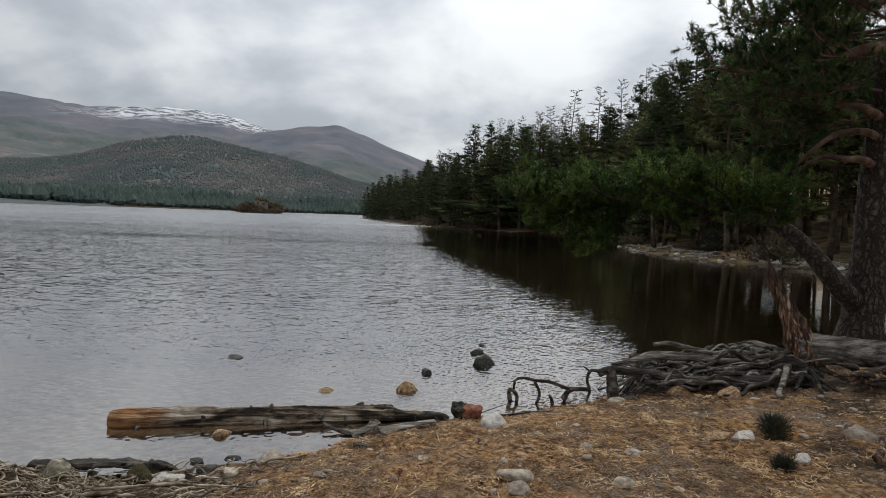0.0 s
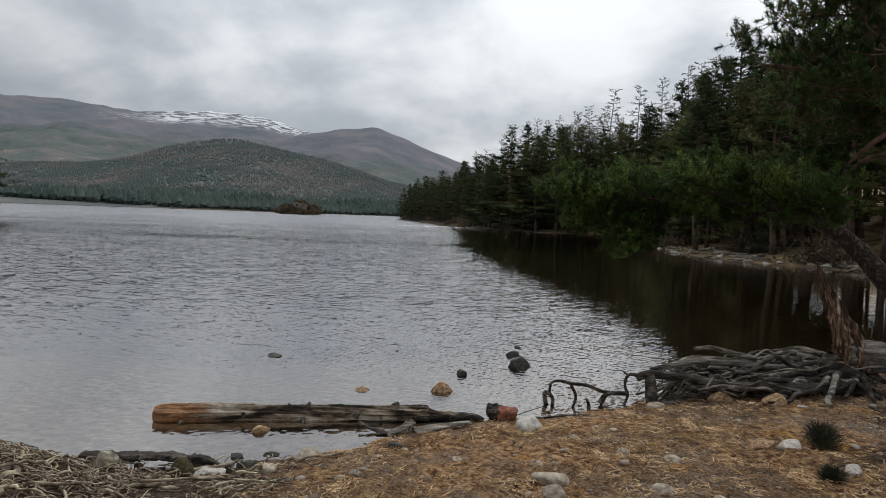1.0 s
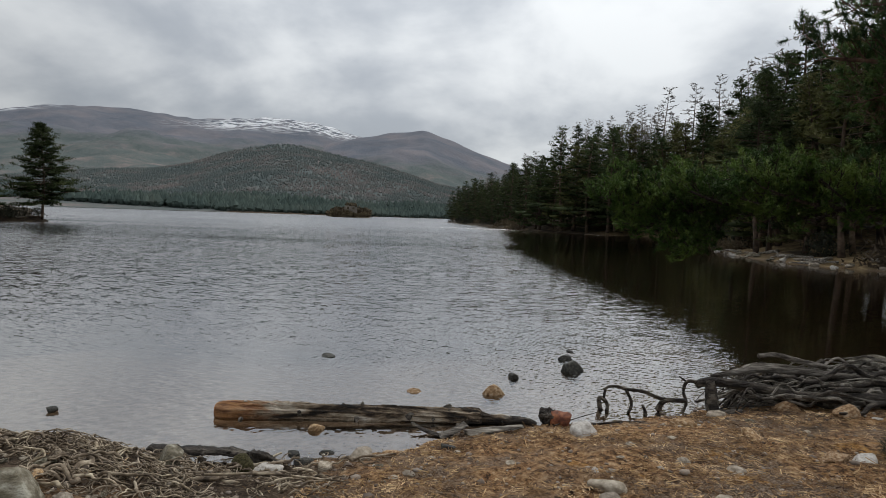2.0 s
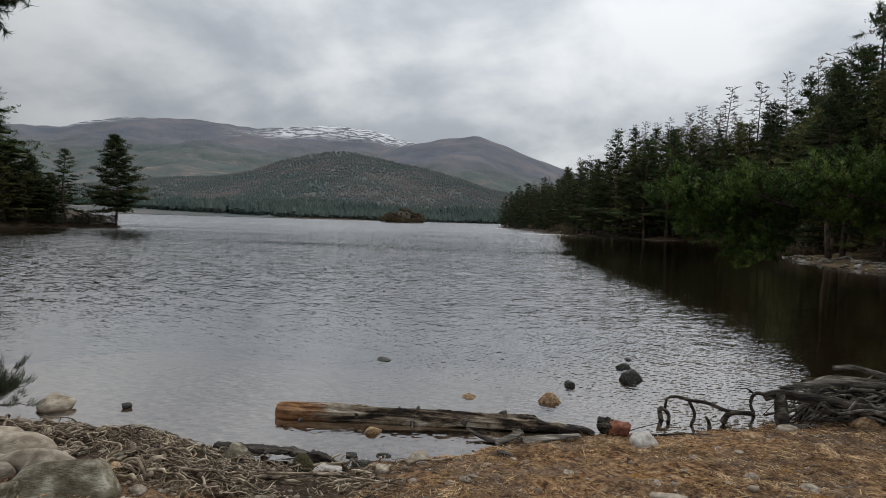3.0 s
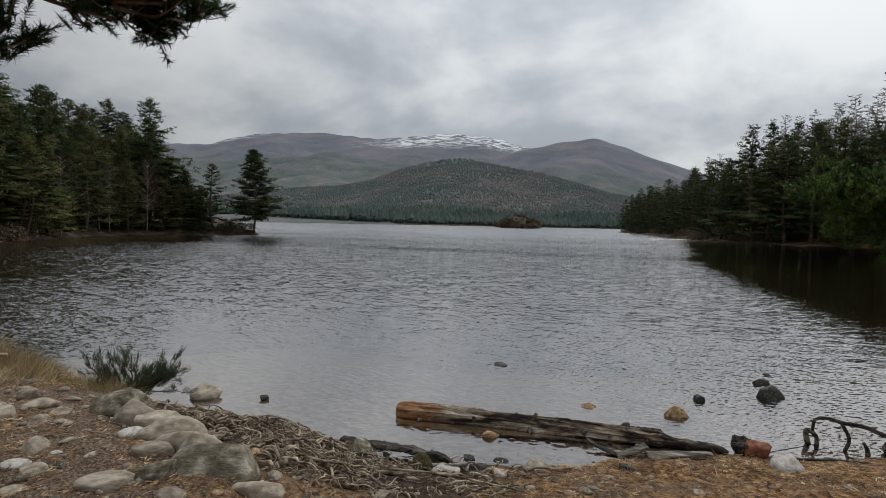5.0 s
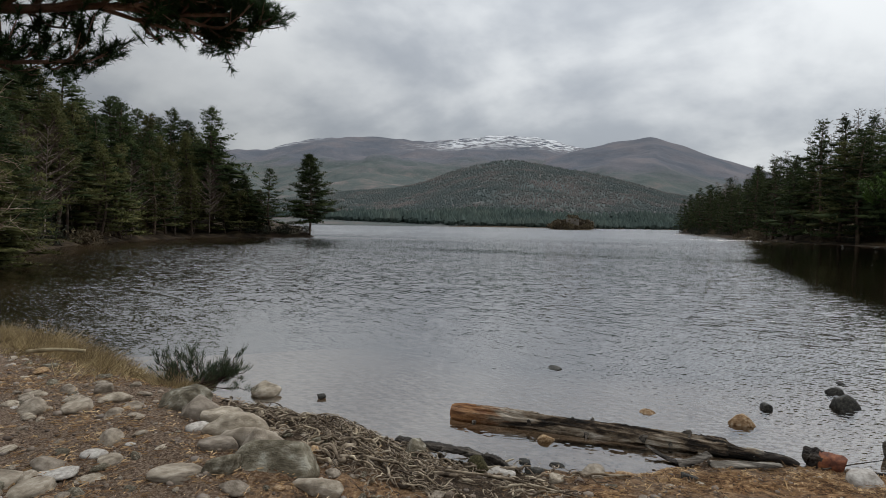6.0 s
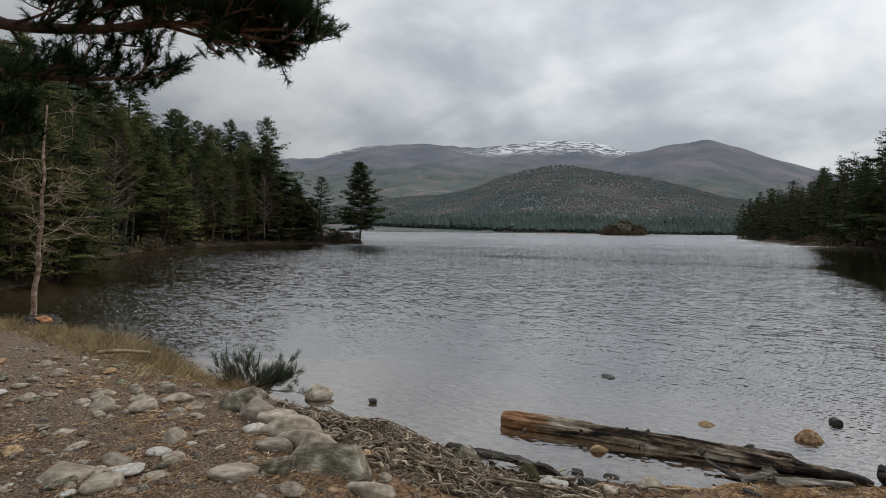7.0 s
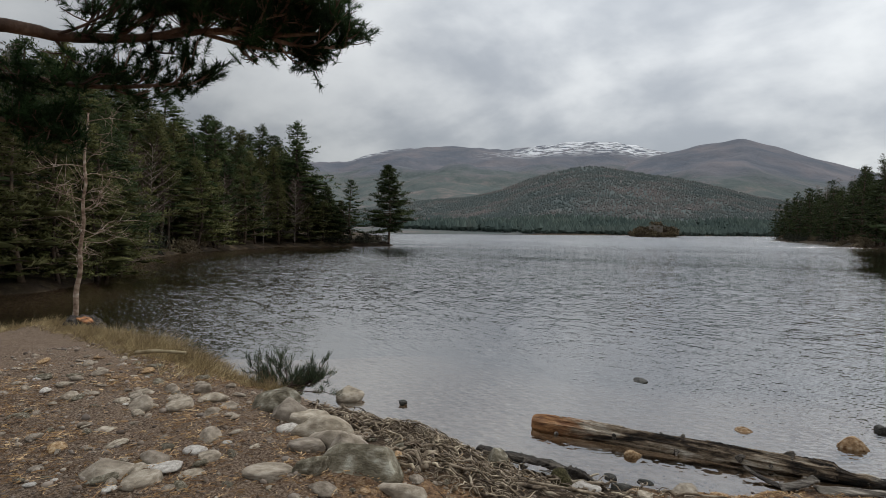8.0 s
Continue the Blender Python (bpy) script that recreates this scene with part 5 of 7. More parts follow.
def stone_mesh(seed, mat, sub=3, facets=8, lump=0.16):
    """A water-worn stone about one metre across: a ball with flattened sides and lumps."""
    rng = np.random.default_rng(seed)
    bm = bmesh.new()
    bmesh.ops.create_icosphere(bm, subdivisions=sub, radius=0.5)
    v = np.array([q.co[:] for q in bm.verts])
    f = np.array([[q.index for q in p.verts] for p in bm.faces])
    bm.free()
    for k in range(facets):
        n = unit(rng.normal(0, 1, 3))
        c = rng.uniform(0.24, 0.4)
        over = np.maximum(v @ n - c, 0)
        v = v - over[:, None] * n * 0.96
    for s, a in ((3.0, lump), (7.0, lump * 0.35), (15.0, lump * 0.12)):
        o = rng.uniform(0, 9)
        k = np.sin(v[:, 0] * s + 2 * np.sin(v[:, 1] * s + o)) * np.cos(v[:, 2] * s * 1.1 + 1.5 * np.sin(v[:, 0] * s - o))
        v = v * (1 + a * k[:, None] * 0.6)
    size = v.max(0) - v.min(0)
    v = (v - (v.max(0) + v.min(0)) / 2) / size
    b = Builder()
    b.add(v, f)
    return b.mesh("stone", mat)


STONES = {}


def boulder(name, x, y, wide, high, mat, label, turn=0.0, deep=0.85, sink=0.25, z=None, variant=0, tilt=0.0, group=""):
    key = (mat.name, variant)
    if key not in STONES:
        STONES[key] = stone_mesh(200 + 17 * len(STONES) + variant, mat, 3, 14, 0.05) if mat in (STONE_WET, STONE_WARM) else stone_mesh(200 + 17 * len(STONES) + variant, mat)
    ob = new(name, STONES[key])
    base = z_at(x, y) if z is None else z
    full = high / (1 - sink)
    ob.matrix_basis = pose(x, y, base + full * (0.5 - sink), tilt, 0, turn)
    ob.scale = (wide, wide * deep, full)
    return tagged(ob, label, "rock", group)


def bank_boulders():
    g = "boulders along the bank"
    L1, L2 = "rounded grey boulder with pale lichen on the bank", "smooth pale grey boulder half sunk in the bank"
    for k, (x, y, w, h, m, lab, turn) in enumerate((
        (-4.40, 3.30, 0.42, 0.26, STONE_MOSSY, L1, 20), (-4.12, 3.22, 0.36, 0.20, STONE, L2, -25), (-3.86, 3.24, 0.36, 0.14, STONE, L2, -10), (-3.52, 3.05, 0.46, 0.21, STONE, L2, 40), (-3.26, 2.95, 0.42, 0.23, STONE, L2, 15), (-3.06, 2.86, 0.28, 0.22, STONE, L2, 70),
        (-3.36, 2.75, 0.27, 0.12, STONE, L2, 0), (-2.80, 2.74, 0.50, 0.22, STONE_MOSSY, L1, 35), (-2.41, 2.69, 0.30, 0.14, STONE, L2, 10), (-3.00, 2.47, 0.22, 0.14, STONE_MOSSY, L1, 60), (-3.20, 2.29, 0.32, 0.08, STONE, L2, 30), (-4.62, 3.52, 0.30, 0.18, STONE_MOSSY, L1, 10))):
        boulder("boulder", x, y, w * 1.12, h * 0.76, m, lab, 18 + 0.4 * turn, 0.62, 0.40, variant=k % 4, group=g)
    g = "stones in the path"
    for k, (x, y, w, h) in enumerate(((-4.00, 1.96, 0.26, 0.11), (-4.02, 1.66, 0.36, 0.13), (-3.69, 1.71, 0.26, 0.10), (-4.19, 2.49, 0.26, 0.13), (-5.29, 2.52, 0.26, 0.16), (-5.79, 2.79, 0.24, 0.10), (-5.46, 3.22, 0.2, 0.12), (-5.72, 3.05, 0.2, 0.1), (-6.12, 2.45, 0.18, 0.05), (-4.93, 2.06, 0.16, 0.05),
                                      (-5.05, 2.75, 0.3, 0.1), (-4.7, 2.85, 0.24, 0.1), (-4.75, 3.05, 0.2, 0.08), (-5.1, 3.1, 0.28, 0.1), (-3.75, 2.2, 0.2, 0.07))):
        boulder("stone", x, y, w * 1.05, h * 0.62, STONE, "worn grey stone set in the trodden path", 47 * k, 0.75, 0.5, variant=k % 4, group=g)
    boulder("boulder", -5.02, 4.86, 0.38, 0.14, STONE, "brownish boulder standing in the shallows", 20, z=0.0, variant=1)
    boulder("stone", -4.34, 5.05, 0.12, 0.05, STONE_WET, "small dark wet stone in the shallows", 0, z=0.0)
    g = "stones on the beach"
    for k, (x, y, w, h, m, lab) in enumerate((
        (0.68, 3.70, 0.25, 0.09, STONE, "flat grey stone in the needle litter"), (0.68, 3.52, 0.2, 0.06, STONE, "flat grey stone in the needle litter"), (2.12, 5.03, 0.21, 0.10, STONE_WARM, "ochre stone in the sand"), (2.46, 4.43, 0.2, 0.07, STONE_WARM, "ochre stone in the sand"),
        (2.67, 4.46, 0.22, 0.09, STONE_PALE, "pale stone beside the heather"), (3.54, 4.34, 0.24, 0.11, STONE, "grey stone in the sand"), (3.29, 5.82, 0.22, 0.14, STONE_WARM, "ochre stone below the root plate"), (0.74, 5.20, 0.34, 0.11, STONE_PALE, "pale rounded stone at the waterline"),
        (-1.12, 4.47, 0.24, 0.10, STONE, "rounded stone at the waterline"), (-1.74, 4.06, 0.24, 0.08, STONE_PALE, "white quartz stone at the waterline"), (-0.88, 4.44, 0.16, 0.06, STONE_WARM, "brown stone at the waterline"), (-2.46, 3.94, 0.3, 0.14, STONE_MOSSY, "lichened boulder among the roots"),
        (2.92, 6.19, 0.3, 0.12, STONE_WARM, "brown stone under the root tangle"), (1.67, 4.17, 0.2, 0.05, STONE, "flat stone in the sand"), (-1.34, 4.16, 0.15, 0.05, STONE, "small stone at the waterline"), (1.37, 3.57, 0.18, 0.06, STONE, "grey stone in the sand"), (2.79, 3.92, 0.14, 0.06, STONE_PALE, "pale stone in the sand"),
        (1.75, 5.65, 0.26, 0.10, STONE_WARM, "reddish boulder at the waterline"), (2.15, 5.95, 0.22, 0.08, STONE, "grey stone at the waterline"), (1.35, 4.35, 0.15, 0.05, STONE, "small stone in the sand"), (-0.45, 4.75, 0.17, 0.05, STONE_WET, "wet stone at the waterline"), (-1.55, 4.3, 0.16, 0.06, STONE_WET, "dark wet stone at the waterline"))):
        boulder("stone", x, y, w, h * 0.85, m, lab, 61 * k, 0.75, 0.42, variant=k % 4, group=g)
    boulder("boulder", 5.13, 8.4, 0.7, 0.18, STONE_MOSSY, "grey boulder behind the root tangle", 10, z=0.12, variant=2)
    boulder("boulder", 6.85, 8.2, 0.22, 0.12, STONE_PALE, "pale stone beside the leaning pine", 40, z=0.15, variant=1)
    boulder("moss_hummock", -1.96, 4.08, 0.2, 0.13, MOSS, "brown mossy hummock at the waterline", 0, variant=0)


def lake_stones():
    g = "stones in the shallows"
    for k, (x, y, w, h, m, lab) in enumerate((
        (-0.09, 6.55, 0.29, 0.13, STONE_WARM, "ochre block of stone standing in the water"), (0.92, 7.74, 0.33, 0.17, STONE_WET, "dark mossy stone standing in the water"), (0.14, 7.25, 0.19, 0.08, STONE_WET, "dark wet stone in the water"), (-2.48, 7.82, 0.30, 0.035, STONE_WET, "flat dark stone just above the water"),
        (-1.02, 6.42, 0.19, 0.05, STONE_WARM, "ochre stone just above the water"), (0.90, 8.40, 0.21, 0.08, STONE_WET, "dark wet stone in the water"), (-1.71, 5.10, 0.17, 0.07, STONE_WARM, "pinkish stone beside the floating log"), (1.04, 8.95, 0.17, 0.03, STONE_WET, "flat stone awash in the water"),
        (-1.70, 4.50, 0.14, 0.035, STONE_WET, "dark broken stone in the shallows"), (-1.45, 4.58, 0.13, 0.03, STONE_WET, "dark broken stone in the shallows"))):
        boulder("stone", x, y, w, h * 0.85, m, lab, 40 * k + 10, 0.7, 0.55, z=0.0, variant=k % 4, group=g)


def far_beach():
    """Stones and grey drift logs along the beach below the pines across the bay."""
    rng = np.random.default_rng(64)
    line = curve([(23.0, 25.2), (20.8, 26.9), (19.4, 29.4), (16.8, 33.3), (15.5, 40), (17.4, 49.6)], 200)
    kinds = [stone_mesh(320 + k, (STONE, STONE_MOSSY, STONE_PALE)[k], 2, 6) for k in range(3)]
    for k in range(120):
        p = line[int(200 * rng.uniform(0, 1) ** 1.2)]
        x, y = p[0] + rng.uniform(-0.2, 1.6), p[1] + rng.uniform(-0.2, 0.8)
        s = rng.uniform(0.15, 0.6)
        ob = new("shore_stone", kinds[int(rng.choice(3, p=[0.5, 0.35, 0.15]))])
        ob.matrix_basis = pose(x, y, max(z_at(x, y), 0) + s * 0.08, rng.normal(0, 5), rng.normal(0, 5), rng.uniform(0, 360))
        ob.scale = (s, s * rng.uniform(0.5, 0.9), s * rng.uniform(0.3, 0.6))
        tagged(ob, "grey stone on the beach across the bay", "stone", "stones of the far beach")
    for k in range(26):
        p = line[int(190 * rng.uniform(0, 1))]
        x, y = p[0] + rng.uniform(0.0, 2.2), p[1] + rng.uniform(-0.2, 0.8)
        an, ln = rng.normal(2.1, 0.6), rng.uniform(0.6, 2.4)
        pts = np.array([(x + math.cos(an) * q * ln, y + math.sin(an) * q * ln, 0) for q in np.linspace(-0.5, 0.5, 6)]) + rng.normal(0, 0.06, (6, 3))
        pts[:, 2] = np.maximum(land(pts[:, 0], pts[:, 1]), 0) + rng.uniform(0.05, 0.12, 6)
        b = Builder()
        tube(b, curve(pts, 12), np.linspace(rng.uniform(0.06, 0.14), 0.03, 12), 7, True, 0.15, rng)
        tagged(new("drift_branch", b.mesh("drift_branch", DRIFT)), "bleached drift branch on the beach across the bay", "driftwood", "drift branches of the far beach")


bank_boulders()
lake_stones()
far_beach()


def cobbles():
    """Loose stones strewn over the path and the beach, each its own thing."""
    rng = np.random.default_rng(61)
    kinds = [stone_mesh(300 + k, (STONE, STONE, STONE_WARM, STONE_PALE, STONE_MOSSY)[k], 2, 6) for k in range(5)]
    n = 0
    for k in range(4000):
        if n >= 290:
            break
        left = rng.uniform() < 0.7
        x, y = (rng.uniform(-8.0, -1.7), rng.uniform(1.2, 4.0)) if left else (rng.uniform(-2.4, 4.8), rng.uniform(3.2, 6.5))
        d = float(shore(np.array([x]), np.array([y]))[0])
        if d < 0.05 or (not left and d > 0.5 and rng.uniform() > 0.35) or (left and d < 0.8):
            continue
        s = rng.choice([rng.uniform(0.05, 0.1), rng.uniform(0.08, 0.2)]) if left else rng.uniform(0.035, 0.10)
        ob = new("cobble", kinds[int(rng.choice(5, p=[0.4, 0.2, 0.14, 0.1, 0.16]))])
        h = s * rng.uniform(0.26, 0.46)
        ob.matrix_basis = pose(x, y, z_at(x, y) + h * 0.18, rng.normal(0, 6), rng.normal(0, 6), rng.uniform(0, 360))
        ob.scale = (s, s * rng.uniform(0.6, 0.95), h)
        tagged(ob, "small weathered stone lying on the shore", "stone", "loose stones of the shore")
        n += 1


cobbles()


def scatter():
    """Gravel, needle litter and dry grass: what nobody could count."""
    rng = np.random.default_rng(62)
    # gravel
    n = 9000
    x, y = np.concatenate([rng.uniform(-9, -1, n // 2), rng.uniform(-3, 5.5, n // 2)]), np.concatenate([rng.uniform(0.8, 4.4, n // 2), rng.uniform(3.0, 7.5, n // 2)])
    d = shore(x, y)
    keep = (d > -0.5) & (rng.uniform(0, 1, n) < 0.35 + 0.65 * np.exp(-np.abs(d) / 0.25) + 0.35 * (x < -2.5))
    x, y = x[keep], y[keep]
    n = len(x)
    s = rng.uniform(0.006, 0.024, n) * (1 + 1.0 * (rng.uniform(0, 1, n) < 0.10))
    bm = bmesh.new()
    bmesh.ops.create_icosphere(bm, subdivisions=1, radius=1.0)
    v0 = np.array([q.co[:] for q in bm.verts]); f0 = np.array([[q.index for q in p.verts] for p in bm.faces])
    bm.free()
    a = rng.uniform(0, 6.3, n)
    sh = v0[None] * rng.uniform(0.7, 1.2, (n, len(v0), 1)) * np.stack([s, s * rng.uniform(0.6, 1, n), s * rng.uniform(0.35, 0.7, n)], -1)[:, None, :]
    vx = sh[..., 0] * np.cos(a)[:, None] - sh[..., 1] * np.sin(a)[:, None]
    vy = sh[..., 0] * np.sin(a)[:, None] + sh[..., 1] * np.cos(a)[:, None]
    v = np.stack([vx + x[:, None], vy + y[:, None], sh[..., 2] + (land(x, y) + s * 0.15)[:, None]], -1)
    b = Builder()
    b.add(v.reshape(-1, 3), (f0[None] + (np.arange(n) * len(v0))[:, None, None]).reshape(-1, 3))
    tagged(new("gravel", b.mesh("gravel", PEBBLE)), "loose mixed gravel on the shore", "gravel", kind="stuff")
    # litter
    n = 129000
    x, y = np.concatenate([rng.uniform(-2.8, 5.5, 2 * n // 3), rng.uniform(-8, -2, n // 3)]), np.concatenate([rng.uniform(3.0, 8, 2 * n // 3), rng.uniform(1, 4.3, n // 3)])
    d = shore(x, y)
    keep = (d > 0.02) & (rng.uniform(0, 1, n) < np.clip(0.45 + 0.8 * wobble(x, y, 2.3, 8.0), 0.12, 1) * np.where((x < -1.3) & (y > 3.1) & (x > -4.4), 0.10, np.where(x < -2.2, 0.45, 1)))
    x, y = x[keep], y[keep]
    n = len(x)
    ln, a = rng.uniform(0.014, 0.05, n) * (1 + 2.0 * (rng.uniform(0, 1, n) < 0.05)), rng.uniform(0, 6.3, n)
    wd = rng.uniform(0.0016, 0.0042, n)
    z = land(x, y) + 0.004 + rng.uniform(0, 0.014, n)
    dirv = np.stack([np.cos(a), np.sin(a), rng.normal(0, 0.18, n)], -1) * (ln / 2)[:, None]
    sid = np.stack([-np.sin(a), np.cos(a), 0 * a], -1) * wd[:, None]
    c = np.stack([x, y, z], -1)
    up = np.stack([0 * a, 0 * a, wd * 1.3], -1)
    v = np.stack([c - dirv - sid, c - dirv + sid, c + dirv + sid, c + dirv - sid, c - dirv + up, c + dirv + up], 1)
    f = np.array([(0, 4, 5), (0, 5, 3), (1, 2, 5), (1, 5, 4)])
    b = Builder()
    b.add(v.reshape(-1, 3), (f[None] + (np.arange(n) * 6)[:, None, None]).reshape(-1, 3))
    tagged(new("needle_litter", b.mesh("needle_litter", LITTER, False)), "dead pine needles, bark chips and twigs on the beach", "litter", kind="stuff")
    # dry grass on the bank towards the birch
    b = Builder()
    n = 70000
    x, y = rng.uniform(-14.5, -5.4, n), rng.uniform(3.0, 5.4, n)
    d = shore(x, y)
    keep = (d > 0.0) & (rng.uniform(0, 1, n) < np.clip(1.5 - d / 0.8, 0.0, 1) * np.clip(0.7 + 0.7 * wobble(x, y, 2.0, 3.3), 0.15, 1) * smooth(-x, 5.4, 7.5))
    x, y = x[keep], y[keep]
    n = len(x)
    dr = unit(np.stack([rng.normal(0.2, 0.6, n), rng.normal(0.35, 0.6, n), rng.uniform(0.15, 0.8, n)], -1))
    blades(b, np.stack([x, y, land(x, y) - 0.01], -1), dr, rng.uniform(0.08, 0.24, n), 0.012, rng)
    tagged(new("dry_grass", b.mesh("dry_grass", GRASS_DRY, False)), "dry yellow winter grass on the bank edge", "grass", kind="stuff")


scatter()

# ---------------------------------------------------------------- driftwood, roots and stumps


def log_material():
    """Weathered log: long dark cracks between grey and brown fibres, bare orange wood towards the sawn end."""
    m = material("rotting_log_wood", [(0.30, (0.012, 0.010, 0.008)), (0.41, (0.06, 0.042, 0.028)), (0.49, (0.22, 0.165, 0.112)), (0.58, (0.36, 0.295, 0.22)), (0.74, (0.60, 0.545, 0.465))], 5, 11, 0.85, 1.0, 13, 0.05, (0.42, 2.2, 2.2), 0.5, 38, distort=0.4)
    nt = m.node_tree
    N, L = nt.nodes.new, nt.links.new
    bsdf = nt.nodes["Principled BSDF"]
    co = N("ShaderNodeTexCoord")
    sep = N("ShaderNodeSeparateXYZ"); L(co.outputs["Object"], sep.inputs[0])
    mp = N("ShaderNodeMapping"); mp.inputs["Scale"].default_value = (0.7, 2.5, 2.5)
    L(co.outputs["Object"], mp.inputs[0])
    n = N("ShaderNodeTexNoise"); n.inputs["Scale"].default_value, n.inputs["Detail"].default_value = 6, 6
    L(mp.outputs[0], n.inputs["Vector"])
    reach = N("ShaderNodeMath"); reach.operation = "MULTIPLY_ADD"; reach.inputs[1].default_value = 1.5
    L(n.outputs[0], reach.inputs[0]); L(sep.outputs[0], reach.inputs[2])
    bare = N("ShaderNodeMapRange"); bare.interpolation_type = "SMOOTHSTEP"
    for key, v in (("From Min", -1.74), ("From Max", -1.44), ("To Min", 0.85), ("To Max", 0.0)):
        bare.inputs[key].default_value = v
    L(reach.outputs[0], bare.inputs["Value"])
    warm = N("ShaderNodeValToRGB")
    e = warm.color_ramp.elements
    e[0].position, e[0].color = 0.38, (0.13, 0.045, 0.018, 1)
    e[1].position, e[1].color = 0.62, (0.50, 0.25, 0.10, 1)
    L(n.outputs[0], warm.inputs[0])
    old = bsdf.inputs["Base Color"].links[0].from_socket
    mix = N("ShaderNodeMix"); mix.data_type = "RGBA"
    L(bare.outputs[0], mix.inputs[0]); L(old, mix.inputs[6]); L(warm.outputs[0], mix.inputs[7]); L(mix.outputs[2], bsdf.inputs["Base Color"])
    return m


def floating_log():
    """The long weathered trunk lying in the shallows, sawn at one end and rotted thin at the other."""
    rng = np.random.default_rng(71)
    log = holder("log", (0, 0, 0), "long weathered log in the shallows with a sawn orange end", "log")
    n, sides = 190, 44
    p = curve([(-2.77, 5.26, 0.05), (-2.0, 5.37, 0.05), (-1.2, 5.48, 0.045), (-0.55, 5.55, 0.04), (-0.1, 5.59, 0.035), (0.14, 5.60, 0.03)], n)
    t = np.linspace(0, 1, n)
    r = np.interp(t, [0, 0.012, 0.03, 0.12, 0.16, 0.3, 0.5, 0.68, 0.735, 0.75, 0.80, 0.9, 1], [0.078, 0.088, 0.092, 0.088, 0.081, 0.083, 0.084, 0.088, 0.09, 0.066, 0.058, 0.045, 0.028])
    a = np.linspace(0, 2 * np.pi, sides, endpoint=False)
    T, A = np.meshgrid(t, a, indexing="ij")
    # split fibres: ridges that run along the log and wander a little, broken off in steps
    rib = np.zeros_like(T)
    for k, amp in ((4, 0.06), (7, 0.065), (12, 0.05), (19, 0.035)):
        rib += amp * np.sin(k * A + rng.uniform(0, 6.3) + 1.6 * np.sin(T * rng.uniform(4, 11) + rng.uniform(0, 6.3)))
    flake = np.zeros_like(T)
    for k in range(46):
        t0, ln, a0, w = rng.uniform(0.06, 0.95), rng.uniform(0.02, 0.12), rng.uniform(0, 6.3), rng.uniform(0.12, 0.45)
        da = np.abs((A - a0 + np.pi) % (2 * np.pi) - np.pi)
        flake += rng.choice([-0.10, -0.06, 0.05, 0.07]) * ((T > t0) & (T < t0 + ln) & (da < w))
    rib += flake * (T > 0.05) + 0.02 * rng.normal(0, 1, T.shape) * (T > 0.03)
    # the rotted hollow before the thin end
    hollow = -0.45 * np.exp(-((T - 0.80) / 0.045) ** 2) * np.clip(np.cos(A - 1.9), 0, 1)
    R = r[:, None] * (1 + rib * np.interp(T, [0, 0.05, 0.15], [0.35, 0.6, 1.0]) + hollow)
    d = unit(np.gradient(p, axis=0))
    u = unit(np.cross(d, [0, 0, 1.0]))
    w = np.cross(u, d)
    v = p[:, None, :] + R[..., None] * (np.cos(A)[..., None] * u[:, None, :] + np.sin(A)[..., None] * w[:, None, :])
    b = Builder()
    b.add(np.concatenate([v.reshape(-1, 3), p[:1], p[-1:]]), np.concatenate([grid_tris(n, sides, True), [((k + 1) % sides, k, n * sides) for k in range(sides)], [((n - 1) * sides + k, (n - 1) * sides + (k + 1) % sides, n * sides + 1) for k in range(sides)]]))
    part("trunk", b.mesh("log_trunk", log_material(), False), log, "cracked grey and brown wood, orange near the sawn end")
    b = Builder()
    e = p[0] - d[0] * 0.004
    tube(b, [e - d[0] * 0.006, e + d[0] * 0.012], [0.070, 0.076], 30, True, 0.02, rng)
    part("sawn_end", b.mesh("sawn_end", WOOD_ORANGE), log, "bare orange wood of the sawn end")
    b = Builder()
    tube(b, curve([(0.02, 5.59, 0.03), (0.14, 5.6, 0.035), (0.26, 5.6, 0.03), (0.34, 5.58, 0.01)], 8), [0.04, 0.038, 0.036, 0.035, 0.034, 0.03, 0.026, 0.02], 12, True, 0.12, rng)
    part("tail", b.mesh("log_tail", DRIFT_DARK, False), log)
    # raised splinters and branch stubs
    for x, y, z, dx, dy, dz, rad in ((-1.38, 5.46, 0.12, 0.02, -0.01, 0.05, 0.018), (-1.54, 5.43, 0.115, -0.02, 0.0, 0.035, 0.014), (-0.56, 5.55, 0.11, 0.06, 0.0, 0.05, 0.034), (-0.62, 5.54, 0.11, 0.12, 0.01, 0.015, 0.022), (-2.5, 5.30, 0.12, -0.01, 0.0, 0.03, 0.024), (-2.28, 5.31, 0.12, 0.03, 0.0, 0.01, 0.02),
                                     (-1.95, 5.31, 0.08, 0.0, -0.04, 0.01, 0.016), (-0.9, 5.42, 0.08, 0.05, -0.03, 0.02, 0.022), (-0.66, 5.47, 0.06, 0.0, -0.05, -0.03, 0.016), (-1.4, 5.37, 0.05, 0.01, -0.05, -0.05, 0.018), (-2.5, 5.2, 0.03, 0.0, -0.05, -0.03, 0.016), (0.0, 5.58, 0.06, 0.1, 0.0, 0.0, 0.022)):
        b = Builder()
        tube(b, [(x, y, z - 0.03), (x + dx * 0.5, y + dy * 0.5, z + dz * 0.5), (x + dx, y + dy, z + dz)], [rad * 1.6, rad, rad * 0.4], 9, True, 0.22, rng)
        part("knot", b.mesh("knot", DRIFT, False), log)


floating_log()


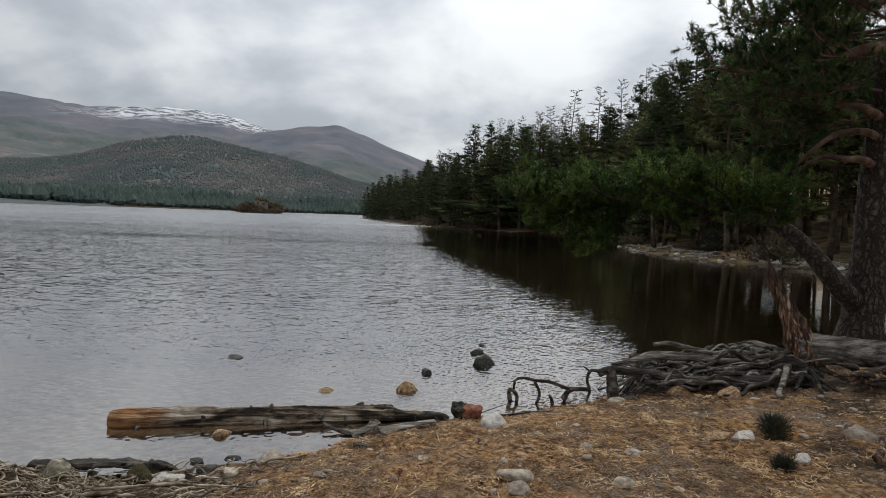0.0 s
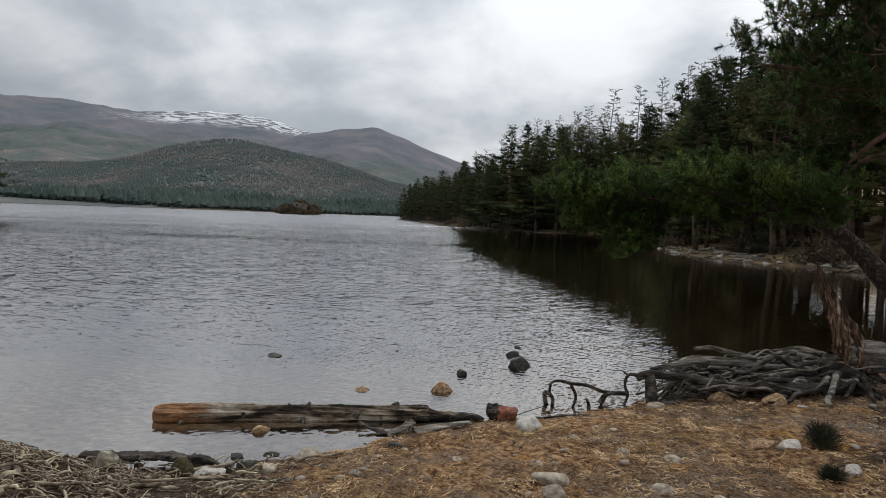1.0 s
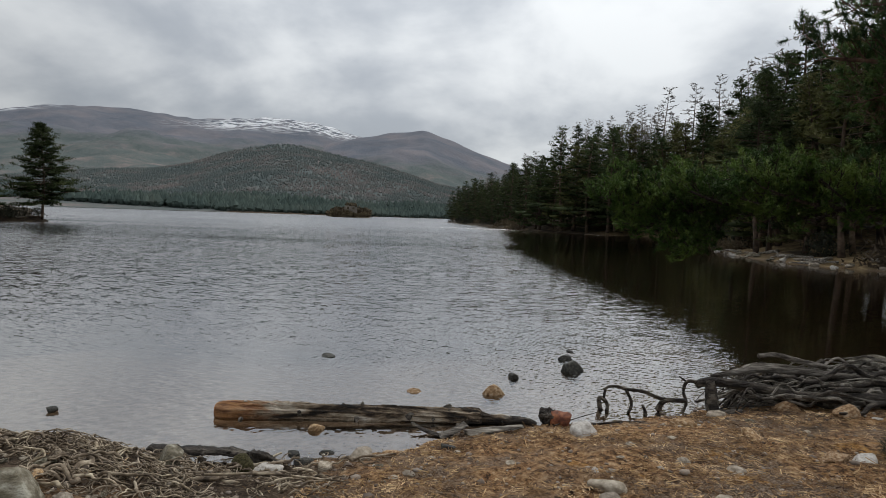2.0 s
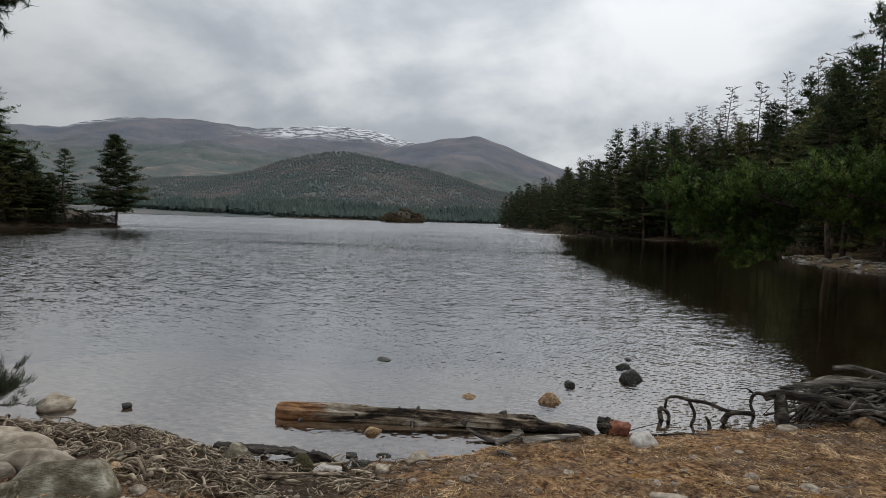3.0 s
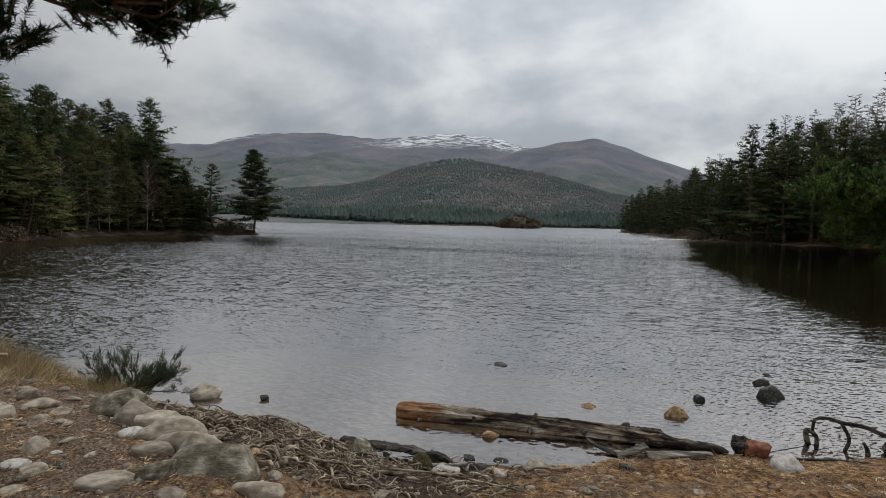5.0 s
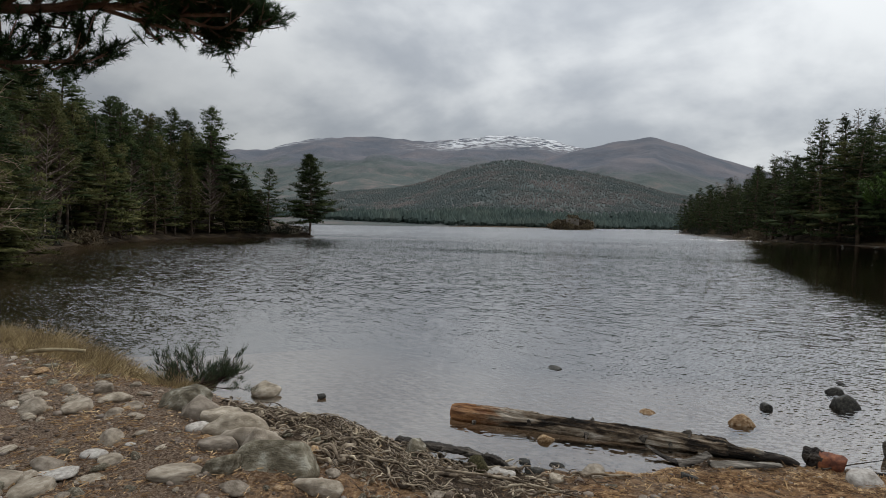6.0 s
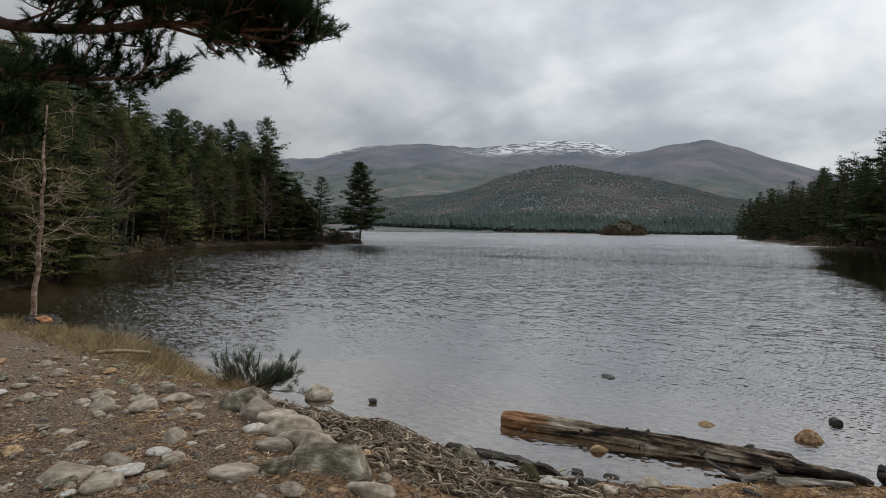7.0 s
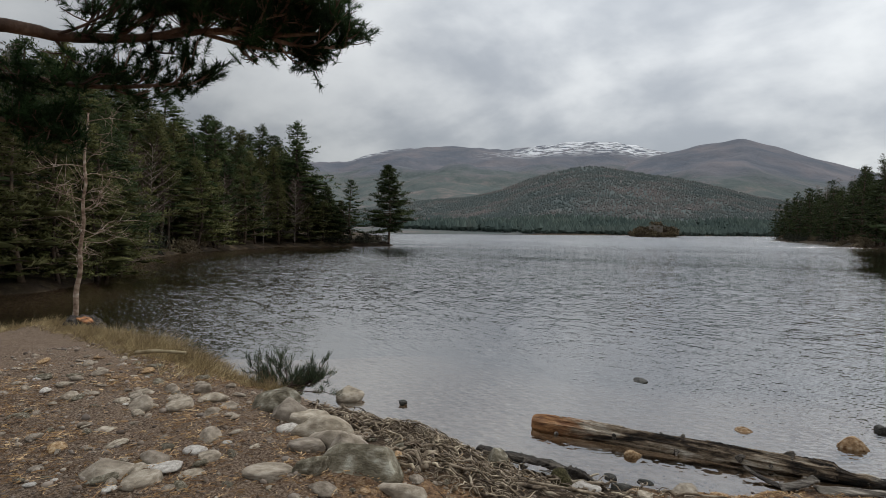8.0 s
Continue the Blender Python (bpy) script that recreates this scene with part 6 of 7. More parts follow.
def stick(name, path, r0, r1, mat, label, category="driftwood", sides=9, rough=0.08, seed=0, flat=1.0, n=16):
    rng = np.random.default_rng(400 + seed)
    b = Builder()
    tube(b, curve(path, n), np.linspace(r0, r1, n), sides, True, rough, rng, flat)
    return tagged(new(name, b.mesh(name, mat)), label, category)


def driftwood():
    # bark slabs between the log and the beach
    stick("bark_slab", [(-0.84, 5.24, 0.07), (-0.70, 5.17, 0.03), (-0.56, 5.13, 0.01), (-0.46, 5.13, 0.01)], 0.02, 0.06, DRIFT_DARK, "curled dark bark slab lying at the waterline", seed=1, flat=0.28, rough=0.16)
    stick("bark_slab", [(-0.56, 5.10, 0.01), (-0.44, 5.14, 0.05), (-0.33, 5.22, 0.10)], 0.075, 0.05, DRIFT, "broken grey bark slab at the waterline", seed=2, flat=0.3, rough=0.16)
    stick("plank", [(-0.32, 5.16, 0.03), (-0.1, 5.24, 0.05), (0.20, 5.34, 0.07)], 0.085, 0.04, DRIFT, "flat weathered slab of wood on the waterline", seed=3, flat=0.22, rough=0.14)
    stick("driftwood", [(-2.80, 4.22, 0.08), (-2.45, 4.27, 0.07), (-2.15, 4.30, 0.07), (-1.86, 4.26, 0.03)], 0.075, 0.06, DRIFT_DARK, "dark rotten slab of wood lying in the shallows", seed=4, flat=0.38, rough=0.26, n=40, sides=14)
    stick("driftwood", [(-1.98, 4.30, 0.05), (-1.84, 4.26, 0.07), (-1.70, 4.24, 0.0)], 0.05, 0.02, DRIFT_DARK, "dark rotten stump piece at the waterline", seed=5, rough=0.25, n=24)
    # sawn stub
    stub = holder("log_stub", (0, 0, 0), "short sawn log with a reddish cut face", "log")
    rng = np.random.default_rng(72)
    b = Builder()
    tube(b, curve([(0.39, 5.69, 0.04), (0.42, 5.68, 0.055), (0.47, 5.66, 0.055), (0.52, 5.65, 0.05)], 12), np.interp(np.linspace(0, 1, 12), [0, 0.2, 0.7, 1], [0.05, 0.08, 0.088, 0.08]), 20, True, 0.16, rng)
    part("bark", b.mesh("stub_bark", DRIFT_DARK, False), stub)
    b = Builder()
    tube(b, curve([(0.49, 5.66, 0.05), (0.56, 5.645, 0.05), (0.64, 5.63, 0.045), (0.665, 5.625, 0.04)], 12), np.interp(np.linspace(0, 1, 12), [0, 0.5, 0.9, 1], [0.088, 0.086, 0.080, 0.06]), 22, True, 0.05, rng)
    part("cut_face", b.mesh("stub_face", WOOD_RED), stub, "reddish orange cut wood")
    # dead branch arching out of the water
    arch = holder("dead_branch", (0, 0, 0), "thin dead branch arching out of the shallows", "branch")
    for path, r0, r1 in (([(1.09, 6.22, -0.12), (1.03, 6.21, 0.1), (1.06, 6.2, 0.13), (1.12, 6.2, 0.06), (1.11, 6.2, -0.08)], 0.024, 0.018), ([(1.08, 6.2, 0.12), (1.10, 6.2, 0.24), (1.2, 6.18, 0.27), (1.31, 6.16, 0.25), (1.46, 6.12, 0.25), (1.62, 6.09, 0.2), (1.72, 6.06, 0.19)], 0.014, 0.02),
                         ([(1.30, 6.16, 0.25), (1.36, 6.15, 0.12), (1.34, 6.15, 0.02), (1.29, 6.16, -0.1)], 0.017, 0.014), ([(1.62, 6.09, -0.06), (1.62, 6.09, 0.08), (1.67, 6.07, 0.18), (1.78, 6.04, 0.2), (1.88, 6.02, 0.21)], 0.032, 0.02), ([(1.51, 6.12, -0.05), (1.49, 6.12, 0.05), (1.46, 6.12, 0.11)], 0.022, 0.012)):
        b = Builder()
        tube(b, curve(path, 14), np.linspace(r0, r1, 14), 8, True, 0.1, rng)
        part("branch_piece", b.mesh("branch_piece", DRIFT_DARK), arch)
    # pale stick on the grass, sticks on the beach
    stick("stick", [(-7.6, 3.62, 0.43), (-7.35, 3.8, 0.45), (-7.07, 3.99, 0.43)], 0.026, 0.022, STICK, "pale peeled stick lying on the dry grass", "stick", seed=6)
    stick("stick", [(-1.9, 3.42, 0.30), (-1.5, 3.50, 0.30), (-0.95, 3.42, 0.33)], 0.010, 0.005, ROOT_PALE, "thin bleached stick on the beach", "stick", seed=7)
    stick("stick", [(0.85, 5.62, 0.03), (1.2, 5.72, 0.05), (1.5, 5.8, 0.03)], 0.012, 0.006, DRIFT_DARK, "dark twig at the waterline", "stick", seed=8)
    stick("stick", [(0.5, 5.5, 0.04), (0.7, 5.66, 0.06), (0.95, 5.75, 0.12)], 0.006, 0.003, DRIFT_DARK, "thin twig at the waterline", "stick", seed=9)


STICK = material("peeled_stick", [(0.3, (0.20, 0.15, 0.08)), (0.7, (0.42, 0.35, 0.22))], 6, 5, 0.8, 0.4, 30, 0.006)
driftwood()


def crawl(start, heading, length, rng, lift=0.02, step=0.08, turn=0.35, sag=True):
    """A root that wanders over the ground."""
    x, y = start
    a = heading
    pts = []
    up = rng.uniform(0, 1)
    for k in range(max(4, int(length / step))):
        up = np.clip(up + rng.normal(0, 0.3), -0.5, 1.4)
        pts.append((x, y, lift * up))
        a += rng.normal(0, turn)
        x, y = x + math.cos(a) * step, y + math.sin(a) * step
    pts = np.array(pts)
    pts[:, 2] += land(pts[:, 0], pts[:, 1])
    return pts


def root_mat():
    """Bare roots of the bank, washed out by the lake: a crooked, forking net over dark peat."""
    rng = np.random.default_rng(81)
    mat = holder("root_mat", (0, 0, 0), "mat of bare pale pine roots washed out of the bank", "roots")
    rest, made = Builder(), 0
    for k in range(1500):
        x = rng.uniform(-4.15, -1.2)
        y = rng.uniform(3.0, 4.3)
        d = float(shore(np.array([x]), np.array([y]))[0])
        if d < 0.04 or d > 1.2 or (x < -3.0 and y < 3.3) or (x > -1.9 and rng.uniform() < 0.5):
            continue
        made += 1
        if made > 370:
            break
        b = Builder() if made <= 280 else rest
        r = rng.choice([0.004, 0.006, 0.009, 0.013, 0.019], p=[0.30, 0.34, 0.24, 0.09, 0.03])
        head = rng.choice([0.5, 2.4, rng.uniform(0, 6.3)])
        pts = crawl((x, y), head, rng.uniform(0.2, 0.6) * (1 + r * 20), rng, 0.05, 0.042, 0.5)
        n = len(pts) * 2
        line = curve(pts, n)
        tube(b, line, np.linspace(r, r * 0.4, n) * (1 + 0.15 * np.sin(np.linspace(0, 20, n) + k)), 6, True, 0.12, rng)
        for m in range(2):
            i = int(rng.uniform(0.2, 0.8) * n)
            side = crawl((line[i][0], line[i][1]), head + rng.choice([-1, 1]) * rng.uniform(0.6, 1.3), rng.uniform(0.1, 0.3), rng, 0.04, 0.03, 0.6)
            side[0] = line[i]
            side[1] = (side[1] + line[i]) / 2
            tube(b, curve(side, len(side) * 2), np.linspace(r * 0.65, r * 0.25, len(side) * 2), 5, True, 0.12, rng)
        if made <= 280:
            part("root", b.mesh("root", ROOT_PALE), mat)
    tagged(part("root_fibre", rest.mesh("root_fibre", ROOT_PALE), mat), kind="stuff")


root_mat()


def root_tangle():
    """The uprooted tree: a fan of washed roots, the torn butt with its snag, and the fallen trunk."""
    rng = np.random.default_rng(82)
    t = holder("uprooted_tree", (0, 0, 0), "uprooted pine: grey root fan, splintered snag and fallen trunk", "fallen tree")
    # long gnarled roots, lying one over another
    for k in range(120):
        f = k / 119
        y0 = 6.30 + 1.05 * f + rng.normal(0, 0.1)
        x1 = 4.3 + 0.5 * f + rng.normal(0, 0.15)
        x0 = 2.1 + 0.75 * f + abs(rng.normal(0, 0.5))
        h = 0.12 + 0.20 * math.sin(math.pi * min(1, f * 0.8 + 0.12)) + rng.normal(0, 0.07)
        pts = []
        m = int(rng.integers(10, 16))
        side = 0.0
        for j in range(m):
            q = j / (m - 1)
            side = 0.7 * side + rng.normal(0, 0.075)
            x, y = x1 + (x0 - x1) * q, y0 - 0.15 * (1 - q) + side
            ground = max(z_at(x, y), 0)
            pts.append((x, y, max(ground + 0.02, ground * 0.4 + h * (1 - 0.35 * q**2) + rng.normal(0, 0.045))))
        pts[-1] = (pts[-1][0], pts[-1][1], max(0.0, z_at(pts[-1][0], pts[-1][1])) + 0.03)
        r = rng.choice([0.008, 0.012, 0.017, 0.026])
        b = Builder()
        n = m * 3
        tube(b, curve(pts, n), np.linspace(r * 1.3, r * 0.5, n) * (1 + 0.16 * np.sin(np.linspace(0, 30, n) + k)), 8, True, 0.2, rng)
        part("root", b.mesh("root", DRIFT if rng.uniform() < 0.45 + 0.45 * f else DRIFT_DARK), t)
    # the thick foremost root with its foot in the water
    for path, r0, r1, mat in (([(4.3, 6.2, 0.32), (3.7, 6.15, 0.30), (3.1, 6.25, 0.26), (2.6, 6.3, 0.32), (2.2, 6.33, 0.34), (2.06, 6.32, 0.30)], 0.06, 0.042, DRIFT_DARK), ([(2.2, 6.32, 0.34), (2.2, 6.26, 0.2), (2.22, 6.2, 0.05), (2.3, 6.1, 0.03), (2.45, 6.05, 0.06)], 0.055, 0.085, DRIFT_DARK),
                              ([(2.1, 6.32, 0.32), (1.97, 6.32, 0.33), (1.93, 6.32, 0.22), (1.96, 6.3, 0.1), (1.9, 6.28, -0.05)], 0.02, 0.014, DRIFT_DARK), ([(1.97, 6.32, 0.32), (1.88, 6.33, 0.38)], 0.012, 0.006, DRIFT_DARK),
                              ([(3.9, 6.1, 0.3), (3.6, 5.95, 0.3), (3.45, 5.85, 0.24), (3.2, 5.75, 0.26)], 0.03, 0.014, DRIFT_DARK), ([(4.15, 6.2, 0.45), (3.95, 5.95, 0.34), (3.75, 5.7, 0.31), (3.7, 5.55, 0.3)], 0.032, 0.02, DRIFT), ([(2.3, 6.6, 0.32), (2.7, 6.62, 0.42), (3.2, 6.6, 0.44), (3.8, 6.5, 0.42)], 0.03, 0.042, DRIFT),
                              ([(2.62, 6.7, 0.02), (2.62, 6.68, 0.3), (2.72, 6.66, 0.44), (3.1, 6.66, 0.46), (3.6, 6.6, 0.4)], 0.032, 0.038, DRIFT), ([(2.75, 6.5, 0.61), (2.95, 6.55, 0.62), (3.2, 6.6, 0.56), (3.5, 6.6, 0.5)], 0.024, 0.032, DRIFT)):
        b = Builder()
        tube(b, curve(path, 22), np.linspace(r0, r1, 22), 11, True, 0.09, rng)
        part("root", b.mesh("root", mat), t)
    # butt
    b = Builder()
    a, q = np.meshgrid(np.linspace(0, 2 * np.pi, 30, endpoint=False), np.linspace(0, 1, 14))
    rad = np.interp(q, [0, 0.25, 0.55, 0.8, 1], [0.34, 0.30, 0.24, 0.20, 0.10]) * (1 + 0.14 * np.sin(3 * a + 5 * q) + 0.09 * np.sin(7 * a - 3 * q) + 0.06 * rng.normal(0, 1, a.shape))
    cx, cy = np.interp(q, [0, 1], [4.42, 4.28]), np.interp(q, [0, 1], [6.42, 6.42])
    b.add(np.stack([cx + rad * np.cos(a), cy + 0.8 * rad * np.sin(a), 0.12 + 0.52 * q], -1).reshape(-1, 3), grid_tris(14, 30, True))
    part("butt", b.mesh("butt", DRIFT_DARK), t, "dark rotten butt torn from the ground")
    # splintered snag: one long torn blade that leans back, with shorter splinters at its foot
    for path, width, flat in (([(4.46, 6.40, 0.46), (4.40, 6.40, 0.76), (4.28, 6.41, 1.04), (4.10, 6.42, 1.38), (4.01, 6.43, 1.63)], (0.17, 0.15, 0.11, 0.07, 0.008), 0.55), ([(4.38, 6.34, 0.50), (4.29, 6.34, 0.78), (4.17, 6.36, 1.10), (4.08, 6.38, 1.34)], (0.10, 0.085, 0.05, 0.006), 0.6),
                              ([(4.52, 6.34, 0.48), (4.48, 6.33, 0.68), (4.42, 6.34, 0.88)], (0.09, 0.085, 0.008), 0.7), ([(4.60, 6.38, 0.46), (4.60, 6.36, 0.62), (4.57, 6.36, 0.76)], (0.09, 0.08, 0.01), 0.8), ([(4.38, 6.32, 0.48), (4.33, 6.30, 0.62), (4.29, 6.30, 0.78)], (0.06, 0.05, 0.006), 0.7),
                              ([(4.45, 6.30, 0.50), (4.44, 6.27, 0.62), (4.40, 6.26, 0.74)], (0.06, 0.05, 0.006), 0.7), ([(4.64, 6.33, 0.50), (4.68, 6.30, 0.62), (4.70, 6.30, 0.70)], (0.06, 0.05, 0.006), 0.7)):
        b = Builder()
        m = 22
        line = curve(path, m)
        r = np.interp(np.linspace(0, 1, m), np.linspace(0, 1, len(width)), width)
        a = np.linspace(0, 2 * np.pi, 16, endpoint=False)
        ribs = 1 + 0.22 * np.sin(4 * a + rng.uniform(0, 6))[None, :] + 0.12 * np.sin(7 * a + rng.uniform(0, 6))[None, :] + 0.10 * rng.normal(0, 1, (m, 16))
        v = line[:, None, :] + (r[:, None] * ribs)[..., None] * np.stack([np.cos(a), flat * np.sin(a), 0.25 * np.sin(2 * a)], -1)[None]
        b.add(v.reshape(-1, 3), grid_tris(m, 16, True))
        part("splinter", b.mesh("splinter", WOOD_BROKEN, False), t, "splintered reddish heartwood")
    # fallen trunk
    b = Builder()
    tube(b, curve([(4.35, 6.46, 0.62), (4.7, 6.4, 0.62), (5.3, 6.15, 0.62), (6.2, 5.8, 0.60), (7.4, 5.3, 0.58)], 30), np.interp(np.linspace(0, 1, 30), [0, 0.1, 0.3, 1], [0.21, 0.19, 0.165, 0.14]), 20, True, 0.05, rng)
    part("fallen_trunk", b.mesh("fallen_trunk", DRIFT), t, "barkless grey fallen trunk")
    b = Builder()
    tube(b, curve([(4.5, 6.5, 0.75), (4.62, 6.7, 0.86), (4.68, 6.9, 0.98)], 8), np.linspace(0.06, 0.02, 8), 9, True, 0.1, rng)
    part("broken_limb", b.mesh("broken_limb", DRIFT), t)
    for k in range(9):
        b = Builder()
        sx, sy = 4.35 + rng.normal(0, 0.12), 6.3 + rng.normal(0, 0.05)
        ang = radians(rng.uniform(200, 330))
        tube(b, curve([(sx, sy, 0.45), (sx + 0.25 * math.cos(ang), sy + 0.2 * math.sin(ang), 0.36), (sx + 0.6 * math.cos(ang), sy + 0.4 * math.sin(ang), 0.27)], 9), np.linspace(0.036, 0.014, 9), 7, True, 0.14, rng)
        part("root", b.mesh("root", DRIFT_DARK), t)
    # broken piece of wood further along
    w = holder("broken_stump", (0, 0, 0), "splintered reddish stump piece lying on the beach", "stump")
    for k in range(12):
        b = Builder()
        x, y, z = 4.85 + rng.normal(0, 0.12), 5.62 + rng.normal(0, 0.12), 0.36 + 0.022 * k
        an = rng.normal(0.25, 0.35)
        L = rng.uniform(0.16, 0.34)
        tube(b, [(x - L * math.cos(an), y + L * 0.3 * math.sin(an), z + rng.normal(0, 0.03)), (x, y, z + 0.02), (x + L * math.cos(an), y + L * math.sin(an), z + rng.normal(0, 0.04))], [0.012, 0.055, 0.03], 7, True, 0.2, rng, 0.6)
        part("splinter", b.mesh("splinter", WOOD_BROKEN if k % 3 else DRIFT_DARK), w)
    stick("stick", [(3.2, 3.75, 0.44), (3.32, 3.85, 0.47), (3.42, 3.98, 0.5)], 0.03, 0.02, WOOD_BROKEN, "reddish broken piece of wood on the beach", "stick", seed=12)


root_tangle()


def left_bank():
    """The sawn stump, the bare sapling and the broom bush on the bank."""
    rng = np.random.default_rng(91)
    st = holder("stump", (-11.12, 4.5, 0), "sawn tree stump with an orange cut top", "stump")
    z0 = z_at(-11.12, 4.5)
    b = Builder()
    tube(b, curve([(0, 0, z0 - 0.15), (0, 0, z0), (0.02, 0, z0 + 0.06), (0.05, 0, z0 + 0.12)], 9), np.linspace(0.36, 0.22, 9), 26, True, 0.2, rng)
    part("bark", b.mesh("stump_bark", DRIFT_DARK, False), st)
    for k in range(7):
        b = Builder()
        y, ln = rng.uniform(-0.2, 0.16), rng.uniform(0.22, 0.42)
        tube(b, curve([(-ln * 0.8, y, z0 + 0.17 + rng.normal(0, 0.01)), (0, y + 0.02, z0 + 0.165), (ln, y, z0 + 0.12 + rng.normal(0, 0.015))], 8), [0.02, 0.045, 0.05, 0.055, 0.055, 0.05, 0.04, 0.012], 9, True, 0.2, rng, 0.4)
        part("splinter", b.mesh("stump_splinter", WOOD_ORANGE, False), st, "torn orange wood")
    # sapling
    tr = holder("bare_tree", (0, 0, 0), "small bare tree with a pale orange-brown trunk", "tree")
    b, fine = Builder(), Builder()
    trunk = curve([(-11.52, 4.46, 0.2), (-11.48, 4.50, 0.55), (-11.47, 4.50, 0.9), (-11.42, 4.56, 1.3), (-11.42, 4.55, 1.65), (-11.37, 4.60, 2.1), (-11.38, 4.59, 2.5), (-11.34, 4.63, 2.85), (-11.38, 4.62, 3.2), (-11.35, 4.65, 3.7), (-11.38, 4.7, 4.1)], 24)
    tube(b, trunk, np.linspace(0.05, 0.014, 24), 10, True, 0.10, rng)
    part("trunk", b.mesh("sapling_trunk", BARK_SAPLING), tr)
    for k in range(22):
        i = int(rng.uniform(9, 22.9))
        an, ln = rng.uniform(0, 6.3), rng.uniform(0.3, 0.85) * (1.0 if i < 19 else 0.6)
        d = np.array([math.cos(an), math.sin(an), rng.uniform(-0.2, 0.5)])
        s = trunk[i]
        pts = curve([s, s + d * ln * 0.4 + rng.normal(0, 0.06, 3), s + d * ln * 0.75 + rng.normal(0, 0.09, 3) + [0, 0, 0.05], s + d * ln + [0, 0, 0.12]], 9)
        w = Builder()
        tube(w, pts, np.linspace(0.008, 0.003, 9), 5, True, 0.1, rng)
        for m in range(11):
            q = pts[int(rng.uniform(3, 8.9))]
            e = q + rng.normal(0, 0.16, 3) + d * 0.12 + [0, 0, 0.05]
            tube(w, [q, (q + e) / 2 + rng.normal(0, 0.02, 3), e], [0.005, 0.004, 0.002], 3, False)
        part("branch", w.mesh("sapling_branch", BARK_SAPLING), tr)
    # broom bush at the edge of the water
    bu = holder("broom_bush", (0, 0, 0), "straggly broom bush with thin green shoots over the water", "bush")
    for k in range(24):
        w, g = Builder(), Builder()
        # most stems reach out over the water, a few lie back along the bank
        out = k < 15
        base = np.array([-5.40 + rng.normal(0, 0.07), 4.12 + rng.normal(0, 0.05), 0.22])
        d = unit(np.array([rng.uniform(-0.1, 0.9), rng.uniform(0.3, 1.0), rng.uniform(-0.1, 0.38)]) if out else np.array([rng.uniform(-1.2, -0.4), rng.uniform(0.0, 0.5), rng.uniform(0.05, 0.32)]))
        ln = rng.uniform(0.28, 0.50) if out else rng.uniform(0.4, 0.85)
        pts = curve([base, base + d * ln * 0.35 + rng.normal(0, 0.03, 3), base + d * ln * 0.7 + rng.normal(0, 0.04, 3), base + d * ln + [0, 0, 0.05]], 12)
        tube(w, pts, np.linspace(0.008, 0.003, 12), 5, True, 0.1, rng)
        tufts = []
        for m in range(7):
            q = pts[int(rng.uniform(3, 11.9))]
            e = q + unit(d * 0.8 + rng.normal(0, 0.5, 3) + [0, 0, 0.5]) * rng.uniform(0.08, 0.2)
            tube(w, [q, (q + e) / 2 + rng.normal(0, 0.012, 3), e], [0.004, 0.003, 0.002], 4, False)
            if rng.uniform() < 0.75:
                tufts.append((q, e))
        ob = part("stem", w.mesh("broom_stem", TWIG_RED), bu)
        for q, e in tufts or [(pts[8], pts[11])]:
            n = 34
            f = rng.uniform(0.35, 1.1, (n, 1))
            blades(g, q + (e - q) * f + rng.normal(0, 0.012, (n, 3)), unit(unit(e - q) * 0.6 + rng.normal(0, 0.28, (n, 3)) + [0, 0, 0.75]), rng.uniform(0.05, 0.12, n), 0.006, rng)
        part("foliage", g.mesh("broom_shoots", BROOM, False), ob)
    # grass tussocks along the edge
    for x, y, s in ((-8.8, 4.42, 0.46), (-8.3, 4.45, 0.38), (-7.7, 4.3, 0.36), (-7.3, 4.2, 0.34), (-6.9, 4.1, 0.28), (-9.6, 4.5, 0.40), (-10.2, 4.55, 0.36), (-5.6, 3.98, 0.26), (-5.35, 4.0, 0.22), (-11.9, 4.6, 0.34), (-11.6, 4.2, 0.3), (-10.6, 4.3, 0.28)):
        g = Builder()
        n = 900
        p = np.stack([rng.normal(0, 0.4 * s, n), rng.normal(0, 0.3 * s, n), np.zeros(n)], -1)
        dr = unit(np.stack([p[:, 0] * 2 / s + rng.normal(0, 0.5, n), p[:, 1] * 2 / s + rng.normal(0.2, 0.5, n), rng.uniform(0.25, 1.0, n)], -1))
        blades(g, p + [0, 0, -0.02], dr, rng.uniform(0.4, 1.1, n) * s, 0.007, rng)
        ob = new("grass_tussock", g.mesh("tussock", GRASS_DRY, False))
        ob.location = (x, y, z_at(x, y))
        tagged(ob, "tussock of dry yellow grass on the bank edge", "grass", "tussocks on the bank")
    # heather tufts on the beach
    for x, y, s in ((2.92, 4.45, 0.17), (2.52, 3.72, 0.10)):
        g = Builder()
        n = 1500
        p = np.stack([rng.normal(0, 0.22 * s, n), rng.normal(0, 0.22 * s, n), rng.uniform(0, 0.8 * s, n)], -1)
        blades(g, p, unit(rng.normal(0, 0.5, (n, 3)) + [0, 0, 0.8] + p * [3 / s, 3 / s, 0] * 0.5), rng.uniform(0.3, 0.8, n) * s, 0.005, rng)
        for k in range(7):
            tube(g, [(0, 0, -0.02), tuple(rng.normal(0, 0.4, 3) * [s, s, 0] + [0, 0, 0.7 * s])], [0.008, 0.003], 4, False)
        ob = new("heather", g.mesh("heather", HEATHER, False))
        ob.location = (x, y, z_at(x, y))
        tagged(ob, "small dark heather tuft on the sandy shore", "heather", "heather tufts")


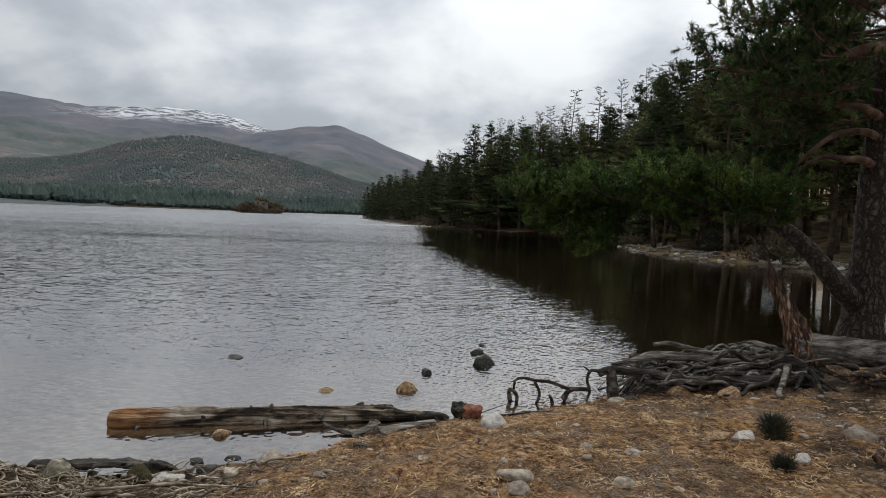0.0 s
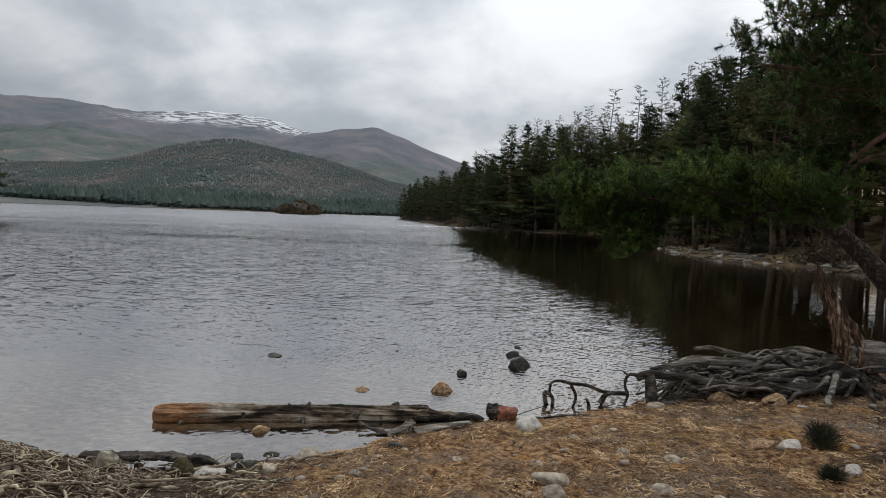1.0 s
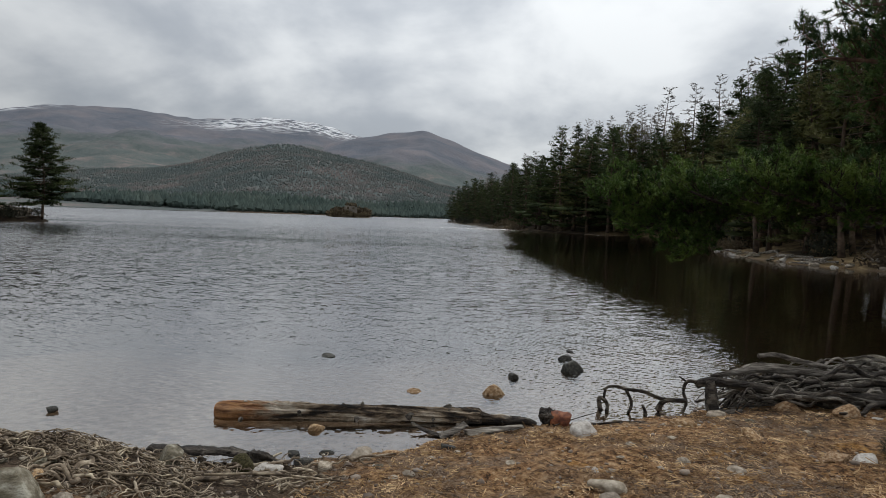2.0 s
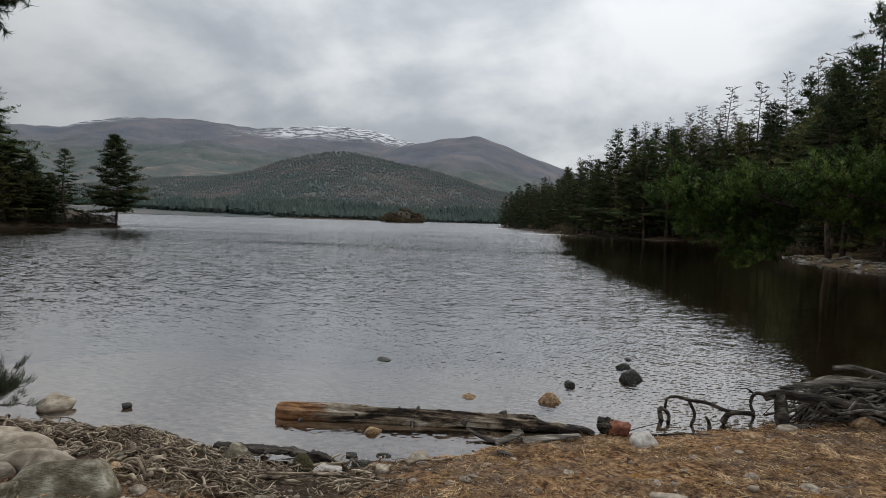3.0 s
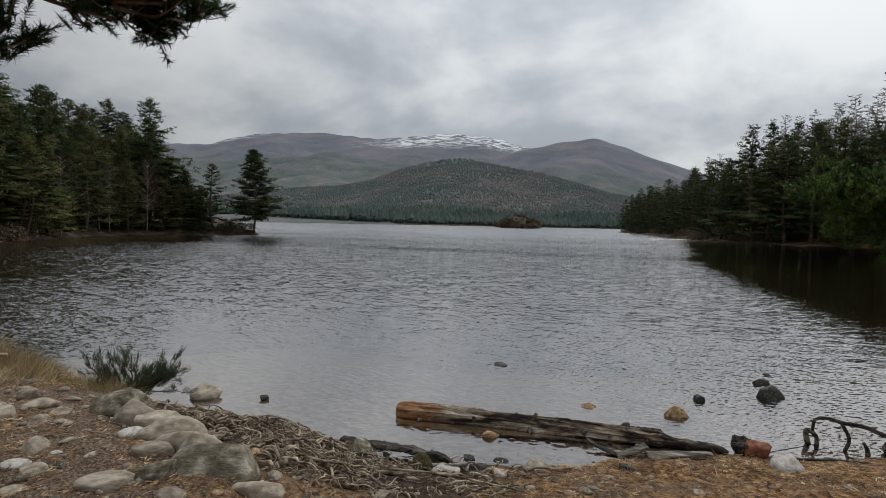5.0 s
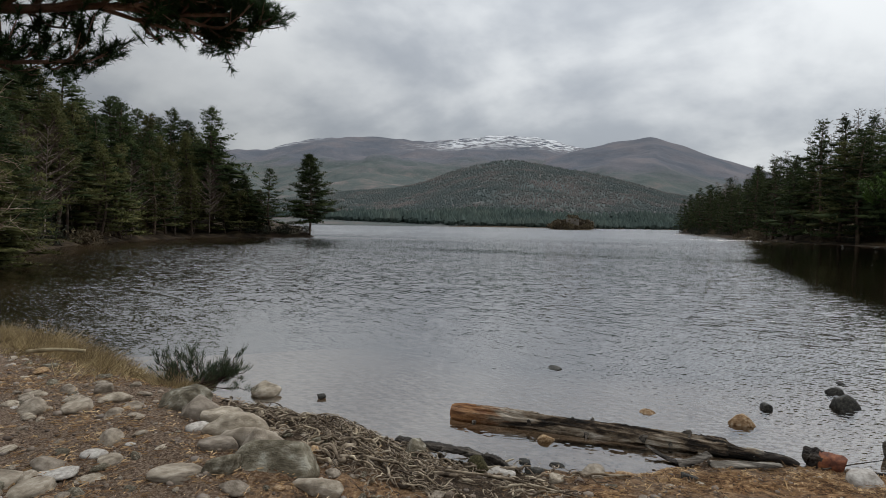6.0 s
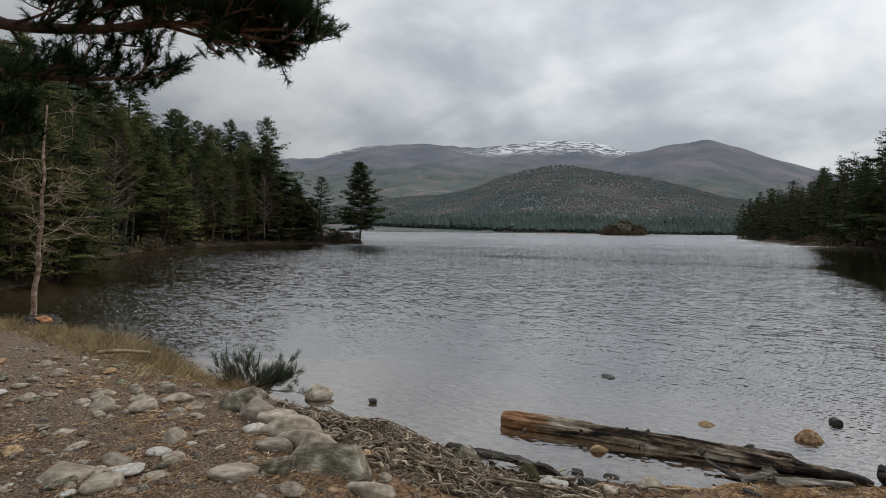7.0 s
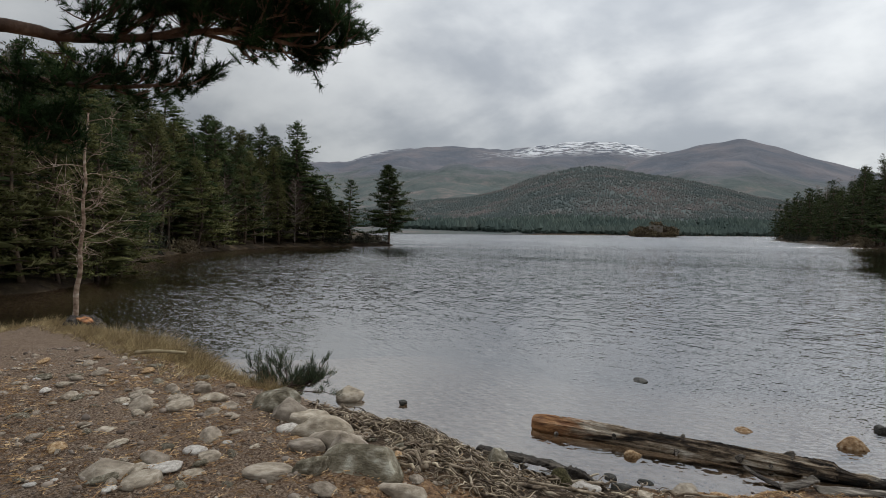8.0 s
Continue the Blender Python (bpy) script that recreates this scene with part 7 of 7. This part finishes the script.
BARK_SAPLING = material("orange_brown_bark", [(0.3, (0.15, 0.095, 0.065)), (0.55, (0.32, 0.235, 0.175)), (0.75, (0.47, 0.40, 0.33))], 7, 5, 0.8, 0.4, stretch=(1, 1, 1.5))
left_bank()
